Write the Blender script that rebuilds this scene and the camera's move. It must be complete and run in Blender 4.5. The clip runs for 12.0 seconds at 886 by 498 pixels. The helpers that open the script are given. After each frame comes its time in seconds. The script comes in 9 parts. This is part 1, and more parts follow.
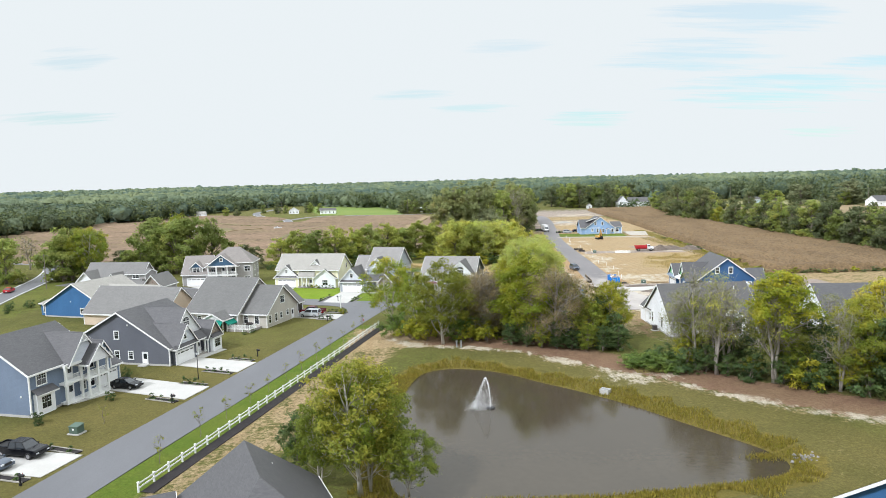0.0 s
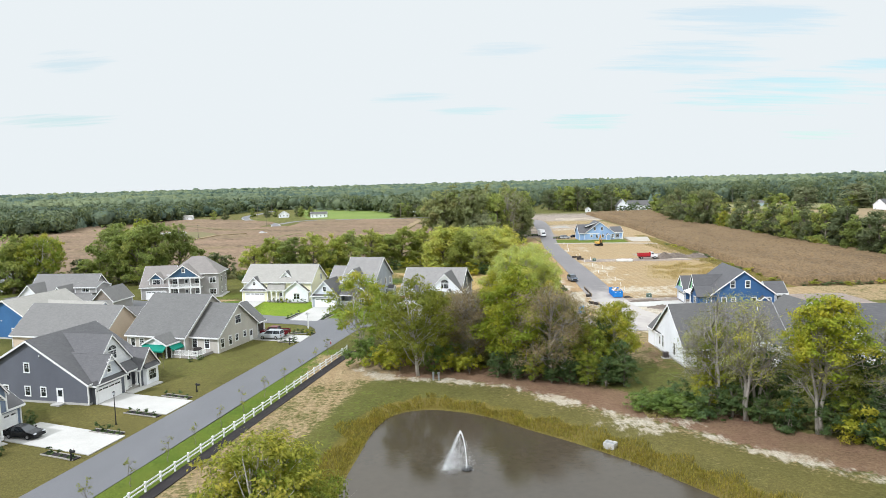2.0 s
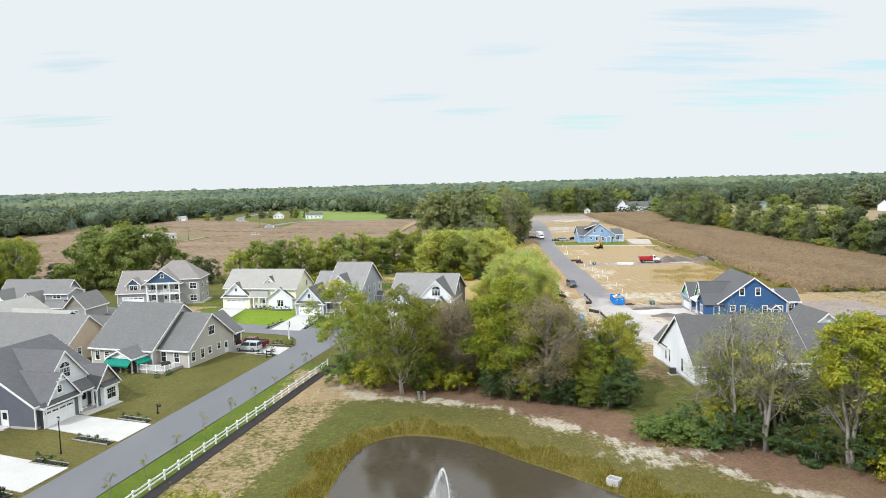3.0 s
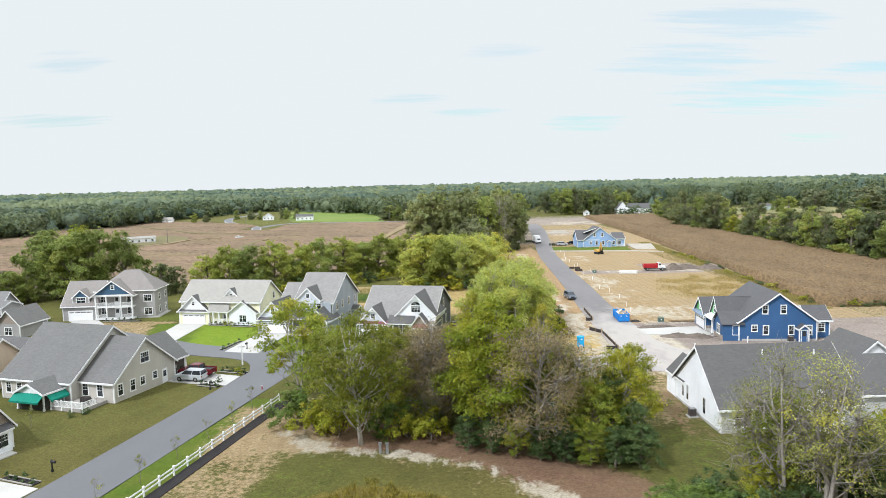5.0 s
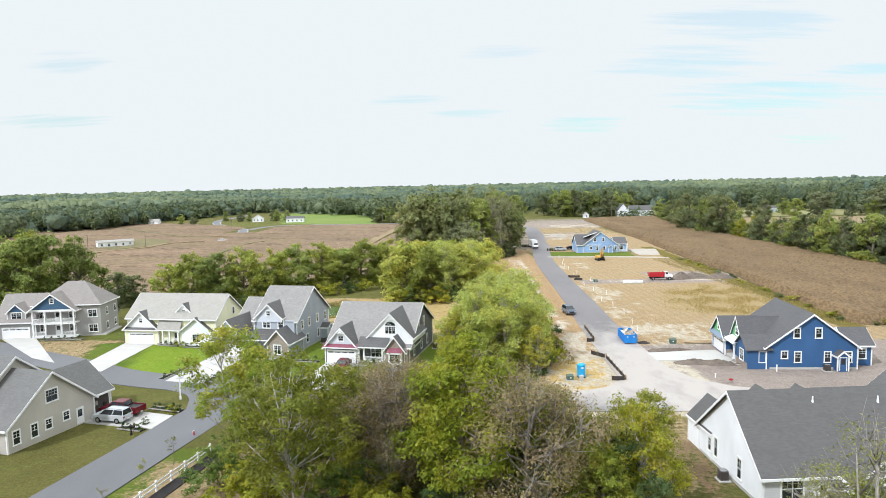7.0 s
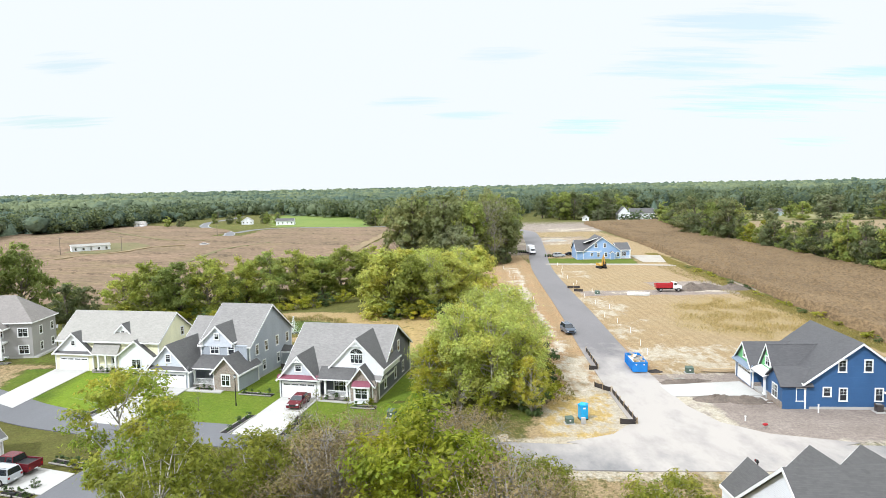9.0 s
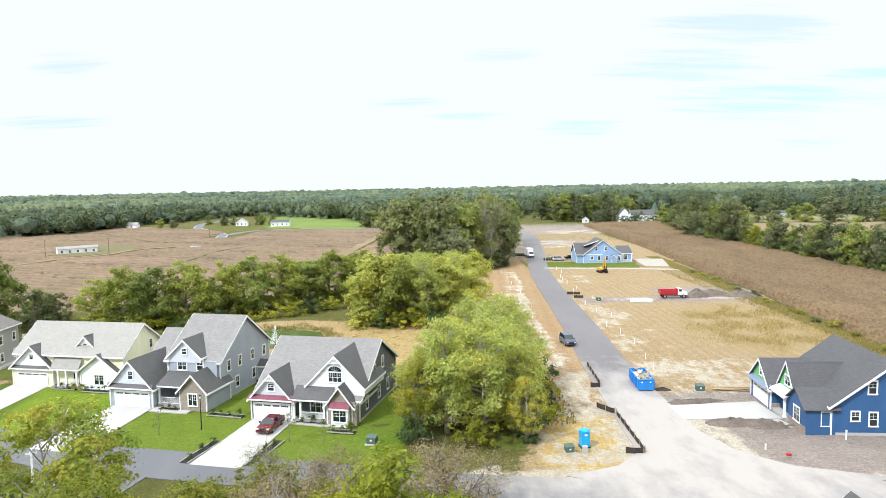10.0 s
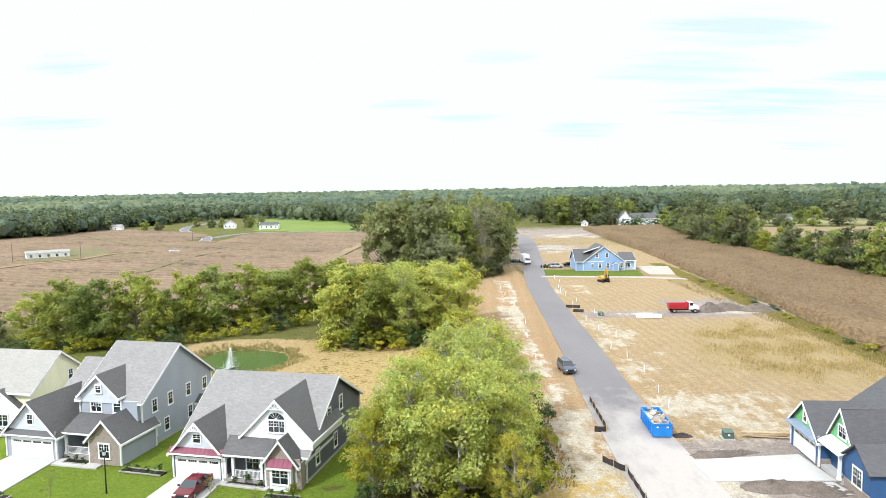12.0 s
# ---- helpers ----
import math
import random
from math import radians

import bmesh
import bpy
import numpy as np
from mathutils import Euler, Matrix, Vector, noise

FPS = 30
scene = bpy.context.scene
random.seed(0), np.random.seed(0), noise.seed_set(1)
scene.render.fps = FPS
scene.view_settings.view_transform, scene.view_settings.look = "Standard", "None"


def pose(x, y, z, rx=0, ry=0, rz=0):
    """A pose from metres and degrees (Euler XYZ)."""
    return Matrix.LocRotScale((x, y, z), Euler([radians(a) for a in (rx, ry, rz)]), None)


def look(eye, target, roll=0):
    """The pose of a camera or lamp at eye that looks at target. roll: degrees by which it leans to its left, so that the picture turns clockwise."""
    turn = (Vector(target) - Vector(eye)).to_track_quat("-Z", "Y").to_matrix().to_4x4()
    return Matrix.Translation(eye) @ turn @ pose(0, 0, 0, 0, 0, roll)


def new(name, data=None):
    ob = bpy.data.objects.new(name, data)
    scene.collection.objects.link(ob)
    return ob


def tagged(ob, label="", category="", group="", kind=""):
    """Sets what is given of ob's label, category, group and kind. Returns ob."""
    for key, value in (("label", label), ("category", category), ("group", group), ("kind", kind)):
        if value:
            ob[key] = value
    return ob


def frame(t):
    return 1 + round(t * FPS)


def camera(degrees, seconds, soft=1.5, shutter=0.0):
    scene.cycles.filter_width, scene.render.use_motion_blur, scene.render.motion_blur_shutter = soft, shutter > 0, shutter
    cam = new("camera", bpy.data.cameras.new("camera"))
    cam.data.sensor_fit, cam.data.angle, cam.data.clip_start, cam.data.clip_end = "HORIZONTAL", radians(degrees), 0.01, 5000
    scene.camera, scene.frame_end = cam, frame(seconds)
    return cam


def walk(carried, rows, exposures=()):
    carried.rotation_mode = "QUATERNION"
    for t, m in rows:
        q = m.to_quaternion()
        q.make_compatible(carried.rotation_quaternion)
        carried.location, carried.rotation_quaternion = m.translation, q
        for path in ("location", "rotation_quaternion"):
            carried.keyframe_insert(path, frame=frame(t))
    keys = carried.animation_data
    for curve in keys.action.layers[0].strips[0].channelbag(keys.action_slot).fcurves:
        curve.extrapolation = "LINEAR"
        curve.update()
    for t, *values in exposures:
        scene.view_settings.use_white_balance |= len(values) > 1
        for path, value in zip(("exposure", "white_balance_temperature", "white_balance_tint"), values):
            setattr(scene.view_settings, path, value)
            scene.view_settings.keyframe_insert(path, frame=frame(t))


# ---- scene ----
cam = camera(66.0, 12.0, soft=0.7)
EXPOSURE = ((0.0, -0.03), (5.5, -0.05), (7.2, 0.02), (9.5, 0.14), (12.0, 0.22))
PATH = [
    (0.0, (7.026, 27.992, 30.074), (7.040, 47.884, 28.003), -1.50),
    (0.5, (7.966, 32.648, 30.049), (7.991, 52.543, 28.005), -1.51),
    (1.0, (8.899, 37.289, 30.025), (8.936, 57.186, 28.001), -1.51),
    (1.5, (9.826, 41.915, 30.002), (9.875, 61.814, 27.994), -1.50),
    (2.0, (10.746, 46.527, 29.979), (10.808, 66.427, 27.983), -1.49),
    (2.5, (11.661, 51.123, 29.957), (11.734, 71.024, 27.970), -1.47),
    (3.0, (12.569, 55.705, 29.936), (12.655, 75.606, 27.956), -1.45),
    (3.5, (13.472, 60.271, 29.915), (13.568, 80.173, 27.941), -1.43),
    (4.0, (14.368, 64.823, 29.895), (14.475, 84.725, 27.926), -1.40),
    (4.5, (15.258, 69.360, 29.876), (15.375, 89.263, 27.911), -1.37),
    (5.0, (16.141, 73.882, 29.857), (16.269, 93.785, 27.898), -1.34),
    (5.5, (17.019, 78.389, 29.839), (17.155, 98.292, 27.885), -1.31),
    (6.0, (17.890, 82.881, 29.822), (18.035, 102.785, 27.875), -1.28),
    (6.5, (18.756, 87.358, 29.805), (18.908, 107.263, 27.866), -1.25),
    (7.0, (19.615, 91.820, 29.789), (19.775, 111.726, 27.859), -1.22),
    (7.5, (20.468, 96.268, 29.774), (20.635, 116.174, 27.854), -1.19),
    (8.0, (21.314, 100.700, 29.760), (21.488, 120.608, 27.851), -1.16),
    (8.5, (22.155, 105.118, 29.746), (22.336, 125.027, 27.850), -1.13),
    (9.0, (22.989, 109.520, 29.733), (23.177, 129.431, 27.851), -1.10),
    (9.5, (23.818, 113.908, 29.720), (24.013, 133.820, 27.852), -1.07),
    (10.0, (24.640, 118.281, 29.709), (24.844, 138.194, 27.855), -1.04),
    (10.5, (25.456, 122.639, 29.697), (25.669, 142.553, 27.858), -1.00),
    (11.0, (26.266, 126.982, 29.687), (26.490, 146.897, 27.861), -0.97),
    (11.5, (27.069, 131.310, 29.677), (27.307, 151.226, 27.862), -0.93),
    (12.0, (27.867, 135.623, 29.668), (28.120, 155.540, 27.863), -0.89),
]
walk(cam, [(t, look(eye, target, roll)) for t, eye, target, roll in PATH], exposures=EXPOSURE)

# ---- light ----
SUN_AZ, SUN_EL = 222.0, 46.0      # where the sun stands: angle in the plan from +x, anticlockwise, and height, in degrees
world = bpy.data.worlds.new("sky")
scene.world = world
world.use_nodes = True


def link(tree, a, b):
    tree.links.new(a, b)


def node(tree, kind, **props):
    n = tree.nodes.new(kind)
    for key, value in props.items():
        setattr(n, key, value)
    return n


def math_node(tree, op, a, b=None, c=None, clamp=False):
    n = node(tree, "ShaderNodeMath", operation=op, use_clamp=clamp)
    for i, s in enumerate((a, b, c)):
        if s is None:
            continue
        if isinstance(s, (int, float)):
            n.inputs[i].default_value = s
        else:
            link(tree, s, n.inputs[i])
    return n.outputs[0]


def mix_node(tree, fac, a, b, blend="MIX"):
    n = node(tree, "ShaderNodeMix", data_type="RGBA", blend_type=blend)
    for i, s in ((0, fac), (6, a), (7, b)):
        if isinstance(s, (int, float)):
            n.inputs[i].default_value = s
        elif isinstance(s, tuple):
            n.inputs[i].default_value = (*s[:3], 1)
        else:
            link(tree, s, n.inputs[i])
    return n.outputs[2]


def build_sky():
    t = world.node_tree
    t.nodes.clear()
    out, bg = node(t, "ShaderNodeOutputWorld"), node(t, "ShaderNodeBackground")
    sky = node(t, "ShaderNodeTexSky", sky_type="NISHITA", sun_disc=False)
    sky.sun_elevation, sky.sun_rotation = radians(SUN_EL), radians(90 - SUN_AZ)
    sky.air_density, sky.dust_density, sky.ozone_density = 1.3, 0.4, 2.0
    co = node(t, "ShaderNodeTexCoord")
    sep = node(t, "ShaderNodeSeparateXYZ")
    link(t, co.outputs["Generated"], sep.inputs[0])
    # thin cloud deck, seen in perspective: lie the noise on a plane overhead
    up = math_node(t, "MAXIMUM", sep.outputs[2], 0.02)
    px = math_node(t, "DIVIDE", sep.outputs[0], math_node(t, "ADD", up, 0.12))
    py = math_node(t, "DIVIDE", sep.outputs[1], math_node(t, "ADD", up, 0.12))
    comb = node(t, "ShaderNodeCombineXYZ")
    link(t, px, comb.inputs[0]), link(t, py, comb.inputs[1])
    mp = node(t, "ShaderNodeMapping")
    mp.inputs["Location"].default_value, mp.inputs["Scale"].default_value = CLOUD_SHIFT, CLOUD_SCALE
    link(t, comb.outputs[0], mp.inputs[0])
    nz = node(t, "ShaderNodeTexNoise")
    nz.inputs["Scale"].default_value, nz.inputs["Detail"].default_value, nz.inputs["Roughness"].default_value = 7.0, 8.0, 0.68
    link(t, mp.outputs[0], nz.inputs[0])
    # the deck is torn open in a few soft streaks: east over north and height over north of their middles, half widths, depth
    u = math_node(t, "DIVIDE", sep.outputs[0], sep.outputs[1])
    v = math_node(t, "DIVIDE", sep.outputs[2], sep.outputs[1])
    rag = math_node(t, "MULTIPLY", math_node(t, "SUBTRACT", nz.outputs[0], 0.54), 5.2)
    gap = None
    for mu, mv, du, dv, deep in STREAKS:
        a = math_node(t, "DIVIDE", math_node(t, "SUBTRACT", u, mu), du)
        b = math_node(t, "DIVIDE", math_node(t, "SUBTRACT", v, mv), dv)
        r2 = math_node(t, "ADD", math_node(t, "MULTIPLY", a, a), math_node(t, "MULTIPLY", b, b))
        one = math_node(t, "MULTIPLY", math_node(t, "SUBTRACT", math_node(t, "ADD", 1.0, rag), r2, clamp=True), deep)
        gap = one if gap is None else math_node(t, "MAXIMUM", gap, one)
    cover = math_node(t, "SUBTRACT", 1.0, gap, clamp=True)
    scaled = mix_node(t, 1.0, sky.outputs[0], SKY_GAIN, "MULTIPLY")
    col = mix_node(t, cover, scaled, CLOUD)
    # an overcast sky is brighter overhead than at the horizon
    rise = node(t, "ShaderNodeMapRange", interpolation_type="SMOOTHSTEP")
    rise.inputs[1].default_value, rise.inputs[2].default_value, rise.inputs[3].default_value, rise.inputs[4].default_value = 0.27, 0.58, 1.0, ZENITH
    link(t, sep.outputs[2], rise.inputs[0])
    lit = node(t, "ShaderNodeVectorMath", operation="SCALE")
    link(t, col, lit.inputs[0]), link(t, rise.outputs[0], lit.inputs[3])
    col = lit.outputs[0]
    link(t, col, bg.inputs[0])
    bg.inputs[1].default_value = 1.0
    link(t, bg.outputs[0], out.inputs[0])


STREAKS = ((0.49, 0.115, 0.17, 0.032, 0.40), (0.22, 0.080, 0.065, 0.015, 0.38), (0.37, 0.168, 0.14, 0.030, 0.28), (0.44, 0.225, 0.16, 0.034, 0.26), (-0.515, 0.178, 0.06, 0.020, 0.22), (-0.565, 0.100, 0.11, 0.010, 0.32), (-0.04, 0.120, 0.07, 0.011, 0.26), (0.05, 0.100, 0.06, 0.009, 0.28), (0.555, 0.052, 0.07, 0.008, 0.34), (0.63, 0.150, 0.08, 0.016, 0.36), (0.10, 0.184, 0.07, 0.013, 0.18))
SKY_GAIN, ZENITH, CLOUD, CLOUD_SHIFT, CLOUD_SCALE = (0.062, 0.128, 0.142), 2.1, (0.845, 0.904, 0.938), (3.1, 1.7, 0.0), (0.16, 0.9, 1.0)
build_sky()
sun = new("sun", bpy.data.lights.new("sun", "SUN"))
sun.data.energy, sun.data.angle, sun.data.color = 3.45, radians(1.2), (0.95, 0.975, 1.06)
sun_way = Vector((math.cos(radians(SUN_AZ)) * math.cos(radians(SUN_EL)), math.sin(radians(SUN_AZ)) * math.cos(radians(SUN_EL)), math.sin(radians(SUN_EL))))
sun.matrix_world = look(sun_way * 300, (0, 0, 0))


# ---- materials ----
def principled(name, rough=0.8, metal=0.0, spec=0.3):
    m = bpy.data.materials.new(name)
    m.use_nodes = True
    t = m.node_tree
    b = t.nodes["Principled BSDF"]
    b.inputs["Roughness"].default_value, b.inputs["Metallic"].default_value = rough, metal
    b.inputs["Specular IOR Level"].default_value = spec
    return m, t, b


def noise_fac(t, scale, detail=5.0, rough=0.6, stretch=(1, 1, 1), space="Object", lo=0.3, hi=0.7, at=(0, 0, 0)):
    co = node(t, "ShaderNodeTexCoord")
    mp = node(t, "ShaderNodeMapping")
    mp.inputs["Scale"].default_value, mp.inputs["Location"].default_value = stretch, at
    link(t, co.outputs[space], mp.inputs[0])
    nz = node(t, "ShaderNodeTexNoise")
    nz.inputs["Scale"].default_value, nz.inputs["Detail"].default_value, nz.inputs["Roughness"].default_value = scale, detail, rough
    link(t, mp.outputs[0], nz.inputs[0])
    r = node(t, "ShaderNodeMapRange")
    r.inputs[1].default_value, r.inputs[2].default_value = lo, hi
    link(t, nz.outputs[0], r.inputs[0])
    return r.outputs[0]


def bump(t, b, height, strength, distance):
    n = node(t, "ShaderNodeBump")
    n.inputs["Strength"].default_value, n.inputs["Distance"].default_value = strength, distance
    link(t, height, n.inputs["Height"])
    link(t, n.outputs[0], b.inputs["Normal"])


def vary(t, col, fac, lo, hi):
    """col times a grey from lo to hi by fac."""
    r = node(t, "ShaderNodeMapRange")
    r.inputs[3].default_value, r.inputs[4].default_value = lo, hi
    link(t, fac, r.inputs[0])
    n = node(t, "ShaderNodeVectorMath", operation="SCALE")
    link(t, col, n.inputs[0]), link(t, r.outputs[0], n.inputs[3])
    return n.outputs[0]


def surf(name, c1, c2, scale=0.5, fine=8.0, rough=0.85, metal=0.0, spec=0.25, amount=0.25, relief=0.0, island=0.0, per_object=0.0, stretch=(1, 1, 1), space="Object"):
    """Two colours in patches, a fine grain, and a difference from piece to piece."""
    m, t, b = principled(name, rough, metal, spec)
    col = mix_node(t, noise_fac(t, scale, stretch=stretch, space=space), c1, c2)
    grain = noise_fac(t, fine, 4.0, 0.7, stretch=stretch, space=space)
    col = vary(t, col, grain, 1 - amount, 1 + amount)
    if island:
        g = node(t, "ShaderNodeNewGeometry")
        col = vary(t, col, g.outputs["Random Per Island"], 1 - island, 1 + island)
    if per_object:
        g = node(t, "ShaderNodeObjectInfo")
        col = vary(t, col, g.outputs["Random"], 1 - per_object, 1 + per_object)
    link(t, col, b.inputs["Base Color"])
    if relief:
        bump(t, b, grain, 0.6, relief)
    return m


def siding(name, c, rough=0.6, lap=0.16):
    """Horizontal lap siding, with the shadow line of each board painted in, and weather stains."""
    m, t, b = principled(name, rough, 0, 0.3)
    co = node(t, "ShaderNodeTexCoord")
    sep = node(t, "ShaderNodeSeparateXYZ")
    link(t, co.outputs["Object"], sep.inputs[0])
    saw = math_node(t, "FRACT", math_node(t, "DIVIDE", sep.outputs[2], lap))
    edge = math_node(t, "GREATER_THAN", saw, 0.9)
    stain = noise_fac(t, 0.35, 6.0, 0.65, stretch=(1, 1, 0.4))
    col = vary(t, mix_node(t, 0.0, c, c), stain, 0.88, 1.08)
    # shadow line of each lap, as a darker stripe in the colour
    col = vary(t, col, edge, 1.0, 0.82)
    col = vary(t, col, noise_fac(t, 14.0, 3.0), 0.95, 1.05)
    link(t, col, b.inputs["Base Color"])
    bump(t, b, saw, 0.5, 0.015)
    return m


def shingles(name, c1, c2, course=0.085):
    """Asphalt shingles: courses down the slope, tabs of slightly different shade, streaks."""
    m, t, b = principled(name, 0.62, 0, 0.5)
    co = node(t, "ShaderNodeTexCoord")
    sep = node(t, "ShaderNodeSeparateXYZ")
    link(t, co.outputs["Object"], sep.inputs[0])
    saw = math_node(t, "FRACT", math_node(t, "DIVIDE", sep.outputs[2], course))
    row = math_node(t, "FLOOR", math_node(t, "DIVIDE", sep.outputs[2], course))
    off = math_node(t, "MULTIPLY", math_node(t, "FRACT", math_node(t, "MULTIPLY", row, 0.37)), 3.0)
    tabs = math_node(t, "FLOOR", math_node(t, "MULTIPLY", math_node(t, "ADD", math_node(t, "ADD", sep.outputs[0], sep.outputs[1]), off), 2.6))
    comb = node(t, "ShaderNodeCombineXYZ")
    link(t, tabs, comb.inputs[0]), link(t, row, comb.inputs[1])
    wn = node(t, "ShaderNodeTexWhiteNoise", noise_dimensions="2D")
    link(t, comb.outputs[0], wn.inputs["Vector"])
    col = mix_node(t, math_node(t, "MULTIPLY_ADD", wn.outputs[0], 0.5, 0.25), c1, c2)
    col = vary(t, col, noise_fac(t, 0.5, 6.0, 0.7, stretch=(1, 1, 0.5)), 0.92, 1.07)
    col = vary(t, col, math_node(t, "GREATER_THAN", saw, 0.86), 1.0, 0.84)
    col = vary(t, col, noise_fac(t, 30.0, 2.0), 0.88, 1.12)
    link(t, col, b.inputs["Base Color"])
    bump(t, b, saw, 0.6, 0.012)
    return m


def foliage(name, c1, c2, c3, through_light=0.45):
    """Leaves: differ from leaf to leaf and from tree to tree, and let some light through."""
    m, t, b = principled(name, 0.55, 0, 0.25)
    g, o = node(t, "ShaderNodeNewGeometry"), node(t, "ShaderNodeObjectInfo")
    spray = math_node(t, "MULTIPLY_ADD", g.outputs["Random Per Island"], 0.4, math_node(t, "MULTIPLY", noise_fac(t, 0.9, 3.0, 0.6), 0.6))
    col = mix_node(t, spray, c1, c2)
    patch = noise_fac(t, 0.35, 3.0, 0.6, lo=0.42, hi=0.68)
    col = mix_node(t, math_node(t, "MULTIPLY", patch, math_node(t, "ADD", o.outputs["Random"], 0.15)), col, c3)
    col = vary(t, col, noise_fac(t, 2.6, 3.0, 0.6, lo=0.36, hi=0.64), 0.60, 1.36)
    col = vary(t, col, o.outputs["Random"], 0.78, 1.2)
    link(t, col, b.inputs["Base Color"])
    tl = node(t, "ShaderNodeBsdfTranslucent")
    link(t, col, tl.inputs[0])
    mx = node(t, "ShaderNodeMixShader")
    mx.inputs[0].default_value = through_light
    link(t, b.outputs[0], mx.inputs[1]), link(t, tl.outputs[0], mx.inputs[2])
    link(t, mx.outputs[0], t.nodes["Material Output"].inputs[0])
    return m


M = {}
M["white"] = surf("white_trim", (0.78, 0.78, 0.77), (0.70, 0.70, 0.69), 0.8, 6.0, 0.5, amount=0.05)
M["vinyl"] = surf("white_vinyl", (0.80, 0.80, 0.79), (0.72, 0.73, 0.71), 1.5, 9.0, 0.4, amount=0.06)
M["door_white"] = surf("white_door_paint", (0.80, 0.80, 0.80), (0.74, 0.74, 0.74), 0.7, 5.0, 0.4, amount=0.04)
M["glass"] = principled("window_glass", 0.06, 0.0, 0.9)[0]
M["glass"].node_tree.nodes["Principled BSDF"].inputs["Base Color"].default_value = (0.015, 0.02, 0.026, 1)
M["concrete"] = surf("driveway_concrete", (0.455, 0.444, 0.42), (0.385, 0.374, 0.352), 0.25, 5.0, 0.85, amount=0.08)
M["kerb"] = surf("pale_stone_edging", (0.36, 0.34, 0.30), (0.26, 0.245, 0.215), 1.0, 9.0, 0.9, amount=0.15)
M["mulch"] = surf("dark_bark_mulch", (0.018, 0.016, 0.017), (0.034, 0.029, 0.028), 0.8, 14.0, 0.95, amount=0.5, relief=0.03)
M["metal_dark"] = surf("dark_metal", (0.02, 0.02, 0.022), (0.035, 0.035, 0.035), 2.0, 12.0, 0.5, 0.4, amount=0.15)
M["grey_metal"] = surf("grey_metal", (0.28, 0.29, 0.30), (0.36, 0.36, 0.36), 2.0, 12.0, 0.5, 0.6, amount=0.15)
M["cooler"] = surf("brown_grey_louvres", (0.115, 0.098, 0.092), (0.085, 0.074, 0.070), 2.0, 12.0, 0.6, 0.2, amount=0.15)
M["green_box"] = surf("green_painted_steel", (0.07, 0.11, 0.09), (0.09, 0.13, 0.10), 2.0, 12.0, 0.6, amount=0.12)
M["trunk"] = surf("tree_bark", (0.24, 0.21, 0.17), (0.13, 0.11, 0.09), 1.2, 10.0, 0.95, amount=0.35, relief=0.02, stretch=(1, 1, 0.3))
M["pale_bark"] = surf("pale_bark", (0.48, 0.45, 0.40), (0.30, 0.27, 0.235), 1.2, 10.0, 0.95, amount=0.3, relief=0.02, stretch=(1, 1, 0.3))
M["grey_bark"] = surf("grey_bark", (0.33, 0.30, 0.26), (0.19, 0.17, 0.15), 1.2, 10.0, 0.95, amount=0.3, relief=0.02, stretch=(1, 1, 0.3))
M["leaf_green"] = foliage("leaves_green", (0.150, 0.222, 0.030), (0.285, 0.345, 0.050), (0.38, 0.335, 0.05), 0.56)
M["leaf_bright"] = foliage("leaves_bright_green", (0.145, 0.210, 0.020), (0.300, 0.350, 0.032), (0.44, 0.38, 0.035), 0.56)
M["leaf_belt"] = foliage("leaves_of_field_trees", (0.258, 0.315, 0.066), (0.412, 0.452, 0.102), (0.46, 0.425, 0.085), 0.62)
M["leaf_belt_dark"] = foliage("dark_leaves_of_field_trees", (0.190, 0.255, 0.070), (0.320, 0.380, 0.104), (0.36, 0.35, 0.088), 0.62)
M["leaf_dark"] = foliage("leaves_dark_green", (0.050, 0.098, 0.034), (0.105, 0.160, 0.050), (0.14, 0.17, 0.046))
M["leaf_hedge"] = foliage("leaves_of_far_hedges", (0.100, 0.138, 0.060), (0.185, 0.215, 0.096), (0.22, 0.21, 0.085), 0.55)
M["leaf_grey_green"] = foliage("leaves_of_broad_field_trees", (0.165, 0.20, 0.105), (0.27, 0.295, 0.16), (0.30, 0.29, 0.14), 0.55)
M["leaf_field_light"] = foliage("leaves_of_light_field_trees", (0.325, 0.370, 0.085), (0.485, 0.515, 0.130), (0.52, 0.46, 0.10), 0.6)
M["leaf_mid"] = foliage("leaves_of_tall_trees", (0.150, 0.188, 0.070), (0.265, 0.295, 0.115), (0.31, 0.285, 0.11), 0.5)
M["leaf_bush"] = foliage("leaves_of_low_bushes", (0.092, 0.165, 0.034), (0.18, 0.255, 0.055), (0.22, 0.24, 0.05))
M["leaf_olive"] = foliage("leaves_olive_green", (0.150, 0.188, 0.026), (0.275, 0.298, 0.042), (0.37, 0.32, 0.045), 0.55)
M["leaf_yellow"] = foliage("leaves_yellow_green", (0.22, 0.255, 0.024), (0.37, 0.38, 0.036), (0.45, 0.36, 0.045), 0.5)
M["leaf_light"] = foliage("leaves_light_green", (0.36, 0.43, 0.112), (0.52, 0.575, 0.168), (0.56, 0.51, 0.12), 0.6)
M["leaf_autumn"] = foliage("leaves_turning_yellow", (0.33, 0.35, 0.05), (0.46, 0.45, 0.075), (0.46, 0.37, 0.06), 0.5)
M["leaf_brown"] = foliage("leaves_russet", (0.195, 0.146, 0.074), (0.285, 0.217, 0.115), (0.26, 0.22, 0.076), 0.4)
M["leaf_grey"] = foliage("leaves_grey_green", (0.185, 0.205, 0.052), (0.30, 0.305, 0.085), (0.38, 0.35, 0.055), 0.35)


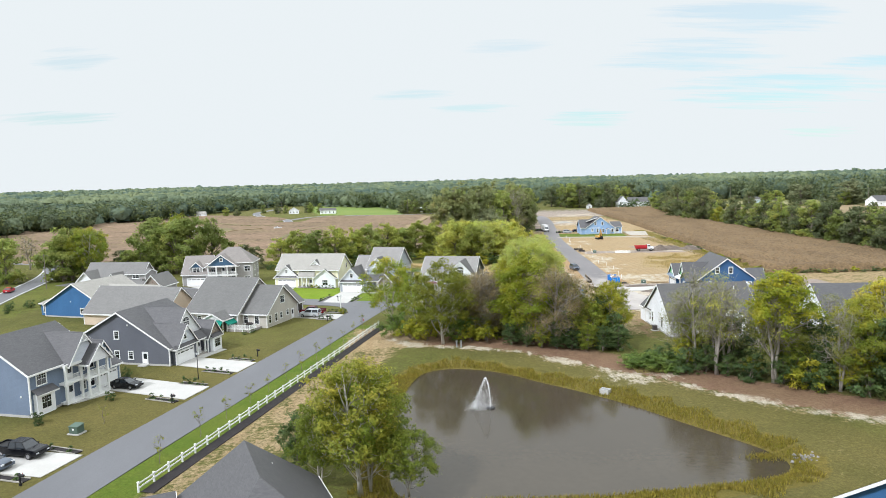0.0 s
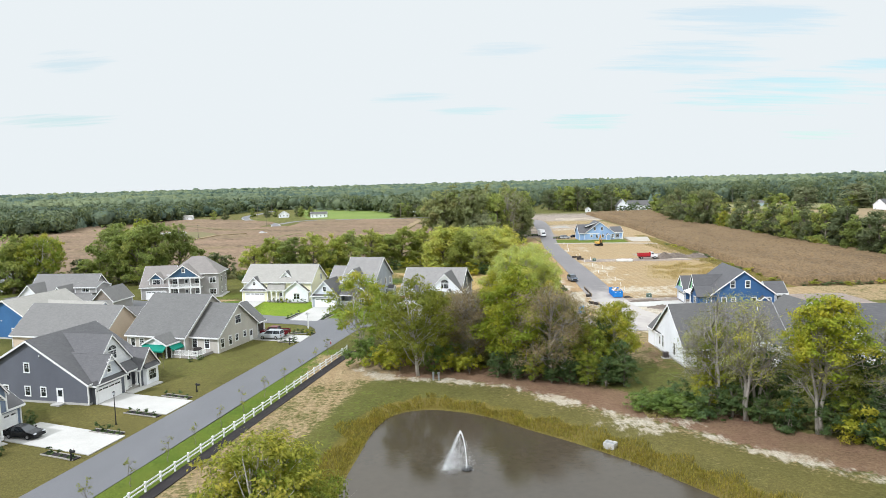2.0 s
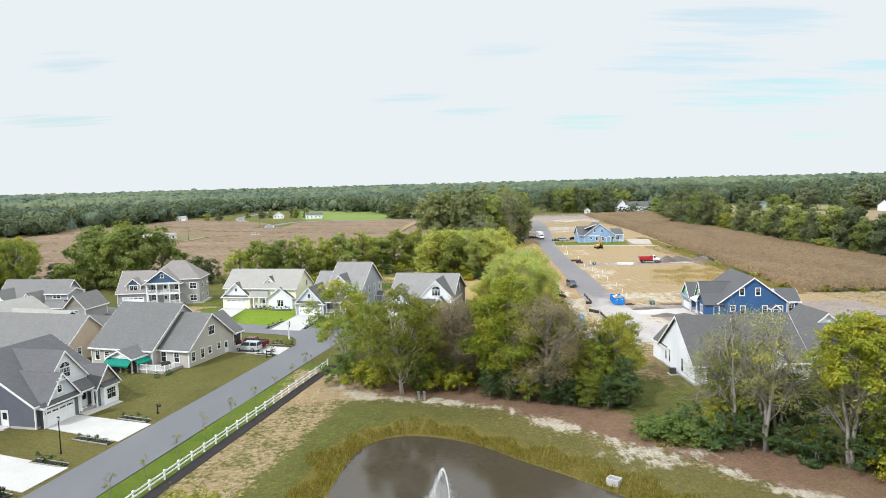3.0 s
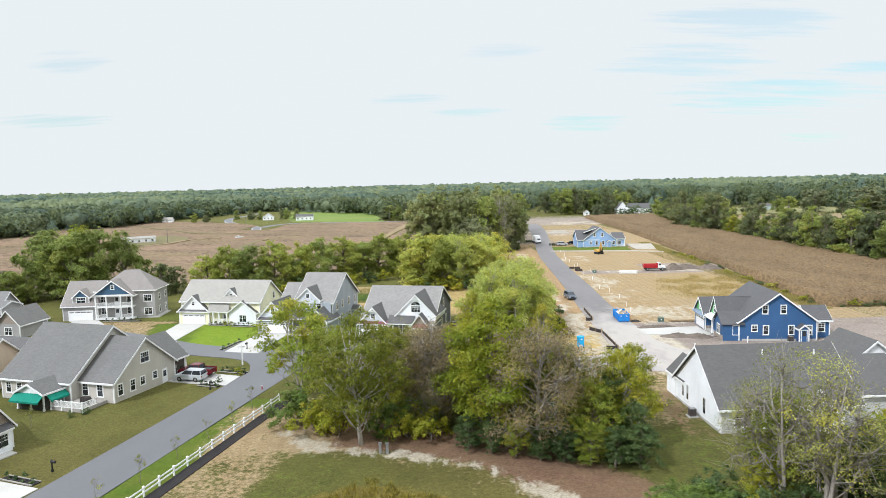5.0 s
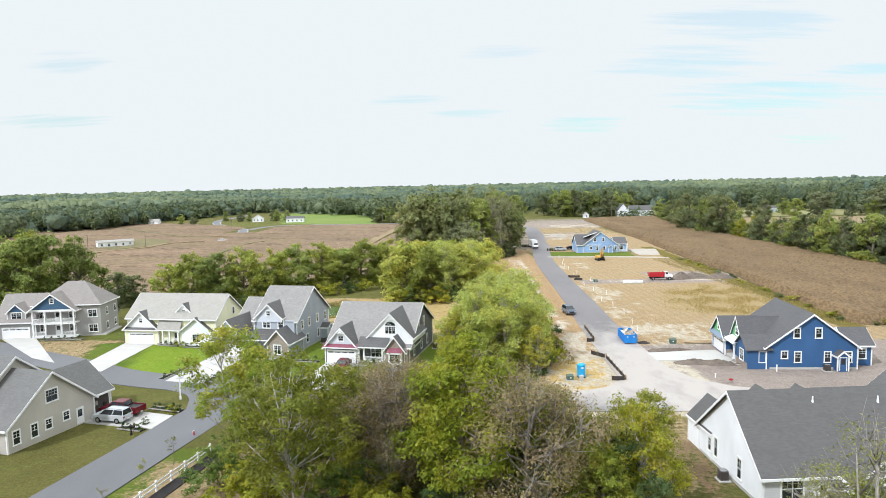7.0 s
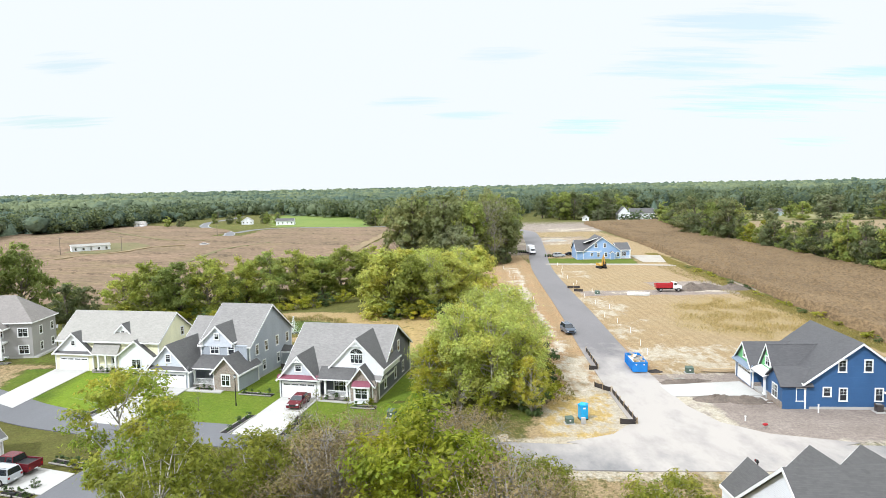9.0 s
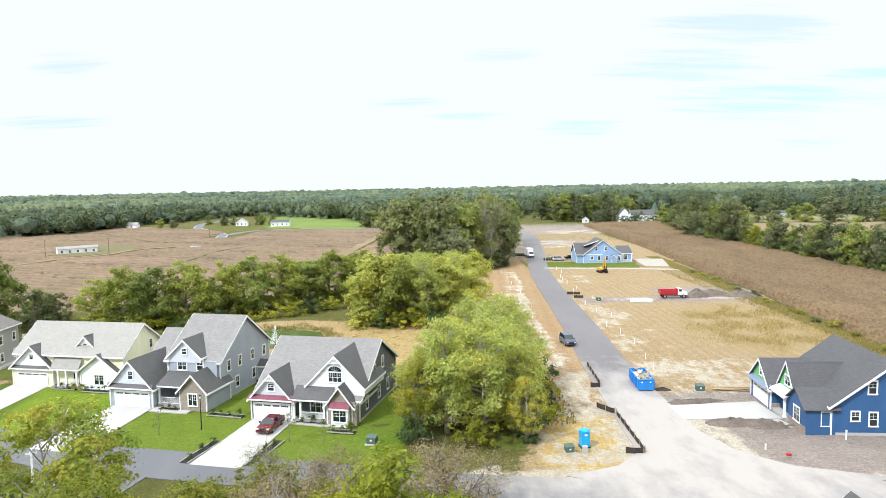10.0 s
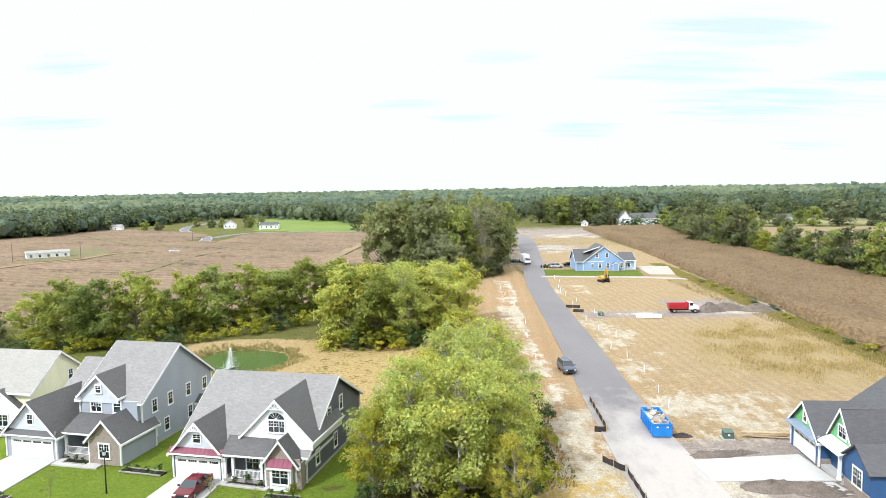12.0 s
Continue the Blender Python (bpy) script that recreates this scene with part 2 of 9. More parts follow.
# ---- mesh helpers ----
class Geo:
    """A mesh in the making: points and faces in the thing's own space."""

    def __init__(self):
        self.v, self.f = [], []

    def poly(self, pts):
        k = len(self.v)
        self.v += [tuple(p) for p in pts]
        self.f.append(tuple(range(k, k + len(pts))))
        return self

    def box(self, x0, x1, y0, y1, z0, z1):
        k = len(self.v)
        self.v += [(x, y, z) for z in (z0, z1) for x, y in ((x0, y0), (x1, y0), (x1, y1), (x0, y1))]
        self.f += [tuple(k + i for i in q) for q in ((3, 2, 1, 0), (4, 5, 6, 7), (0, 1, 5, 4), (1, 2, 6, 5), (2, 3, 7, 6), (3, 0, 4, 7))]
        return self

    def slab(self, pts, down):
        """A flat polygon given thickness: pts in order, and the offset of its other side."""
        n, k = len(pts), len(self.v)
        d = Vector(down)
        self.v += [tuple(p) for p in pts] + [tuple(Vector(p) + d) for p in pts]
        self.f.append(tuple(range(k, k + n)))
        self.f.append(tuple(range(k + 2 * n - 1, k + n - 1, -1)))
        self.f += [(k + i, k + n + i, k + n + (i + 1) % n, k + (i + 1) % n) for i in range(n)]
        return self

    def tube(self, path, radii, sides=6):
        k = len(self.v)
        path = [Vector(p) for p in path]
        for i, p in enumerate(path):
            way = (path[min(i + 1, len(path) - 1)] - path[max(i - 1, 0)]).normalized()
            a = way.cross(Vector((0.31, 0.94, 0.13))).normalized()
            c = way.cross(a)
            for j in range(sides):
                w = 2 * math.pi * j / sides
                self.v.append(tuple(p + (a * math.cos(w) + c * math.sin(w)) * radii[i]))
        for i in range(len(path) - 1):
            for j in range(sides):
                self.f.append((k + i * sides + j, k + i * sides + (j + 1) % sides, k + (i + 1) * sides + (j + 1) % sides, k + (i + 1) * sides + j))
        self.f.append(tuple(range(k + sides - 1, k - 1, -1)))
        self.f.append(tuple(range(k + (len(path) - 1) * sides, k + len(path) * sides)))
        return self

    def disc_z(self, x, y, z0, z1, r0, r1=None, sides=12):
        return self.tube([(x, y, z0), (x, y, z1)], [r0, r0 if r1 is None else r1], sides)

    def moved(self, m):
        self.v = [tuple(m @ Vector(p)) for p in self.v]
        return self

    def join(self, other):
        k = len(self.v)
        self.v += other.v
        self.f += [tuple(i + k for i in q) for q in other.f]
        return self


def mesh_of(name, geo, material, smooth=False):
    me = bpy.data.meshes.new(name)
    me.from_pydata(geo.v, [], geo.f)
    me.materials.append(material)
    if smooth:
        me.polygons.foreach_set("use_smooth", [True] * len(me.polygons))
    me.update()
    return me


def part(name, geo, material, parent, label="", smooth=False):
    ob = new(name, mesh_of(name, geo, material, smooth) if isinstance(geo, Geo) else geo)
    ob.parent = parent
    if label:
        ob["label"] = label
    return ob


def thing(name, m, label, category, group="", kind=""):
    ob = new(name)
    ob.empty_display_size = 0.3
    ob.matrix_world = m
    return tagged(ob, label, category, group, kind)


def solid(name, geo, material, label, category, m=None, group="", kind="", smooth=False):
    """A thing that is one mesh."""
    ob = new(name, mesh_of(name, geo, material, smooth))
    if m is not None:
        ob.matrix_world = m
    return tagged(ob, label, category, group, kind)


def rounded(geo_object, width=0.03, segments=2):
    md = geo_object.modifiers.new("bevel", "BEVEL")
    md.width, md.segments, md.limit_method = width, segments, "ANGLE"
    return geo_object


def spline(pts, step=3.0):
    """A smooth line through a few points of the plan."""
    p = [np.array(q, float) for q in pts]
    p = [2 * p[0] - p[1]] + p + [2 * p[-1] - p[-2]]
    out = []
    for i in range(1, len(p) - 2):
        n = max(2, int(np.linalg.norm(p[i + 1] - p[i]) / step))
        for k in range(n):
            u = k / n
            out.append(0.5 * (2 * p[i] + (p[i + 1] - p[i - 1]) * u + (2 * p[i - 1] - 5 * p[i] + 4 * p[i + 1] - p[i + 2]) * u * u + (3 * p[i] - p[i - 1] - 3 * p[i + 1] + p[i + 2]) * u ** 3))
    out.append(p[-2])
    return np.array(out)


def off_line(x, y, line):
    """Distance from plan points to a line of the plan."""
    best = np.full(np.shape(x), 1e9)
    for a, b in zip(line[:-1], line[1:]):
        d = b - a
        u = np.clip(((x - a[0]) * d[0] + (y - a[1]) * d[1]) / max(d @ d, 1e-9), 0, 1)
        best = np.minimum(best, np.hypot(x - a[0] - u * d[0], y - a[1] - u * d[1]))
    return best


def inside(x, y, ring):
    r = np.zeros(np.shape(x), bool)
    for a, b in zip(ring, np.roll(ring, -1, 0)):
        c = (a[1] > y) != (b[1] > y)
        r ^= c & (x < (b[0] - a[0]) * (y - a[1]) / ((b[1] - a[1]) or 1e-9) + a[0])
    return r


def ribbon(name, pts, width, material, z=0.04, label="", category="road", kind="structure", depth=0.12, widths=None):
    """A strip of even width along a smooth line."""
    c = spline(pts)
    t = np.gradient(c, axis=0)
    t /= np.linalg.norm(t, axis=1)[:, None]
    nrm = np.stack([-t[:, 1], t[:, 0]], 1)
    w = np.full(len(c), width) if widths is None else np.interp(np.linspace(0, 1, len(c)), np.linspace(0, 1, len(widths)), widths)
    a, b = c + nrm * w[:, None] / 2, c - nrm * w[:, None] / 2
    g, n = Geo(), len(c)
    g.v = [(*p, z) for p in a] + [(*p, z) for p in b] + [(*p, z - depth) for p in a] + [(*p, z - depth) for p in b]
    for i in range(n - 1):
        g.f += [(n + i, n + i + 1, i + 1, i), (i, i + 1, 2 * n + i + 1, 2 * n + i), (n + i + 1, n + i, 3 * n + i, 3 * n + i + 1)]
    return solid(name, g, material, label, category, kind=kind)


def plate(name, pts, material, z, label, category, kind="structure", depth=0.15):
    return solid(name, Geo().slab([(*p, z) for p in pts], (0, 0, -depth)), material, label, category, kind=kind)

# ---- ground, water and roads ----
POND = spline([(-0.3, 108), (0.2, 119), (3.0, 132.5), (8.0, 136.2), (14.4, 134.0), (20.7, 128.0), (27, 122), (35.8, 110.1), (42.8, 99.6), (42.6, 95.2), (38.0, 93.0), (24, 90.8), (12.8, 90.4), (2.0, 91.6), (-0.3, 108)], 1.5)
POND_2 = np.array([(-7.2 + 8.2 * math.cos(a) + 0.6 * math.cos(2 * a), 255.0 + 9.0 * math.sin(a) + 0.8 * math.sin(3 * a)) for a in np.linspace(0, 2 * math.pi, 40, endpoint=False)])
WATER = -0.7
FENCE_A, FENCE_B = np.array((-23.6, 92.6)), np.array((-6.55, 166.6))
TRACK = spline([(-3, 155), (1.5, 149.5), (8, 148), (14.4, 145.4), (20.5, 142.4), (26, 137), (30, 132.8), (35.4, 127.7), (40.5, 123.7), (43.8, 118.5), (50, 113), (60, 106), (80, 98)])
ROAD_A = [(-50.5, -5), (-44, 30), (-32.4, 90), (-25.0, 122), (-17.8, 153), (-12.5, 176), (-9.4, 189)]
ROAD_CROSS = [(-112, 240), (-75, 226), (-58, 216), (-44, 207.5), (-32, 199.5), (-20, 194.6), (-4, 190.2), (12, 186.3), (28, 182.6), (42, 180.6), (62, 179.3), (90, 177), (150, 171), (260, 160)]
ROAD_B = [(51.0, 181), (51.3, 205), (52.3, 230), (54.4, 261), (56.4, 298), (58.9, 338), (61.8, 366), (66.3, 402), (75.4, 484), (77, 530), (62, 570)]


def axis_lines(lo, hi, step, far):
    dense = np.arange(lo, hi + step / 2, step)
    out = [hi]
    grow = step
    while out[-1] < far:
        grow *= 1.28
        out.append(out[-1] + grow)
    back, grow = [lo], step
    while back[-1] > -far:
        grow *= 1.28
        back.append(back[-1] - grow)
    return np.concatenate([back[:0:-1], dense, out[1:]])


def smooth_step(x):
    x = np.clip(x, 0, 1)
    return x * x * (3 - 2 * x)


def band(d, full, fade):
    """1 within full metres, then falling to 0 over fade metres."""
    return smooth_step(1 - (d - full) / fade)


def box_zone(x, y, x0, x1, y0, y1, fade):
    return band(np.maximum(np.maximum(x0 - x, x - x1), np.maximum(y0 - y, y - y1)), 0, fade)


def pond_gap(x, y, ring):
    d = off_line(x, y, np.vstack([ring, ring[:1]]))
    return np.where(inside(x, y, ring), -d, d)


def right_of_fence(x, y):
    """Metres to the east of the fence's line."""
    u = (FENCE_B - FENCE_A) / np.linalg.norm(FENCE_B - FENCE_A)
    return (x - FENCE_A[0]) * u[1] - (y - FENCE_A[1]) * u[0]


def build_ground():
    xs, ys = axis_lines(-110, 130, 1.25, 4800), axis_lines(60, 480, 1.25, 4800)
    X, Y = np.meshgrid(xs, ys)
    x, y = X.ravel(), Y.ravel()
    rng = np.random.default_rng(3)
    near = (x > -115) & (x < 135) & (y > 55) & (y < 485)
    gap, gap2 = np.full(x.shape, 99.0), np.full(x.shape, 99.0)
    gap[near], gap2[near] = pond_gap(x[near], y[near], POND), pond_gap(x[near], y[near], POND_2)
    rough = (np.sin(x * 0.31 + 2 * np.sin(y * 0.13)) + np.sin(y * 0.27 + 1.7 * np.sin(x * 0.17))) * 0.04
    z = np.where(near, rough * 0.5 - 0.03, -0.03)
    for g, reach in ((gap, 7.0), (gap2, 5.0)):
        z = z - 1.5 * smooth_step((reach - g) / (reach / 0.45))
    e = right_of_fence(x, y)
    along = (y > 60) & (y < 168)
    lush, straw, sand, rust, mud, rank = (np.zeros(x.shape) for _ in range(6))
    lawn = np.zeros(x.shape)
    # green verge between the road and the fence, lawns of the new houses
    lush = np.maximum(lush, np.where(along, band(np.abs(e + 3.0), 3.4, 0.8), 0) * 0.95)
    for ring in (((-46, 223), (-22.5, 219), (-19.5, 197.5), (-33, 201.5), (-43, 207)), ((-16, 210), (3, 206), (1, 191), (-17, 195)), ((3, 204), (19, 200), (20, 212), (25, 222), (19, 189), (4, 191)), ((-6.5, 206), (-1.5, 205), (-1, 223), (-6.5, 224)), ((14.5, 203), (21, 201), (20.5, 214), (15.5, 215)), ((63.5, 361), (95, 353.5), (97.5, 369), (66, 375.5))):
        r = np.array(ring, float)
        lawn = np.maximum(lawn, band(pond_gap(x, y, r), 0, 1.0))
    lush = np.maximum(lush, lawn)
    vivid = band(pond_gap(x, y, np.array([(-35, 221.5), (-22.5, 218.5), (-19.8, 198), (-31.5, 201)], float)), 0, 1.5)
    for ring in (((-16, 210), (3, 206), (1, 191), (-17, 195)), ((3, 204), (19, 200), (20, 212), (25, 222), (19, 189), (4, 191)), ((-6.5, 206), (-1.5, 205), (-1, 223), (-6.5, 224)), ((14.5, 203), (21, 201), (20.5, 214), (15.5, 215))):
        vivid = np.maximum(vivid, band(pond_gap(x, y, np.array(ring, float)), 0, 1.5) * 0.45)
    lush = np.maximum(lush, box_zone(x, y, -128, -96, 188, 246, 6) * 0.42)
    lush = np.maximum(lush, box_zone(x, y, -160, -60, 612, 705, 12) * 0.40)
    lush = np.maximum(lush, band(gap, 9, 4) * np.clip((18 - x) / 14, 0, 1) * 0.34)
    lush = np.maximum(lush, band(np.abs(gap - 3.5), 2.0, 2.5) * 0.20)
    lush = np.maximum(lush, box_zone(x, y, -50, 14, 228, 236, 4) * 0.5)
    lush = np.maximum(lush, box_zone(x, y, -40, 18, 256, 264, 4) * 0.45)
    street = off_line(x, y, np.array(ROAD_A[1:], float))
    lush = np.maximum(lush, band(np.abs(street - 11.0), 6.0, 5.0) * (e < -6) * np.clip((y - 142) / 12, 0, 1) * (y < 186) * 0.30)
    sear = band(np.abs(street - 11.0), 6.0, 7.0) * (e < -6) * (y < 186) * np.clip(0.9 - (y - 130) / 60, 0.35, 0.9)
    sear = np.maximum(sear, band(np.abs(gap - 7.0), 4.0, 3.5) * np.clip((x - 6) / 14, 0, 1) * 0.9)
    # dry strip and worn ground beside the fence and before the trees
    straw = np.maximum(straw, np.where(along, band(np.abs(e - 5.2), 3.6, 2.5), 0) * 0.54)
    straw = np.maximum(straw, box_zone(x, y, -9, 6, 150, 162, 5) * 0.8)
    straw = np.maximum(straw, box_zone(x, y, 59, 104, 214, 352, 5))
    straw = np.maximum(straw, box_zone(x, y, 36, 47, 188, 202, 2.5) * 0.9)
    straw = np.maximum(straw, box_zone(x, y, 104, 162, 203, 223, 4) * 0.6)
    reddish = np.maximum(box_zone(x, y, 38, 56, 205, 400, 3), box_zone(x, y, 33, 50, 246, 345, 3))
    straw = np.maximum(straw, reddish * 0.85)
    straw = np.maximum(straw, box_zone(x, y, 60, 118, 376, 470, 6) * 0.75)
    straw = np.maximum(straw, box_zone(x, y, 60, 112, 345, 376, 4) * 0.6)
    straw = np.maximum(straw, band(np.abs(gap2 - 4), 2.5, 2) * 0.75)
    straw = np.maximum(straw, box_zone(x, y, -24, 28, 228, 268, 6) * np.clip(0.42 + (x + 2) / 60, 0.34, 0.62))
    straw = np.maximum(straw, band(np.abs(gap - 6.0), 3.5, 2.5) * np.clip((x - 4) / 16, 0, 1) * 0.16 * (y < 145))
    straw = np.maximum(straw, box_zone(x, y, -260, 10, 500, 770, 40) * 0.26)
    straw = np.maximum(straw, box_zone(x, y, 36, 47, 156, 176, 5) * 0.50)
    lush = np.maximum(lush, box_zone(x, y, 37, 46, 136, 152, 4) * 0.36)
    straw = np.maximum(straw, band(pond_gap(x, y, np.array([(-60, 226), (-44, 225), (-42.5, 209), (-53, 214)], float)), 0, 2.5) * 0.62)
    lush = np.maximum(lush, band(off_line(x, y, np.array([(33, 194.6), (39, 203), (40.8, 212), (41.2, 229)])), 1.6, 2.2) * 0.55)
    verge = np.abs(x - 101.6 - (y - 232) * 0.06)
    rank = np.maximum(rank, band(verge, 1.9, 1.6) * (y > 222) * (y < 390) * 0.95)
    rust = band(np.abs(x - 46.6), 1.6, 1.2) * (y > 149) * (y < 167) * 0.45
    track = off_line(x, y, TRACK)
    straw = np.maximum(straw, band(track, 1.4, 2.2) * 0.36)
    sand = np.maximum(sand, band(track, 0.5, 1.7) * 0.64 * np.clip((62 - x) / 14, 0.58, 1))
    sand = np.maximum(sand, band(np.hypot((x - 37) / 2.0, y - 126.5), 1.5, 3.5) * 0.55)
    line = spline([(46.1, 205), (44.7, 217.5), (45.2, 232), (45.9, 263), (46.2, 280), (47.0, 298), (49.2, 321), (50.6, 347)])
    sand = np.maximum(sand, np.maximum(band(off_line(x, y, line), 0.4, 1.3) * 0.74, band(off_line(x, y, line + (-1.9, 0)), 1.3, 2.0) * 0.47))
    sand = np.maximum(sand, box_zone(x, y, 40, 47, 200, 222, 3) * 0.52)
    sand = np.maximum(sand, box_zone(x, y, 37, 46, 189, 198, 2.5) * 0.46)
    sand = np.maximum(sand, box_zone(x, y, 58, 74, 212, 228, 4) * 0.46)
    sand = np.maximum(sand, box_zone(x, y, 59, 66, 226, 292, 4) * 0.36)
    sand = np.maximum(sand, box_zone(x, y, 62, 70, 318, 336, 3) * 0.36)
    sand = np.maximum(sand, box_zone(x, y, 46, 58, 181, 200, 3) * 0.8)
    side_way = off_line(x, y, np.array([(30, 182.2), (42, 180.6), (62, 179.3), (84, 177.5)]))
    sand = np.maximum(sand, band(np.abs(side_way - 4.2), 0.6, 1.8) * 0.62)
    straw = np.maximum(straw, box_zone(x, y, 36, 60, 166, 177, 3) * 0.55)
    straw = np.maximum(straw, box_zone(x, y, 34, 58, 183, 190, 2) * 0.8)
    sand = np.maximum(sand, box_zone(x, y, 66, 92, 438, 470, 8) * 0.42)
    sand = np.maximum(sand, box_zone(x, y, 58, 110, 288, 291.5, 1.5) * 0.40)
    beyond = np.where((y > 95) & (y < 170), 1.0, 0.0)
    up = band(np.abs(track - 4.0), 3.0, 1.5) * (gap > 9) * beyond
    side = np.interp(x, TRACK[:, 0], TRACK[:, 1])
    rust = rust + np.where((y > side + 0.5) & (x > 3) & (x < 90), band(track, 7.5, 2.5), 0) * beyond
    mud = np.maximum(mud, box_zone(x, y, 56, 108, 184, 211, 2.0))
    mud = np.maximum(mud, box_zone(x, y, 44, 70, 392, 470, 6) * 0.62)
    mud = np.maximum(mud, box_zone(x, y, 66, 100, 440, 480, 8) * 0.5)
    straw = np.maximum(straw, box_zone(x, y, 66, 118, 468, 560, 8) * 0.62)
    mud = np.maximum(mud, box_zone(x, y, 70, 128, 520, 612, 10) * 0.66)
    sand = np.maximum(sand, box_zone(x, y, 96, 120, 520, 545, 6) * 0.5)
    mud = np.maximum(mud, box_zone(x, y, 62, 100, 286, 293, 1.5) * 0.9)
    mud = np.maximum(mud, box_zone(x, y, 86, 108, 286, 306, 4.0) * 0.9)
    rank = np.maximum(rank, band(np.abs(gap - 1.2), 1.4, 1.2))
    rank = np.maximum(rank, band(np.abs(gap - 1.2), 1.4, 1.2), band(np.abs(gap - 4.0), 3.0, 4.0) * 0.75 * np.clip((x - 2) / 14, 0, 1))
    gold = band(pond_gap(x, y, np.array([(40.9, 202.8), (36.8, 197.6), (35.6, 188.3), (38.1, 184.7), (44.5, 185.4), (46.8, 191.0), (47.2, 201.0), (45.3, 203.8)])), -0.6, 1.8)
    gold = np.maximum(gold, box_zone(x, y, -24, 30, 230, 268, 7) * np.clip(0.30 + (x + 2) / 40, 0.22, 0.66))
    straw = np.maximum(straw, gold)
    tall = band(pond_gap(x, y, np.array([(80, 270), (73.5, 246), (84, 234), (97, 234), (101, 243), (101, 272), (92, 279)], float)), -1.5, 6)
    straw, sand, mud = straw * (1 - lawn), sand * (1 - lawn), mud * (1 - lawn)
    me = bpy.data.meshes.new("ground")
    nx, ny = len(xs), len(ys)
    i = (np.arange(ny - 1)[:, None] * nx + np.arange(nx - 1)[None]).ravel()
    quads = np.stack([i, i + 1, i + nx + 1, i + nx], 1)
    me.from_pydata(np.stack([x, y, z], 1).tolist(), [], quads.tolist())
    for key, a in (("lush", lush), ("straw", straw), ("sand", sand), ("rust", rust), ("mud", mud), ("rank", rank), ("reddish", reddish), ("vivid", vivid), ("gold", gold), ("tall", tall), ("sear", sear)):
        me.attributes.new(key, "FLOAT", "POINT").data.foreach_set("value", a.astype(np.float32))
    me.polygons.foreach_set("use_smooth", [True] * len(me.polygons))
    me.materials.append(ground_material())
    me.update()
    tagged(new("ground", me), "rough olive grass with worn sandy and muddy patches", "ground", kind="structure")


def stripes(t, way, gap, wobble=0.6):
    """Soft parallel rows: way is the direction across them in the plan, gap their spacing."""
    co = node(t, "ShaderNodeTexCoord")
    dot = node(t, "ShaderNodeVectorMath", operation="DOT_PRODUCT")
    link(t, co.outputs["Object"], dot.inputs[0])
    dot.inputs[1].default_value = (way[0], way[1], 0)
    bent = math_node(t, "MULTIPLY_ADD", noise_fac(t, 0.12, 4.0, 0.6), wobble, dot.outputs["Value"])
    wave = math_node(t, "SINE", math_node(t, "MULTIPLY", bent, 2 * math.pi / gap))
    return math_node(t, "MULTIPLY_ADD", wave, 0.5, 0.5)


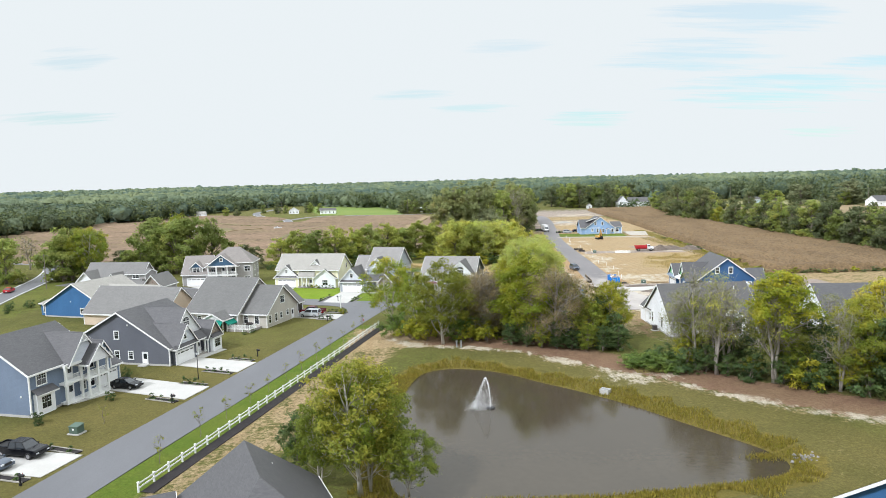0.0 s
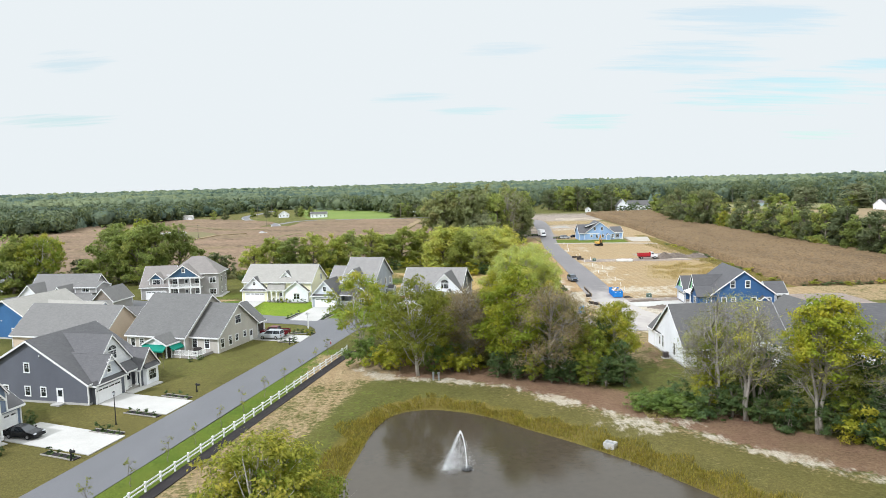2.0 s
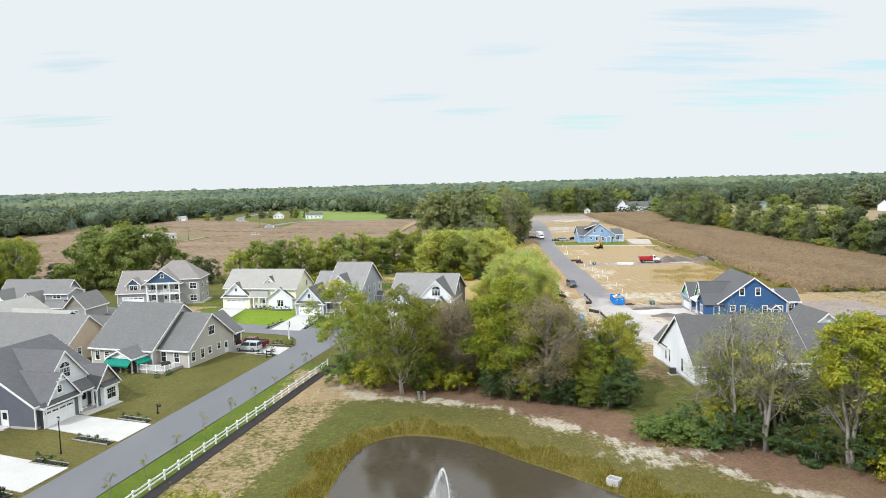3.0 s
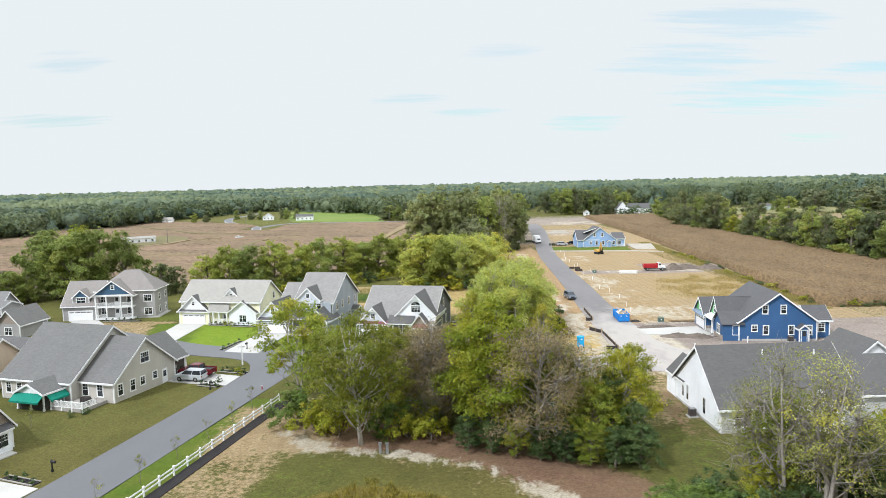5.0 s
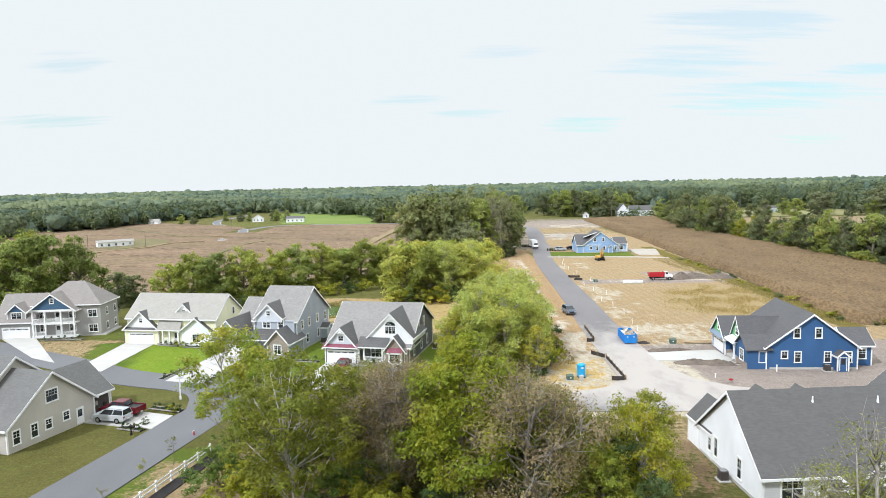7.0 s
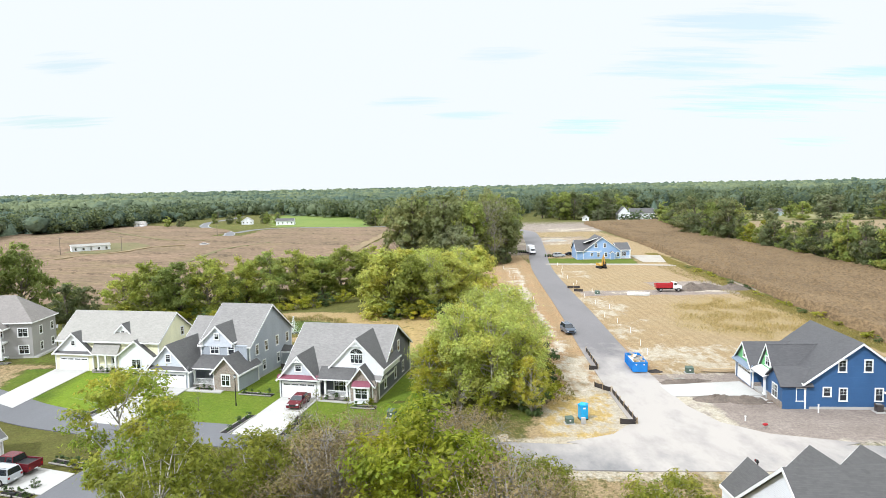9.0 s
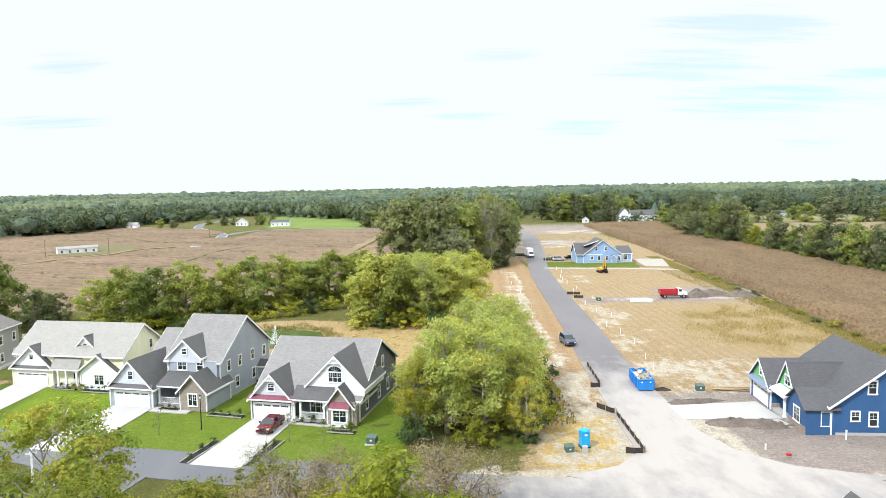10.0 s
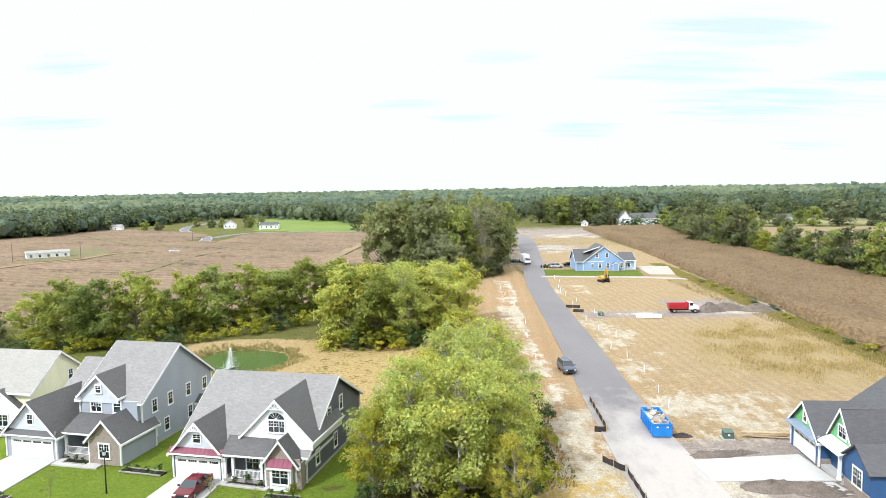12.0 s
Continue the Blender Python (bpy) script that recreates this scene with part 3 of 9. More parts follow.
def ground_material():
    m, t, b = principled("ground_cover", 0.95, 0, 0.1)
    big, mid = noise_fac(t, 0.035, 5.0, 0.6), noise_fac(t, 0.35, 6.0, 0.7)
    wide, blotch = noise_fac(t, 0.11, 6.0, 0.65, at=(31, 7, 0)), noise_fac(t, 0.75, 7.0, 0.72, stretch=(1, 0.45, 1), at=(5, 77, 0))
    tuft, fine = noise_fac(t, 1.6, 6.0, 0.75), noise_fac(t, 7.0, 4.0, 0.8)
    crisp = noise_fac(t, 3.2, 6.0, 0.8, at=(9, 3, 0), lo=0.38, hi=0.62)
    col = mix_node(t, big, (0.070, 0.070, 0.018), (0.040, 0.056, 0.012))
    col = mix_node(t, math_node(t, "MULTIPLY", wide, 0.80), col, (0.136, 0.140, 0.037))
    col = mix_node(t, math_node(t, "MULTIPLY", mid, 0.50), col, (0.150, 0.124, 0.046))
    sear = node(t, "ShaderNodeAttribute", attribute_name="sear")
    col = mix_node(t, math_node(t, "MULTIPLY", sear.outputs["Fac"], math_node(t, "MULTIPLY_ADD", wide, 0.6, 0.35), clamp=True), col, mix_node(t, mid, (0.160, 0.126, 0.045), (0.118, 0.103, 0.035)))
    stops = (
        ("lush", (0.062, 0.118, 0.014), (0.108, 0.150, 0.020), (0.145, 0.150, 0.032), 0.40),
        ("straw", (0.385, 0.280, 0.158), (0.265, 0.190, 0.106), (0.345, 0.272, 0.165), 0.6),
        ("rust", (0.155, 0.088, 0.060), (0.225, 0.135, 0.090), (0.19, 0.14, 0.075), 0.6),
        ("mud", (0.295, 0.244, 0.210), (0.198, 0.162, 0.140), (0.345, 0.293, 0.256), 0.6),
        ("sand", (0.60, 0.56, 0.49), (0.42, 0.37, 0.29), (0.32, 0.25, 0.15), 1.15),
        ("rank", (0.155, 0.122, 0.030), (0.100, 0.096, 0.020), (0.19, 0.138, 0.044), 0.6),
    )
    road_rows, lot_rows = stripes(t, (0.997, -0.078), 3.1, 0.9), stripes(t, (1.0, 0.02), 1.95, 0.8)
    for key, c1, c2, c3, rag in stops:
        at = node(t, "ShaderNodeAttribute", attribute_name=key)
        ragged = math_node(t, "MULTIPLY_ADD", math_node(t, "SUBTRACT", wide if key == "sand" else tuft, 0.5), rag, at.outputs["Fac"])
        ragged = math_node(t, "MULTIPLY_ADD", math_node(t, "SUBTRACT", blotch if key == "sand" else mid, 0.5), rag * 0.8, ragged)
        r = node(t, "ShaderNodeMapRange", interpolation_type="SMOOTHSTEP")
        r.inputs[1].default_value, r.inputs[2].default_value = (0.28, 0.80) if key == "sand" else (0.30, 0.70)
        link(t, ragged, r.inputs[0])
        gate = math_node(t, "MULTIPLY", r.outputs[0], math_node(t, "MULTIPLY", at.outputs["Fac"], 5.0, clamp=True))
        own = mix_node(t, mid, c1, c2)
        if key == "straw":
            red = node(t, "ShaderNodeAttribute", attribute_name="reddish")
            own = mix_node(t, math_node(t, "MULTIPLY", red.outputs["Fac"], 0.6), own, (0.34, 0.19, 0.095))
            rows = mix_node(t, red.outputs["Fac"], lot_rows, road_rows)
            faded = math_node(t, "MULTIPLY", rows, math_node(t, "MULTIPLY_ADD", wide, 0.7, 0.25))
            own = mix_node(t, faded, own, (0.258, 0.172, 0.088))
            heap_up = node(t, "ShaderNodeAttribute", attribute_name="tall")
            own = mix_node(t, math_node(t, "MULTIPLY", heap_up.outputs["Fac"], 0.5), own, mix_node(t, tuft, (0.36, 0.265, 0.105), (0.22, 0.172, 0.062)))
        own = mix_node(t, math_node(t, "MULTIPLY", wide, 0.6), own, c3)
        if key == "straw":
            bales = node(t, "ShaderNodeAttribute", attribute_name="gold")
            own = mix_node(t, math_node(t, "MULTIPLY", bales.outputs["Fac"], 0.8), own, mix_node(t, mid, (0.50, 0.345, 0.105), (0.40, 0.29, 0.12)))
        if key == "lush":
            fresh = node(t, "ShaderNodeAttribute", attribute_name="vivid")
            own = mix_node(t, math_node(t, "MULTIPLY", fresh.outputs["Fac"], 0.8), own, mix_node(t, mid, (0.15, 0.24, 0.018), (0.20, 0.27, 0.03)))
        col = mix_node(t, gate, col, own)
    col = vary(t, col, crisp, 0.80, 1.20)
    col = vary(t, col, tuft, 0.82, 1.18)
    col = vary(t, col, fine, 0.76, 1.24)
    link(t, col, b.inputs["Base Color"])
    bump(t, b, fine, 0.8, 0.10)
    return m


def water_material(name, c, rough, ripple):
    m, t, b = principled(name, rough, 0, 0.5)
    col = vary(t, mix_node(t, noise_fac(t, 0.05, 4.0), c, tuple(k * 0.8 for k in c)), noise_fac(t, 1.2, 4.0), 0.93, 1.07)
    link(t, col, b.inputs["Base Color"])
    b.inputs["IOR"].default_value = 1.33
    bump(t, b, noise_fac(t, 1.1, 5.0, 0.65, stretch=(1, 2.2, 1)), ripple, 0.05)
    return m


def asphalt(name, c, dust):
    """Worn asphalt; dust carried out from the building site lies round its mouth."""
    m, t, b = principled(name, 0.58, 0, 0.45)
    col = vary(t, mix_node(t, noise_fac(t, 0.12, 6.0, 0.65, stretch=(1, 0.35, 1)), c, tuple(k * 0.78 for k in c)), noise_fac(t, 9.0, 3.0, 0.8), 0.86, 1.14)
    co = node(t, "ShaderNodeTexCoord")
    if dust:
        squash = node(t, "ShaderNodeMapping")
        squash.inputs["Scale"].default_value = (0.80, 0.72, 0)
        link(t, co.outputs["Object"], squash.inputs[0])
        d = node(t, "ShaderNodeVectorMath", operation="DISTANCE")
        link(t, squash.outputs[0], d.inputs[0])
        d.inputs[1].default_value = (54.0 * 0.80, 195 * 0.72, 0)
        near = node(t, "ShaderNodeMapRange", interpolation_type="SMOOTHSTEP")
        near.inputs[1].default_value, near.inputs[2].default_value, near.inputs[3].default_value, near.inputs[4].default_value = 6, 28, 1.0, 0.0
        link(t, d.outputs["Value"], near.inputs[0])
        fac = math_node(t, "MULTIPLY_ADD", math_node(t, "SUBTRACT", noise_fac(t, 0.22, 6.0, 0.65, stretch=(1, 0.5, 1)), 0.5), 0.9, near.outputs[0], clamp=True)
        fac = math_node(t, "MULTIPLY", fac, math_node(t, "GREATER_THAN", near.outputs[0], 0.001))
        col = mix_node(t, fac, col, (0.362, 0.328, 0.298))
    link(t, col, b.inputs["Base Color"])
    bump(t, b, noise_fac(t, 20.0, 3.0), 0.3, 0.01)
    return m


build_ground()
solid("pond_water", Geo().poly([(*(np.array((20, 112)) + (p - np.array((20, 112))) * 1.12), WATER) for p in POND[:-1]]), water_material("murky_pond_water", (0.056, 0.045, 0.031), 0.06, 0.05), "murky brown pond water with faint ripples", "pond", kind="structure")
solid("pond_water", Geo().poly([(*(np.array((-6.4, 254.5)) + (p - np.array((-6.4, 254.5))) * 1.25), WATER) for p in POND_2]), water_material("green_pond_water", (0.075, 0.12, 0.035), 0.10, 0.12), "algae-green water of a small pond", "pond", kind="structure")
M["asphalt"] = asphalt("worn_asphalt", (0.124, 0.125, 0.134), True)
M["asphalt_pale"] = asphalt("dusty_new_asphalt", (0.158, 0.145, 0.146), True)
ribbon("road", ROAD_A, 7.4, M["asphalt"], 0.045, "grey asphalt street along a white fence")
ribbon("road", ROAD_CROSS, 7.0, M["asphalt"], 0.05, "grey asphalt street with pale site dust")
ribbon("road", ROAD_B, 7.6, M["asphalt_pale"], 0.055, "new asphalt road through a building site", widths=(9.5, 8, 7.4, 7, 7, 7, 7.5, 8, 9, 9, 9, 9))
COUNTRY = [(-105, 180), (-112.5, 203), (-117.3, 220), (-121.8, 238), (-127.4, 257), (-136, 277), (-150, 297), (-180, 308), (-240, 314), (-330, 320)]
ribbon("road", COUNTRY, 7.4, M["asphalt"], 0.05, "two-lane country road with pale edge lines")
ribbon("road", [(-180, 830), (-177, 760), (-178, 722), (-172, 688), (-160, 650), (-140, 612), (-120, 578), (-111, 552), (-108, 536)], 7.0, M["asphalt"], 0.05, "curving country road with white edge lines")
ribbon("road", [(-112, 566), (-107, 596), (-96, 611), (-70, 613), (-30, 606), (10, 612)], 6.5, M["asphalt"], 0.056, "country road turning off beside a field")
M["line_paint"] = surf("white_road_paint", (0.70, 0.70, 0.68), (0.56, 0.56, 0.54), 0.8, 5.0, 0.7, amount=0.1)
for k in (-3.1, 3.1):
    ribbon("lane_line", [(x + k, y + 0.25 * k) for x, y in COUNTRY[:6]], 0.3, M["line_paint"], 0.075, "white edge line of a country road", "lane line", depth=0.02)
for k in (-3.0, 3.0):
    ribbon("lane_line", [(-172 + k, 690), (-160 + k, 651), (-140 + k, 613), (-120 + k, 579), (-111 + k, 552), (-108 + k, 537)], 0.22, M["line_paint"], 0.075, "white edge line of a country road", "lane line", depth=0.02)
M["gravel"] = surf("pale_gravel", (0.40, 0.37, 0.32), (0.32, 0.29, 0.25), 0.3, 4.0, 0.95, amount=0.15)
plate("road", ((-14.6, 180.5), (-15.3, 183.6), (-15.9, 186.0), (-17.0, 188.2), (-18.8, 189.9), (-21.2, 191.3), (-24.5, 192.6), (-18, 195), (-10, 188), (-11.2, 180)), M["asphalt"], 0.048, "rounded asphalt corner where two streets meet", "road", depth=0.1)
plate("road", ((55.4, 206), (55.6, 197), (57.4, 190.5), (61.5, 186.4), (70, 183.0), (60, 180), (51, 184), (52, 204)), M["asphalt_pale"], 0.053, "dusty flared corner of the site road", "road", depth=0.1)
plate("road", ((47.2, 200), (46.6, 191), (43.4, 187.4), (37.5, 185.2), (44, 182), (50, 184), (49.6, 199)), M["asphalt_pale"], 0.0515, "dusty flared corner of the site road", "road", depth=0.1)
CONCRETE = "pale concrete driveway"
for ring in (((-34.2, 102.3), (-35.6, 96.6), (-62, 103.0), (-60.5, 108.6)), ((-28.3, 127.2), (-29.8, 121.4), (-43.6, 127.0), (-42.0, 133.0)), ((-24.8, 140.3), (-26.3, 134.6), (-37.8, 139.8), (-36.7, 144.8)),
             ((-15.7, 179.5), (-16.5, 174.6), (-26.5, 177.6), (-24.8, 183.0)), ((-36.2, 202.2), (-41.5, 205.8), (-41.6, 222.8), (-35.4, 221.4)), ((-16.8, 194.0), (-23.2, 195.8), (-20.7, 211.6), (-14.6, 210.2)),
             ((3.2, 188.8), (-2.6, 190.2), (0.6, 205.0), (6.0, 203.8)), ((55.0, 206.2), (55.2, 201.0), (67.4, 200.4), (67.2, 207.2)), ((-47.5, 208.8), (-53.5, 212.5), (-69.9, 229.6), (-63.0, 229.8))):
    plate("driveway", ring, M["concrete"], 0.075, CONCRETE, "driveway")
plate("driveway", ((62.6, 355.4), (62.9, 358.4), (95, 352.6), (106.5, 346.6), (106, 343.4), (94, 349.6)), M["gravel"], 0.075, "long grey gravel driveway to a field's edge", "driveway")
plate("driveway", ((100.5, 381), (112, 379), (106.6, 356), (98.6, 357.4)), M["gravel"], 0.07, "pale gravel parking pad beside a blue house", "driveway")
ribbon("mulch_bed", [tuple(FENCE_A + (0.9, -0.2)), tuple((FENCE_A + FENCE_B) / 2 + (0.9, -0.2)), tuple(FENCE_B + (0.9, -0.2))], 1.5, M["mulch"], 0.05, "dark bark mulch bed along a white fence", "mulch bed")

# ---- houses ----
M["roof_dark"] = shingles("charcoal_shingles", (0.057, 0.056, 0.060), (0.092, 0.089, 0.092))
M["roof_grey"] = shingles("light_grey_shingles", (0.160, 0.152, 0.145), (0.245, 0.234, 0.222))
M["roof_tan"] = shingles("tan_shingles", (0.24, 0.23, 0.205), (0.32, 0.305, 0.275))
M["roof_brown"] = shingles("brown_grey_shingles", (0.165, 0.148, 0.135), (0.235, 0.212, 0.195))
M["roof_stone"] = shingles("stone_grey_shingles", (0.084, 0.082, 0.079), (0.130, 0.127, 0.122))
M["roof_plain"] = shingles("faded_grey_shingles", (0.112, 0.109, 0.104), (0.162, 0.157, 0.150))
# also serves as the shaded tone on cross gables of paler roofs
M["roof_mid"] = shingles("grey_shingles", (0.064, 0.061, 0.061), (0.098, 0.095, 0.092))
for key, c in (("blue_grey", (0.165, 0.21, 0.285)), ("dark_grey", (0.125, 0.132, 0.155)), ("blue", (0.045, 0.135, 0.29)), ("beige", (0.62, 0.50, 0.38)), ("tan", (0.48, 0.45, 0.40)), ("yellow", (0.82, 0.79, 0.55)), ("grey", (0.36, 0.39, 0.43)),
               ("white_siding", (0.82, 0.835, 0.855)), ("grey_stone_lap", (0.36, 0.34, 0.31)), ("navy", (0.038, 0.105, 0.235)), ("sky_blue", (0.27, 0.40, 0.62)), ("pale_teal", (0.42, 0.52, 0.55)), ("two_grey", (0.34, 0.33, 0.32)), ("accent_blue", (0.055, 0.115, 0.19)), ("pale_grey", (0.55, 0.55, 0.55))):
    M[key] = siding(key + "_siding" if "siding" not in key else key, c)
M["shake_white"] = surf("white_shakes", (0.78, 0.78, 0.78), (0.68, 0.69, 0.71), 1.5, 7.0, 0.7, amount=0.10, relief=0.02, stretch=(1, 1, 3))
M["shake_grey"] = surf("pale_grey_shakes", (0.60, 0.63, 0.68), (0.52, 0.55, 0.60), 1.5, 7.0, 0.7, amount=0.10, relief=0.02, stretch=(1, 1, 3))
M["wrap_green"] = surf("green_sheathing", (0.14, 0.42, 0.17), (0.17, 0.48, 0.20), 0.8, 6.0, 0.7, amount=0.10)
M["metal_red"] = surf("red_standing_seam", (0.19, 0.058, 0.085), (0.235, 0.078, 0.105), 1.0, 6.0, 0.6, 0.1, amount=0.08)
M["metal_blue"] = surf("blue_grey_standing_seam", (0.22, 0.28, 0.36), (0.26, 0.32, 0.40), 1.0, 6.0, 0.45, 0.3, amount=0.08)
M["awning"] = surf("green_awning_cloth", (0.004, 0.17, 0.12), (0.006, 0.21, 0.15), 1.0, 8.0, 0.8, amount=0.08)
M["deck"] = surf("grey_deck_boards", (0.36, 0.34, 0.31), (0.28, 0.26, 0.24), 0.8, 8.0, 0.85, amount=0.15)
# near-black colour that stands in for unlit insides
M["inside"] = surf("painted_dim_interior", (0.05, 0.045, 0.04), (0.09, 0.08, 0.07), 0.7, 5.0, 0.9)


def stone_material():
    m, t, b = principled("field_stone", 0.9, 0, 0.2)
    co = node(t, "ShaderNodeTexCoord")
    mp = node(t, "ShaderNodeMapping")
    mp.inputs["Scale"].default_value = (2.0, 2.0, 3.6)
    link(t, co.outputs["Object"], mp.inputs[0])
    vo, ed = node(t, "ShaderNodeTexVoronoi"), node(t, "ShaderNodeTexVoronoi", feature="DISTANCE_TO_EDGE")
    link(t, mp.outputs[0], vo.inputs["Vector"]), link(t, mp.outputs[0], ed.inputs["Vector"])
    sep = node(t, "ShaderNodeSeparateColor")
    link(t, vo.outputs["Color"], sep.inputs[0])
    col = mix_node(t, sep.outputs[0], (0.15, 0.125, 0.105), (0.50, 0.45, 0.39))
    col = mix_node(t, math_node(t, "MULTIPLY", sep.outputs[1], 0.7), col, (0.27, 0.17, 0.11))
    joint = math_node(t, "LESS_THAN", ed.outputs[0], 0.05)
    col = mix_node(t, joint, col, (0.30, 0.29, 0.27))
    link(t, col, b.inputs["Base Color"])
    bump(t, b, ed.outputs[0], 0.8, 0.05)
    return m


M["stone"] = stone_material()
WINDOWS = {}


def slope_slab(g, a, b, c, d, t=0.16):
    """A roof slab: corners a b along the eave, c d along the ridge."""
    n = (Vector(b) - Vector(a)).cross(Vector(d) - Vector(a)).normalized()
    if n.z < 0:
        n = -n
    g.slab([a, b, c, d], tuple(-n * t))


def gable(P, x0, x1, y0, y1, ze, zr, along, wall, roof, rp=None, ov=0.4, ze2=None, z0=-0.1, rake=True, trim=True, end_wall=None):
    """A gabled block. along 'x': the ridge runs along x, between eaves at y0 (height ze) and y1 (ze2). rp: the ridge's place across. end_wall: another cladding for the gable at the low end of the ridge."""
    ze2 = ze if ze2 is None else ze2
    if along == "x":
        def q(u, w, z):
            return (u, w, z)
        u0, u1, w0, w1 = x0, x1, y0, y1
    else:
        def q(u, w, z):
            return (w, u, z)
        u0, u1, w0, w1 = y0, y1, x0, x1
    r = (w0 + w1) / 2 if rp is None else rp
    k0, k1 = (zr - ze) / (r - w0), (zr - ze2) / (w1 - r)
    g = Geo()
    ring = [(w0, z0), (w1, z0), (w1, ze2), (r, zr), (w0, ze)]
    g.slab([q(u0, w, z) for w, z in ring], tuple(Vector(q(u1, 0, 0)) - Vector(q(u0, 0, 0))))
    part("wall", g, wall, P)
    if end_wall:
        e = Geo()
        tri = [(w0 + 0.1, ze + 0.06), (w1 - 0.1, ze2 + 0.06), (r, zr - 0.12)]
        e.slab([q(u0 - 0.03, w, z) for w, z in tri], tuple(Vector(q(0.02, 0, 0)) - Vector(q(0, 0, 0))))
        part("gable_cladding", e, end_wall, P)
    lift = 0.14
    g = Geo()
    a0, a1 = u0 - ov, u1 + ov
    slope_slab(g, q(a0, w0 - ov, ze - k0 * ov + lift), q(a1, w0 - ov, ze - k0 * ov + lift), q(a1, r, zr + lift), q(a0, r, zr + lift))
    slope_slab(g, q(a0, w1 + ov, ze2 - k1 * ov + lift), q(a1, w1 + ov, ze2 - k1 * ov + lift), q(a1, r, zr + lift), q(a0, r, zr + lift))
    part("roof", g, roof, P)
    if trim:
        for u, s in ((a0, -1), (a1, 1)):
            g = Geo()
            for w, z, k in ((w0 - ov, ze - k0 * ov, k0), (w1 + ov, ze2 - k1 * ov, -k1)):
                g.slab([q(u, w, z + lift - 0.04), q(u, r, zr + lift - 0.04), q(u, r, zr - 0.20), q(u, w, z - 0.20)], tuple(Vector(q(s * 0.06, 0, 0)) - Vector(q(0, 0, 0))))
            part("rake_board", g, M["white"], P)
        for w, z, s in ((w0 - ov, ze - k0 * ov, -1), (w1 + ov, ze2 - k1 * ov, 1)):
            g = Geo()
            b = [q(a0, w, z - 0.14), q(a1, w, z - 0.14), q(a1, w, z + lift - 0.03), q(a0, w, z + lift - 0.03)]
            g.slab(b, tuple(Vector(q(0, s * 0.10, 0)) - Vector(q(0, 0, 0))))
            part("gutter", g, M["white"], P)
        for u in (u0, u1):
            for w, z in ((w0, ze), (w1, ze2)):
                p = q(u, w, 0)
                part("corner_board", Geo().box(p[0] - 0.09, p[0] + 0.09, p[1] - 0.09, p[1] + 0.09, max(z0, 0.02), z - 0.02), M["white"], P)


def hip(P, x0, x1, y0, y1, ze, zr, wall, roof, ridge, ov=0.4, z0=-0.1, along="x"):
    """A hipped block; ridge: start and end of the ridge line."""
    part("wall", Geo().box(x0, x1, y0, y1, z0, ze), wall, P)
    lift, a, b, c, d = 0.1, x0 - ov, x1 + ov, y0 - ov, y1 + ov
    e, m = ze - 0.15 + lift, (y0 + y1) / 2 if along == "x" else (x0 + x1) / 2
    r0, r1 = ((ridge[0], m, zr), (ridge[1], m, zr)) if along == "x" else ((m, ridge[0], zr), (m, ridge[1], zr))
    g = Geo()
    A, B, C, D = (a, c, e), (b, c, e), (b, d, e), (a, d, e)
    if along == "x":
        for q in ((A, B, r1, r0), (C, D, r0, r1), (D, A, r0), (B, C, r1)):
            g.poly(q)
    else:
        for q in ((A, B, r0), (B, C, r1, r0), (C, D, r1), (D, A, r0, r1)):
            g.poly(q)
    g.poly((D, C, B, A))
    part("roof", g, roof, P)
    part("gutter", Geo().box(a - 0.06, b + 0.06, c - 0.06, c, e - 0.2, e).box(a - 0.06, b + 0.06, d, d + 0.06, e - 0.2, e).box(a - 0.06, a, c, d, e - 0.2, e).box(b, b + 0.06, c, d, e - 0.2, e), M["white"], P)


def on_face(face, at, s, z):
    """Pose of something flat on a wall. Its own x runs to the right as one faces the wall, y into the wall, z up."""
    return {"S": pose(s, at, z), "N": pose(s, at, z, 0, 0, 180), "E": pose(at, s, z, 0, 0, 90), "W": pose(at, s, z, 0, 0, -90)}[face]


def window_meshes(w, h, kind):
    key = (round(w, 2), round(h, 2), kind)
    if key not in WINDOWS:
        c, fr = 0.11, 0.05
        g = Geo()
        g.box(-w / 2 - c, w / 2 + c, -0.06, -0.004, h, h + c * 1.2).box(-w / 2 - c - 0.03, w / 2 + c + 0.03, -0.10, -0.004, -c, 0)
        g.box(-w / 2 - c, -w / 2, -0.06, -0.004, 0, h).box(w / 2, w / 2 + c, -0.06, -0.004, 0, h)
        n = 2 if kind == "double" else 3 if kind == "triple" else 1
        for i in range(n):
            a, b = -w / 2 + w * i / n, -w / 2 + w * (i + 1) / n
            for u in (a, b):
                g.box(max(u - fr, -w / 2), min(u + fr, w / 2), -0.045, -0.004, 0, h)
            for zz in (0.0, h / 2 - fr / 2, h - fr):
                g.box(a, b, -0.046, -0.004, zz, zz + fr)
            g.box((a + b) / 2 - 0.012, (a + b) / 2 + 0.012, -0.04, -0.004, h / 2, h)
            g.box(a, b, -0.039, -0.004, h * 0.75 - 0.012, h * 0.75 + 0.012)
        p = Geo().box(-w / 2, w / 2, -0.022, -0.003, 0.0, h)
        WINDOWS[key] = (mesh_of("window", g, M["vinyl"]), mesh_of("pane", p, M["glass"]))
    return WINDOWS[key]


def window(P, face, at, s, z, w=0.9, h=1.5, kind="single"):
    a, b = window_meshes(w, h, kind)
    ob = part("window", a, None, P)
    ob.matrix_local = on_face(face, at, s, z)
    part("pane", b, None, ob)


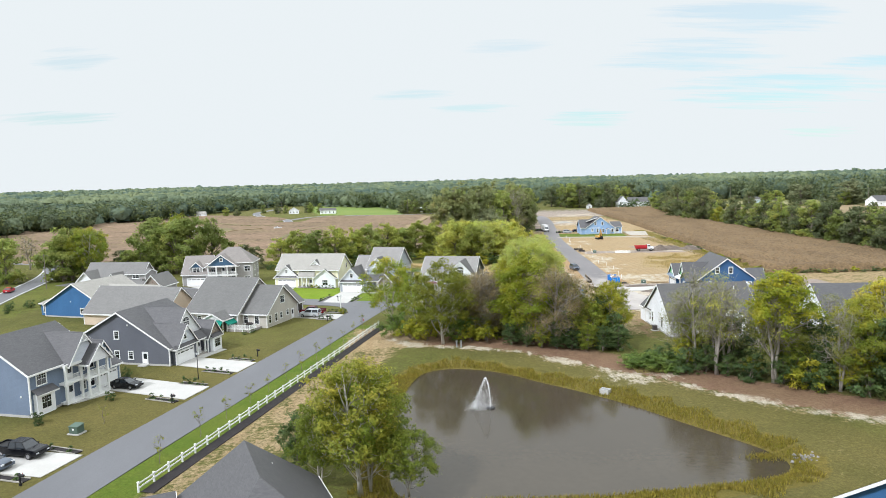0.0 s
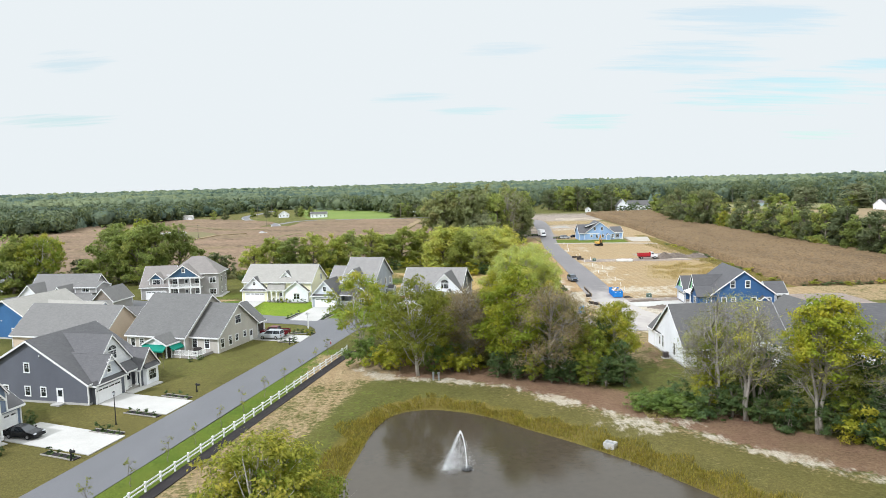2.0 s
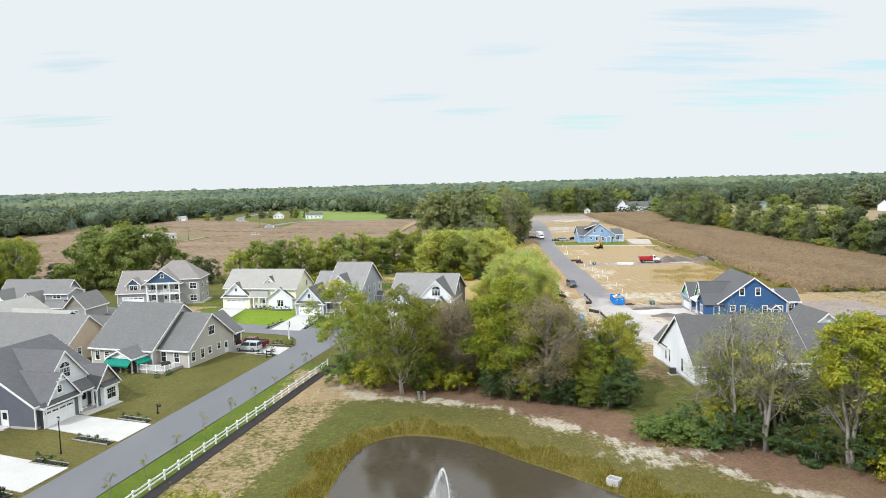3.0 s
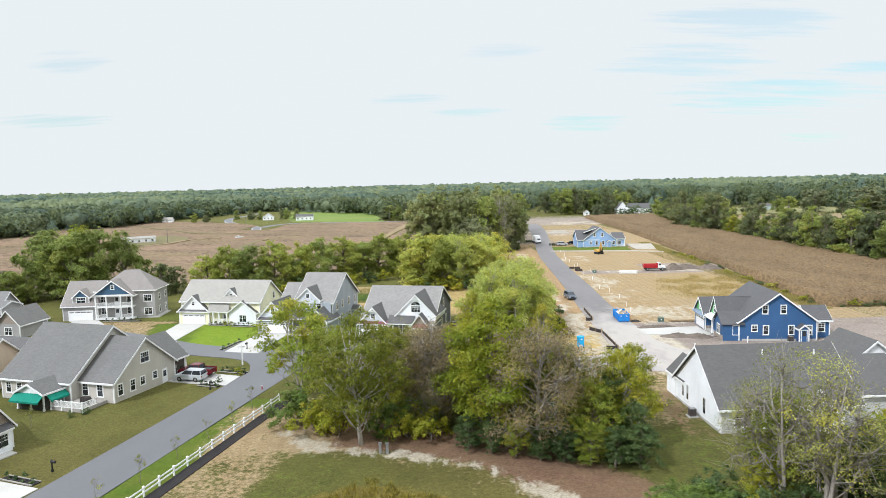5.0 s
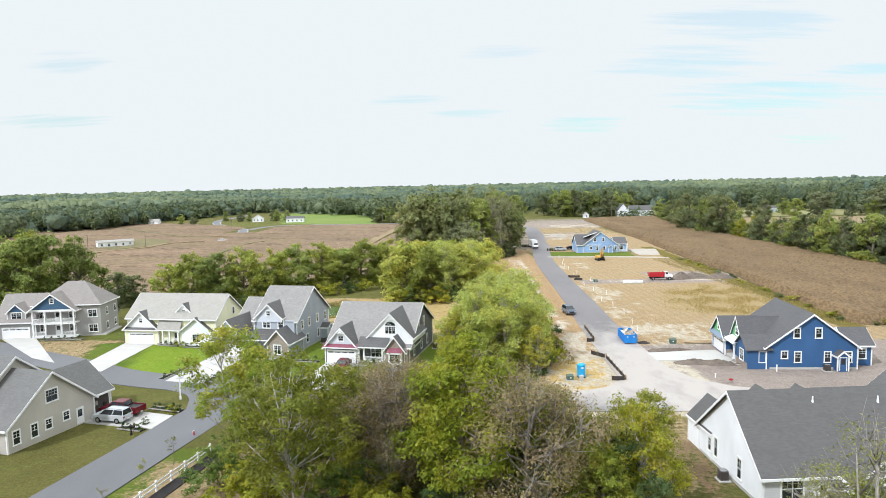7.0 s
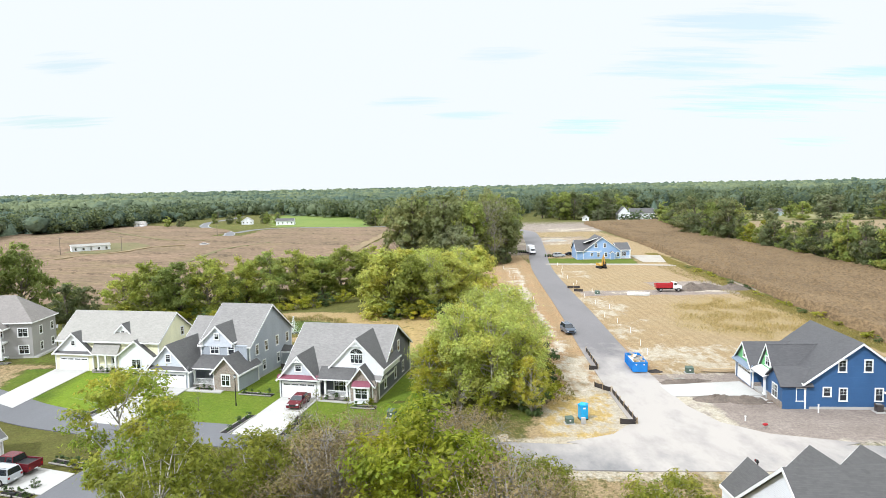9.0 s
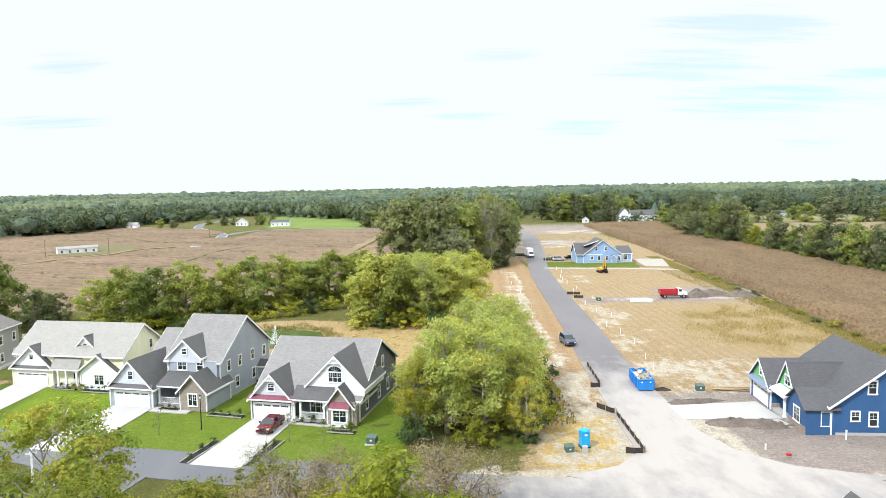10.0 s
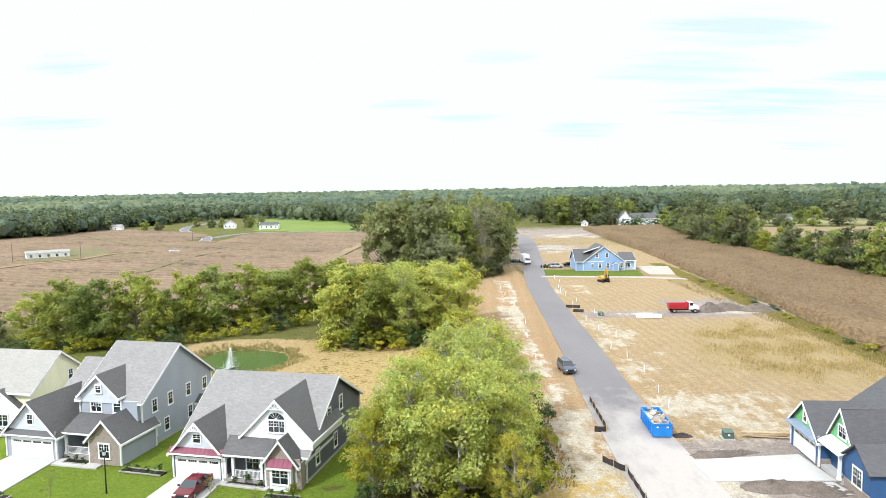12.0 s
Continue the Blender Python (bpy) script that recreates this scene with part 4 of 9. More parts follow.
def arch_window(P, face, at, s, z, w=1.7, h=1.5):
    """Three lights under a half-round fan."""
    window(P, face, at, s, z, w, h, "triple")
    g, p = Geo(), Geo()
    n, r = 14, w / 2
    pts = [(r * math.cos(math.pi * i / n), r * math.sin(math.pi * i / n) * 0.75) for i in range(n + 1)]
    for (xa, za), (xb, zb) in zip(pts[:-1], pts[1:]):
        g.slab([(xa, -0.06, za), (xb, -0.06, zb), (xb * 1.12, -0.06, zb * 1.15), (xa * 1.12, -0.06, za * 1.15)], (0, 0.05, 0))
    for i in (3, 5, 7, 9, 11):
        x, zz = pts[i]
        g.slab([(-0.012, -0.045, 0), (0.012, -0.045, 0), (x + 0.012, -0.045, zz), (x - 0.012, -0.045, zz)], (0, 0.03, 0))
    p.slab([(x, -0.022, zz) for x, zz in pts], (0, 0.018, 0))
    ob = part("fan_window", g, M["vinyl"], P)
    ob.matrix_local = on_face(face, at, s, z + h + 0.14)
    part("pane", p, M["glass"], ob)


def garage_door(P, face, at, s, w=4.88, h=2.13, lights=True):
    """Sectional door with raised panels and a row of lights. s: its middle."""
    g = Geo().box(-w / 2 - 0.14, -w / 2, -0.08, -0.003, 0, h + 0.14).box(w / 2, w / 2 + 0.14, -0.08, -0.003, 0, h + 0.14).box(-w / 2, w / 2, -0.08, -0.003, h, h + 0.14)
    door = part("garage_door", g, M["white"], P)
    door.matrix_local = on_face(face, at, s, 0.05)
    g = Geo().box(-w / 2, w / 2, -0.03, -0.003, 0.02, h)
    for i in range(4):
        for j in range(8):
            a, b = -w / 2 + w * j / 8 + 0.06, -w / 2 + w * (j + 1) / 8 - 0.06
            if not (lights and i == 3):
                g.box(a, b, -0.045, -0.03, h * i / 4 + 0.07, h * (i + 1) / 4 - 0.07)
    part("door_leaf", g, M["door_white"], door)
    if lights:
        for j in range(4):
            a, b = -w / 2 + w * j / 4 + 0.12, -w / 2 + w * (j + 1) / 4 - 0.12
            p = Geo()
            for k in range(4):
                p.box(a + (b - a) * k / 4 + 0.02, a + (b - a) * (k + 1) / 4 - 0.02, -0.04, -0.03, h * 0.82, h * 0.92)
            part("pane", p, M["glass"], door)


def entry_door(P, face, at, s, z=0.15, w=0.95, h=2.05, colour=None):
    g = Geo().box(-w / 2 - 0.1, -w / 2, -0.07, -0.003, 0, h + 0.1).box(w / 2, w / 2 + 0.1, -0.07, -0.003, 0, h + 0.1).box(-w / 2, w / 2, -0.07, -0.003, h, h + 0.1)
    ob = part("door", g, M["white"], P)
    ob.matrix_local = on_face(face, at, s, z)
    part("door_leaf", Geo().box(-w / 2, w / 2, -0.03, -0.003, 0, h).box(-w / 2 + 0.12, w / 2 - 0.12, -0.045, -0.03, 0.15, 0.8), colour or M["door_white"], ob)
    part("pane", Geo().box(-w / 2 + 0.15, w / 2 - 0.15, -0.04, -0.03, 0.95, 1.85), M["glass"], ob)


def column(P, x, y, z0, z1, r=0.13):
    g = Geo().box(x - r * 1.5, x + r * 1.5, y - r * 1.5, y + r * 1.5, z0, z0 + 0.25).box(x - r, x + r, y - r, y + r, z0 + 0.25, z1 - 0.2).box(x - r * 1.4, x + r * 1.4, y - r * 1.4, y + r * 1.4, z1 - 0.2, z1)
    part("column", g, M["vinyl"], P)


def railing(P, a, b, z, h=0.95, gap=0.14):
    """Balustrade from a to b on a floor at height z."""
    a, b = Vector((*a, 0)), Vector((*b, 0))
    n = max(2, int((b - a).length / gap))
    side = Vector((-(b - a).y, (b - a).x, 0)).normalized() * 0.03
    g = Geo()
    for zz, t in ((z + 0.08, 0.07), (z + h - 0.07, 0.07)):
        g.slab([a - side + Vector((0, 0, zz)), b - side + Vector((0, 0, zz)), b - side + Vector((0, 0, zz + t)), a - side + Vector((0, 0, zz + t))], tuple(side * 2))
    for i in range(1, n):
        p = a + (b - a) * i / n
        g.box(p.x - 0.02, p.x + 0.02, p.y - 0.02, p.y + 0.02, z + 0.1, z + h - 0.05)
    part("railing", g, M["vinyl"], P)


def skirt_roof(P, x0, x1, y, depth, z0, z1, material, ribs=0, face="S"):
    """A lean-to strip: low edge in front of the wall at y, high edge against it."""
    g = Geo()
    slope_slab(g, (x0, y - depth, z0), (x1, y - depth, z0), (x1, y, z1), (x0, y, z1), 0.08)
    ob = part("skirt_roof", g, material, P)
    for i in range(ribs + 1):
        x = x0 + (x1 - x0) * i / max(ribs, 1)
        part("seam", Geo().slab([(x - 0.02, y - depth, z0 + 0.04), (x + 0.02, y - depth, z0 + 0.04), (x + 0.02, y, z1 + 0.04), (x - 0.02, y, z1 + 0.04)], (0, 0, -0.05)), material, ob)
    part("fascia", Geo().box(x0, x1, y - depth - 0.03, y - depth, z0 - 0.22, z0 - 0.02), M["white"], P)


def vent_pipe(P, x, y, z):
    part("vent_pipe", Geo().disc_z(x, y, z - 0.3, z + 0.45, 0.07, sides=8).disc_z(x, y, z - 0.3, z + 0.08, 0.14, 0.09, 8), M["vinyl"], P)


def cooler(x, y, rz):
    """Outdoor cooling unit on a pad."""
    P = thing("air_conditioner", pose(x, y, 0, 0, 0, rz), "grey outdoor air conditioning unit on a pad", "air conditioner")
    part("pad", Geo().box(-0.6, 0.6, -0.6, 0.6, -0.05, 0.1), M["concrete"], P)
    g = Geo().box(-0.42, 0.42, -0.42, 0.42, 0.1, 0.16).box(-0.42, 0.42, -0.42, 0.42, 0.92, 1.0)
    for i in range(9):
        g.box(-0.4, 0.4, -0.4, 0.4, 0.2 + i * 0.08, 0.24 + i * 0.08)
    part("body", g.box(-0.36, 0.36, -0.36, 0.36, 0.15, 0.95), M["cooler"], P)
    part("fan_grille", Geo().disc_z(0, 0, 1.0, 1.03, 0.34, sides=16), M["grey_metal"], P)


def truss(P, face, at, s, z, w, h):
    """White king-post bracket in the tip of a gable."""
    g = Geo()
    g.slab([(-0.06, -0.09, 0), (0.06, -0.09, 0), (0.06, -0.09, h), (-0.06, -0.09, h)], (0, 0.08, 0))
    g.slab([(-w / 2, -0.09, 0), (w / 2, -0.09, 0), (w / 2, -0.09, 0.12), (-w / 2, -0.09, 0.12)], (0, 0.07, 0))
    for k in (-1, 1):
        g.slab([(0, -0.085, 0.1), (0.1 * k, -0.085, 0.02), (k * w * 0.27, -0.085, h * 0.5), (k * w * 0.22, -0.085, h * 0.58)], (0, 0.07, 0))
    ob = part("gable_bracket", g, M["white"], P)
    ob.matrix_local = on_face(face, at, s, z)


def footing(P, x0, x1, y0, y1, h=0.25):
    part("foundation", Geo().box(x0 - 0.04, x1 + 0.04, y0 - 0.04, y1 + 0.04, -0.2, h), M["concrete"], P)


# dark grey house with stone and red metal accents
P = thing("house", pose(14.3, 201.4, 0, 0, 0, -13.5), "dark grey storey-and-a-half house, stone and red metal accents", "house")
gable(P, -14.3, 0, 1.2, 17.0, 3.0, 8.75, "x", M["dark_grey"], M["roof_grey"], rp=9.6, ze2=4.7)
# roof_mid on the gables paints in the shade of their slopes
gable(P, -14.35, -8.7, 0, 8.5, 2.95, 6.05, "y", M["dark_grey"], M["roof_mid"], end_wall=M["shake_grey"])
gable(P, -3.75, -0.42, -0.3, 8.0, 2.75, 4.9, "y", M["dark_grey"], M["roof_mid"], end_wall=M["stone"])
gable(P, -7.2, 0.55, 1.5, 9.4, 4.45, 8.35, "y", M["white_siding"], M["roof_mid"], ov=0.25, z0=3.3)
footing(P, -14.3, 0, 1.2, 17.0)
part("stone_facing", Geo().box(-3.75, 0.0, -0.38, -0.28, 0, 3.1), M["stone"], P, "grey field stone")
part("stone_facing", Geo().box(-0.02, 0.12, -0.36, 0.6, 0, 2.7), M["stone"], P, "grey field stone")
part("bay", Geo().box(-3.0, -0.75, -0.95, -0.3, -0.05, 2.35), M["white_siding"], P, "white box bay")
skirt_roof(P, -3.2, -0.55, -0.35, 0.85, 2.4, 3.05, M["metal_red"], 5)
window(P, "S", -0.95, -1.87, 0.65, 1.75, 1.45, "double")
skirt_roof(P, -14.6, -8.45, 0.0, 0.55, 2.85, 3.35, M["metal_red"], 12)
garage_door(P, "S", 0, -11.5)
window(P, "S", -0.03, -11.5, 3.85, 0.9, 0.95)
truss(P, "S", -0.42, -11.5, 5.2, 1.7, 0.85)
skirt_roof(P, -8.6, -3.4, 1.6, 2.0, 3.05, 4.35, M["roof_mid"])
part("porch_floor", Geo().box(-8.6, -3.7, -0.1, 1.2, -0.1, 0.42), M["deck"], P)
for x in (-8.4, -7.5, -4.3):
    column(P, x, 0.0, 0.42, 2.85)
railing(P, (-7.4, 0.0), (-4.4, 0.0), 0.42)
window(P, "S", 1.2, -5.6, 0.95, 2.1, 1.6, "triple")
entry_door(P, "S", 1.2, -3.9, 0.42, colour=M["metal_dark"])
arch_window(P, "S", 1.5, -3.3, 4.95, 1.8, 1.25)
truss(P, "S", 1.25, -3.3, 7.4, 1.6, 0.7)
for s, z in ((4.0, 0.9), (9.0, 0.9), (13.0, 0.9), (7.4, 4.2), (10.9, 4.6)):
    window(P, "E", 0.0, s, z, 0.9, 1.55)
cooler(14.3 + 4.6, 201.4 + 11.6, -13.5)

# grey two-storey house with stone entrance
P = thing("house", pose(-6.9, 208.0, 0, 0, 0, -14), "grey two-storey house with a stone-faced entrance gable", "house")
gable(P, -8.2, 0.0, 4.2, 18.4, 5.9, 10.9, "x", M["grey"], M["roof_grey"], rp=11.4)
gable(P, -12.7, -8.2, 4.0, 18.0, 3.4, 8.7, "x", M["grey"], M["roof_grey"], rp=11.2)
# gables darker than the main roof: slope shade put into the shingle colour
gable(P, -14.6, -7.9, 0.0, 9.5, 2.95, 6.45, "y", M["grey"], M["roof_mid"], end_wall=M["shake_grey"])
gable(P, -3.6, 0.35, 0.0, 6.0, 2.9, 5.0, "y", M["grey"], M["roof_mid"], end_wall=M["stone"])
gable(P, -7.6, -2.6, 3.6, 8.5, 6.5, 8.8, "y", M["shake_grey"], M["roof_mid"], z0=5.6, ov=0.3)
footing(P, -14.5, 0, 4.2, 18.4)
part("upper_wall", Geo().box(-7.5, -0.2, 3.7, 4.3, 3.2, 5.9), M["grey"], P)
part("stone_facing", Geo().box(-3.55, 0.3, -0.1, -0.02, 0, 3.2), M["stone"], P, "brown-grey field stone")
garage_door(P, "S", 0, -11.1, 5.3)
skirt_roof(P, -14.8, -7.7, 0.0, 0.5, 2.8, 3.3, M["roof_mid"])
window(P, "S", -0.03, -11.2, 3.9, 0.8, 1.15)
skirt_roof(P, -7.8, -3.4, 3.7, 3.0, 3.0, 4.3, M["roof_mid"])
part("porch_floor", Geo().box(-7.8, -3.6, 0.8, 4.2, -0.1, 0.4), M["deck"], P)
for x in (-7.5, -4.0):
    column(P, x, 1.0, 0.4, 2.9)
railing(P, (-7.4, 1.0), (-4.1, 1.0), 0.4)
entry_door(P, "S", 4.0, -5.0, 0.4)
window(P, "S", -0.1, -1.65, 0.75, 1.3, 1.6, "double")
window(P, "S", 3.7, -5.6, 4.5, 1.4, 1.3, "double")
window(P, "S", 3.7, -2.8, 4.5, 1.0, 1.5)
window(P, "S", 3.57, -5.1, 6.75, 0.75, 0.85)
for s, z in ((6.5, 3.9), (9.5, 3.9), (13.2, 3.9), (16.8, 3.7), (6.2, 1.0), (8.6, 1.0), (13.4, 1.0)):
    window(P, "E", 0.0, s, z, 0.85, 1.5)
gable(P, 0.0, 1.5, 14.6, 16.6, 2.5, 3.2, "x", M["grey"], M["roof_mid"], ov=0.2)
cooler(-2.4, 219.6, -14)

# pale yellow house
P = thing("house", pose(-22.8, 218.7, 0, 0, 0, -12), "pale yellow one-and-a-half-storey house with white gables", "house")
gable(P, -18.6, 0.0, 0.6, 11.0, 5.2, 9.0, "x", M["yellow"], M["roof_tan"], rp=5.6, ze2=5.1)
# dark gable shingles carry the shade on these slopes in their colour
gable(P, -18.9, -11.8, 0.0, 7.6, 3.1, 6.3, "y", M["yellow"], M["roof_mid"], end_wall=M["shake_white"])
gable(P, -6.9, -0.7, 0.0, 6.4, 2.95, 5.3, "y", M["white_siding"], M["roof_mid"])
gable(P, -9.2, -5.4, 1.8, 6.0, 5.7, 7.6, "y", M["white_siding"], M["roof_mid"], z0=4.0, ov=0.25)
footing(P, -18.6, 0, 0.8, 11.0)
garage_door(P, "S", 0, -15.4, 5.2)
skirt_roof(P, -19.1, -11.6, 0.0, 0.45, 2.9, 3.3, M["roof_mid"])
window(P, "S", -0.03, -15.4, 4.2, 0.7, 0.85)
window(P, "S", 1.8, -7.3, 5.7, 0.7, 0.85)
window(P, "S", 0.0, -3.8, 0.7, 1.6, 1.5, "double")
part("porch_floor", Geo().box(-11.8, -6.9, -0.5, 0.6, -0.1, 0.35), M["deck"], P)
for x in (-10.6, -9.2, -7.4):
    column(P, x, -0.3, 0.35, 2.8)
skirt_roof(P, -11.8, -6.9, 0.6, 1.1, 3.0, 4.7, M["roof_tan"])
railing(P, (-10.5, -0.3), (-7.5, -0.3), 0.35)
entry_door(P, "S", 0.6, -8.3, 0.35)
for s, z in ((4.5, 0.9), (8.5, 0.9), (7.5, 4.8)):
    window(P, "E", 0.0, s, z, 0.8, 1.4)

# two-storey house with a white double porch
P = thing("house", pose(-49.6, 229.2, 0, 0, 0, 3), "grey two-storey house with blue gable and white double porch", "house")
hip(P, -13.6, -0.4, 2.0, 10.5, 6.6, 10.9, M["two_grey"], M["roof_brown"], (-8.4, -5.0))
gable(P, -20.8, -13.0, 1.0, 10.0, 3.6, 8.4, "x", M["two_grey"], M["roof_brown"], rp=6.4)
gable(P, -13.4, -4.6, 0.0, 7.5, 5.9, 9.1, "y", M["two_grey"], M["roof_brown"], z0=5.4, end_wall=M["accent_blue"])
gable(P, -18.6, -15.0, 1.4, 5.4, 5.4, 7.0, "y", M["two_grey"], M["roof_brown"], z0=3.6, ov=0.25, end_wall=M["accent_blue"])
footing(P, -20.8, 0.4, 2.0, 10.0)
part("accent_panel", Geo().box(-13.3, -4.7, -0.02, 0.1, 5.55, 6.0), M["white"], P)
garage_door(P, "S", 1.0, -16.9, 5.2)
window(P, "S", 1.4, -16.8, 4.0, 2.0, 1.25, "double")
window(P, "S", -0.03, -9.0, 7.2, 0.7, 0.9)
for zz in (0.4, 3.15):
    part("porch_floor", Geo().box(-13.2, -4.7, -0.1, 2.2, zz - 0.25, zz), M["vinyl"], P)
    for x in (-13.0, -10.6, -7.4, -4.9):
        column(P, x, 0.05, zz, zz + 2.5)
    for a, b in ((-12.9, -10.7), (-10.5, -7.5), (-7.3, -5.0)):
        if not (zz < 1 and a == -10.5):
            railing(P, (a, 0.05), (b, 0.05), zz)
    for x in (-12.0, -6.1):
        window(P, "S", 2.0, x, zz + 0.7, 1.2, 1.5, "double")
entry_door(P, "S", 2.0, -9.0, 0.4)
entry_door(P, "S", 2.0, -9.0, 3.15)
for zz in (0.8, 3.9):
    window(P, "S", 2.0, -2.0, zz, 1.7, 1.5, "double")
for s, zz in ((5, 0.9), (9, 0.9), (5, 3.9), (9, 3.9)):
    window(P, "E", -0.4, s, zz, 0.85, 1.4)

# tan house with green awnings
P = thing("house", pose(-29.8, 167.4, 0, 0, 0, 72), "tan one-storey house with green awnings and white deck", "house")
gable(P, 0.0, 12.6, 0.0, 8.0, 3.1, 7.95, "y", M["tan"], M["roof_stone"], rp=6.3)
gable(P, -1.6, 14.8, 6.0, 18.6, 3.2, 9.4, "y", M["tan"], M["roof_stone"], rp=6.6)
gable(P, 9.5, 16.4, 0.9, 9.0, 3.0, 6.4, "x", M["tan"], M["roof_stone"])
footing(P, -1.6, 14.8, 6.0, 18.6)
footing(P, 0, 16.4, 0.9, 8.0)
for s, z, w, h in ((1.2, 0.8, 0.9, 1.6), (3.6, 0.8, 0.9, 1.6), (5.6, 1.1, 0.9, 1.2), (8.2, 1.3, 0.9, 1.1), (6.3, 4.3, 1.7, 1.5)):
    window(P, "S", 0.0, s, z, w, h, "double" if w > 1.2 else "single")
entry_door(P, "S", 0.0, 10.3, 0.1)
# no real opening: a dark sheet on the wall paints the garage's shade
part("garage_shade_panel", Geo().box(11.2, 16.0, 0.86, 0.89, 0.05, 2.4), M["inside"], P, "dark panel painted as the shaded inside of an open garage")
part("garage_surround", Geo().box(11.0, 11.2, 0.8, 0.89, 0, 2.6).box(16.0, 16.2, 0.8, 0.89, 0, 2.6).box(11.0, 16.2, 0.8, 0.89, 2.4, 2.6), M["white"], P)
for k in range(5):
    part("shelf_box", Geo().box(12.0 + k * 0.75, 12.5 + k * 0.75, 0.72, 0.85, 0.3 + 0.5 * (k % 3), 0.8 + 0.5 * (k % 3)), (M["white"], M["metal_dark"], M["kerb"])[k % 3], P)
for s, z in ((2.4, 0.8), (5.0, 0.8)):
    window(P, "W", 0.0, s, z, 1.0, 1.7)
for s in (15.4, 17.4):
    window(P, "W", -1.6, s, 0.9, 0.9, 1.5)
# sun room with awnings on the south side
gable(P, -5.2, -1.0, 7.0, 11.8, 2.5, 3.7, "x", M["white"], M["roof_stone"], z0=2.35, ov=0.3)
for y in (7.1, 9.4, 11.7):
    column(P, -5.1, y, 0.0, 2.4, 0.09)
column(P, -1.8, 7.1, 0.0, 2.4, 0.09)
# solid dark box in place of the porch's shaded inside
part("screen_room", Geo().box(-5.0, -1.6, 7.2, 11.6, 0.0, 2.35), M["inside"], P, "dark box standing in for the dim inside of a porch")
g = Geo()
slope_slab(g, (-6.3, 6.8, 1.55), (-6.3, 11.9, 1.55), (-5.2, 11.9, 2.4), (-5.2, 6.8, 2.4), 0.05)
slope_slab(g, (-4.9, 6.0, 1.55), (-1.8, 6.0, 1.55), (-1.8, 7.0, 2.4), (-4.9, 7.0, 2.4), 0.05)
g.box(-6.32, -6.28, 6.8, 11.9, 1.3, 1.55).box(-4.9, -1.8, 5.98, 6.02, 1.3, 1.55)
part("awning", g, M["awning"], P, "dark green cloth awning")
part("deck", Geo().box(-4.4, -0.1, 1.2, 6.8, 0.0, 0.45), M["deck"], P)
railing(P, (-4.4, 1.2), (-4.4, 6.7), 0.45)
railing(P, (-4.4, 1.2), (-2.0, 1.2), 0.45)
for y in (1.2, 3.0, 4.8, 6.6):
    column(P, -4.4, y, 0.0, 1.5, 0.07)

# charcoal house on the street along the fence
P = thing("house", pose(-38.0, 139.3, 0, 0, 0, 76), "charcoal one-and-a-half-storey house with white trim", "house")
gable(P, 0.0, 13.0, 1.0, 18.4, 3.15, 8.9, "x", M["dark_grey"], M["roof_dark"], rp=10.6, ze2=4.6)
gable(P, 0.64, 6.1, 0.0, 9.0, 3.1, 6.4, "y", M["dark_grey"], M["roof_dark"], end_wall=M["shake_grey"])
gable(P, 2.2, 9.8, 1.7, 10.2, 4.4, 8.6, "y", M["shake_white"], M["roof_dark"], z0=3.4, ov=0.25)
gable(P, 9.0, 13.1, -0.4, 7.5, 3.0, 5.5, "y", M["dark_grey"], M["roof_dark"], end_wall=M["stone"])
footing(P, 0, 13.0, 1.0, 18.4)
garage_door(P, "S", 0.0, 2.75)
skirt_roof(P, -0.2, 6.3, 0.0, 0.5, 2.9, 3.4, M["roof_dark"])
window(P, "S", -0.03, 3.05, 3.95, 0.75, 0.95)
truss(P, "S", -0.42, 3.05, 5.5, 1.6, 0.8)
arch_window(P, "S", 1.7, 6.0, 5.0, 1.7, 1.3)
part("bay", Geo().box(9.7, 12.5, -1.0, -0.4, -0.05, 2.6), M["white_siding"], P, "white box bay")
skirt_roof(P, 9.5, 12.7, -0.4, 0.85, 2.65, 3.2, M["roof_dark"])
window(P, "S", -1.0, 11.1, 0.7, 1.7, 1.5, "double")
part("porch_floor", Geo().box(6.1, 9.0, -0.2, 1.2, -0.1, 0.35), M["deck"], P)
skirt_roof(P, 6.1, 9.1, 1.2, 1.5, 3.0, 4.2, M["roof_dark"])
for x in (6.4, 8.7):
    column(P, x, 0.0, 0.35, 2.8)
railing(P, (6.5, 0.0), (7.6, 0.0), 0.35)
entry_door(P, "S", 1.0, 8.2, 0.35)
entry_door(P, "W", 0.0, 5.7, 0.1, colour=M["door_white"])
for s, z in ((8.5, 0.9), (11.2, 0.9), (11.1, 4.3), (15.0, 0.9)):
    window(P, "W", 0.0, s, z, 0.85, 1.3)
part("side_light", Geo().disc_z(0, 0, 0, 0.25, 0.1, sides=8), M["vinyl"], P).matrix_local = pose(-0.05, 8.8, 6.6)
part("step", Geo().box(-1.1, 0.0, 5.0, 6.5, -0.05, 0.15), M["concrete"], P)

# blue-grey two-storey house with a white double porch
P = thing("house", pose(-47.0, 115.3, 0, 0, 0, 76), "blue-grey two-storey house with white double porch", "house")
gable(P, 0.0, 11.8, 0.8, 14.6, 5.9, 10.2, "x", M["blue_grey"], M["roof_dark"], rp=7.6)
gable(P, 11.4, 17.0, 1.0, 12.0, 3.0, 6.6, "x", M["blue_grey"], M["roof_dark"])
gable(P, 5.7, 11.5, -0.3, 7.5, 5.7, 9.5, "y", M["shake_grey"], M["roof_dark"], z0=5.5, ov=0.3)
gable(P, 7.9, 12.1, -1.6, 6.0, 5.35, 7.6, "y", M["shake_white"], M["roof_dark"], z0=5.2, ov=0.3)
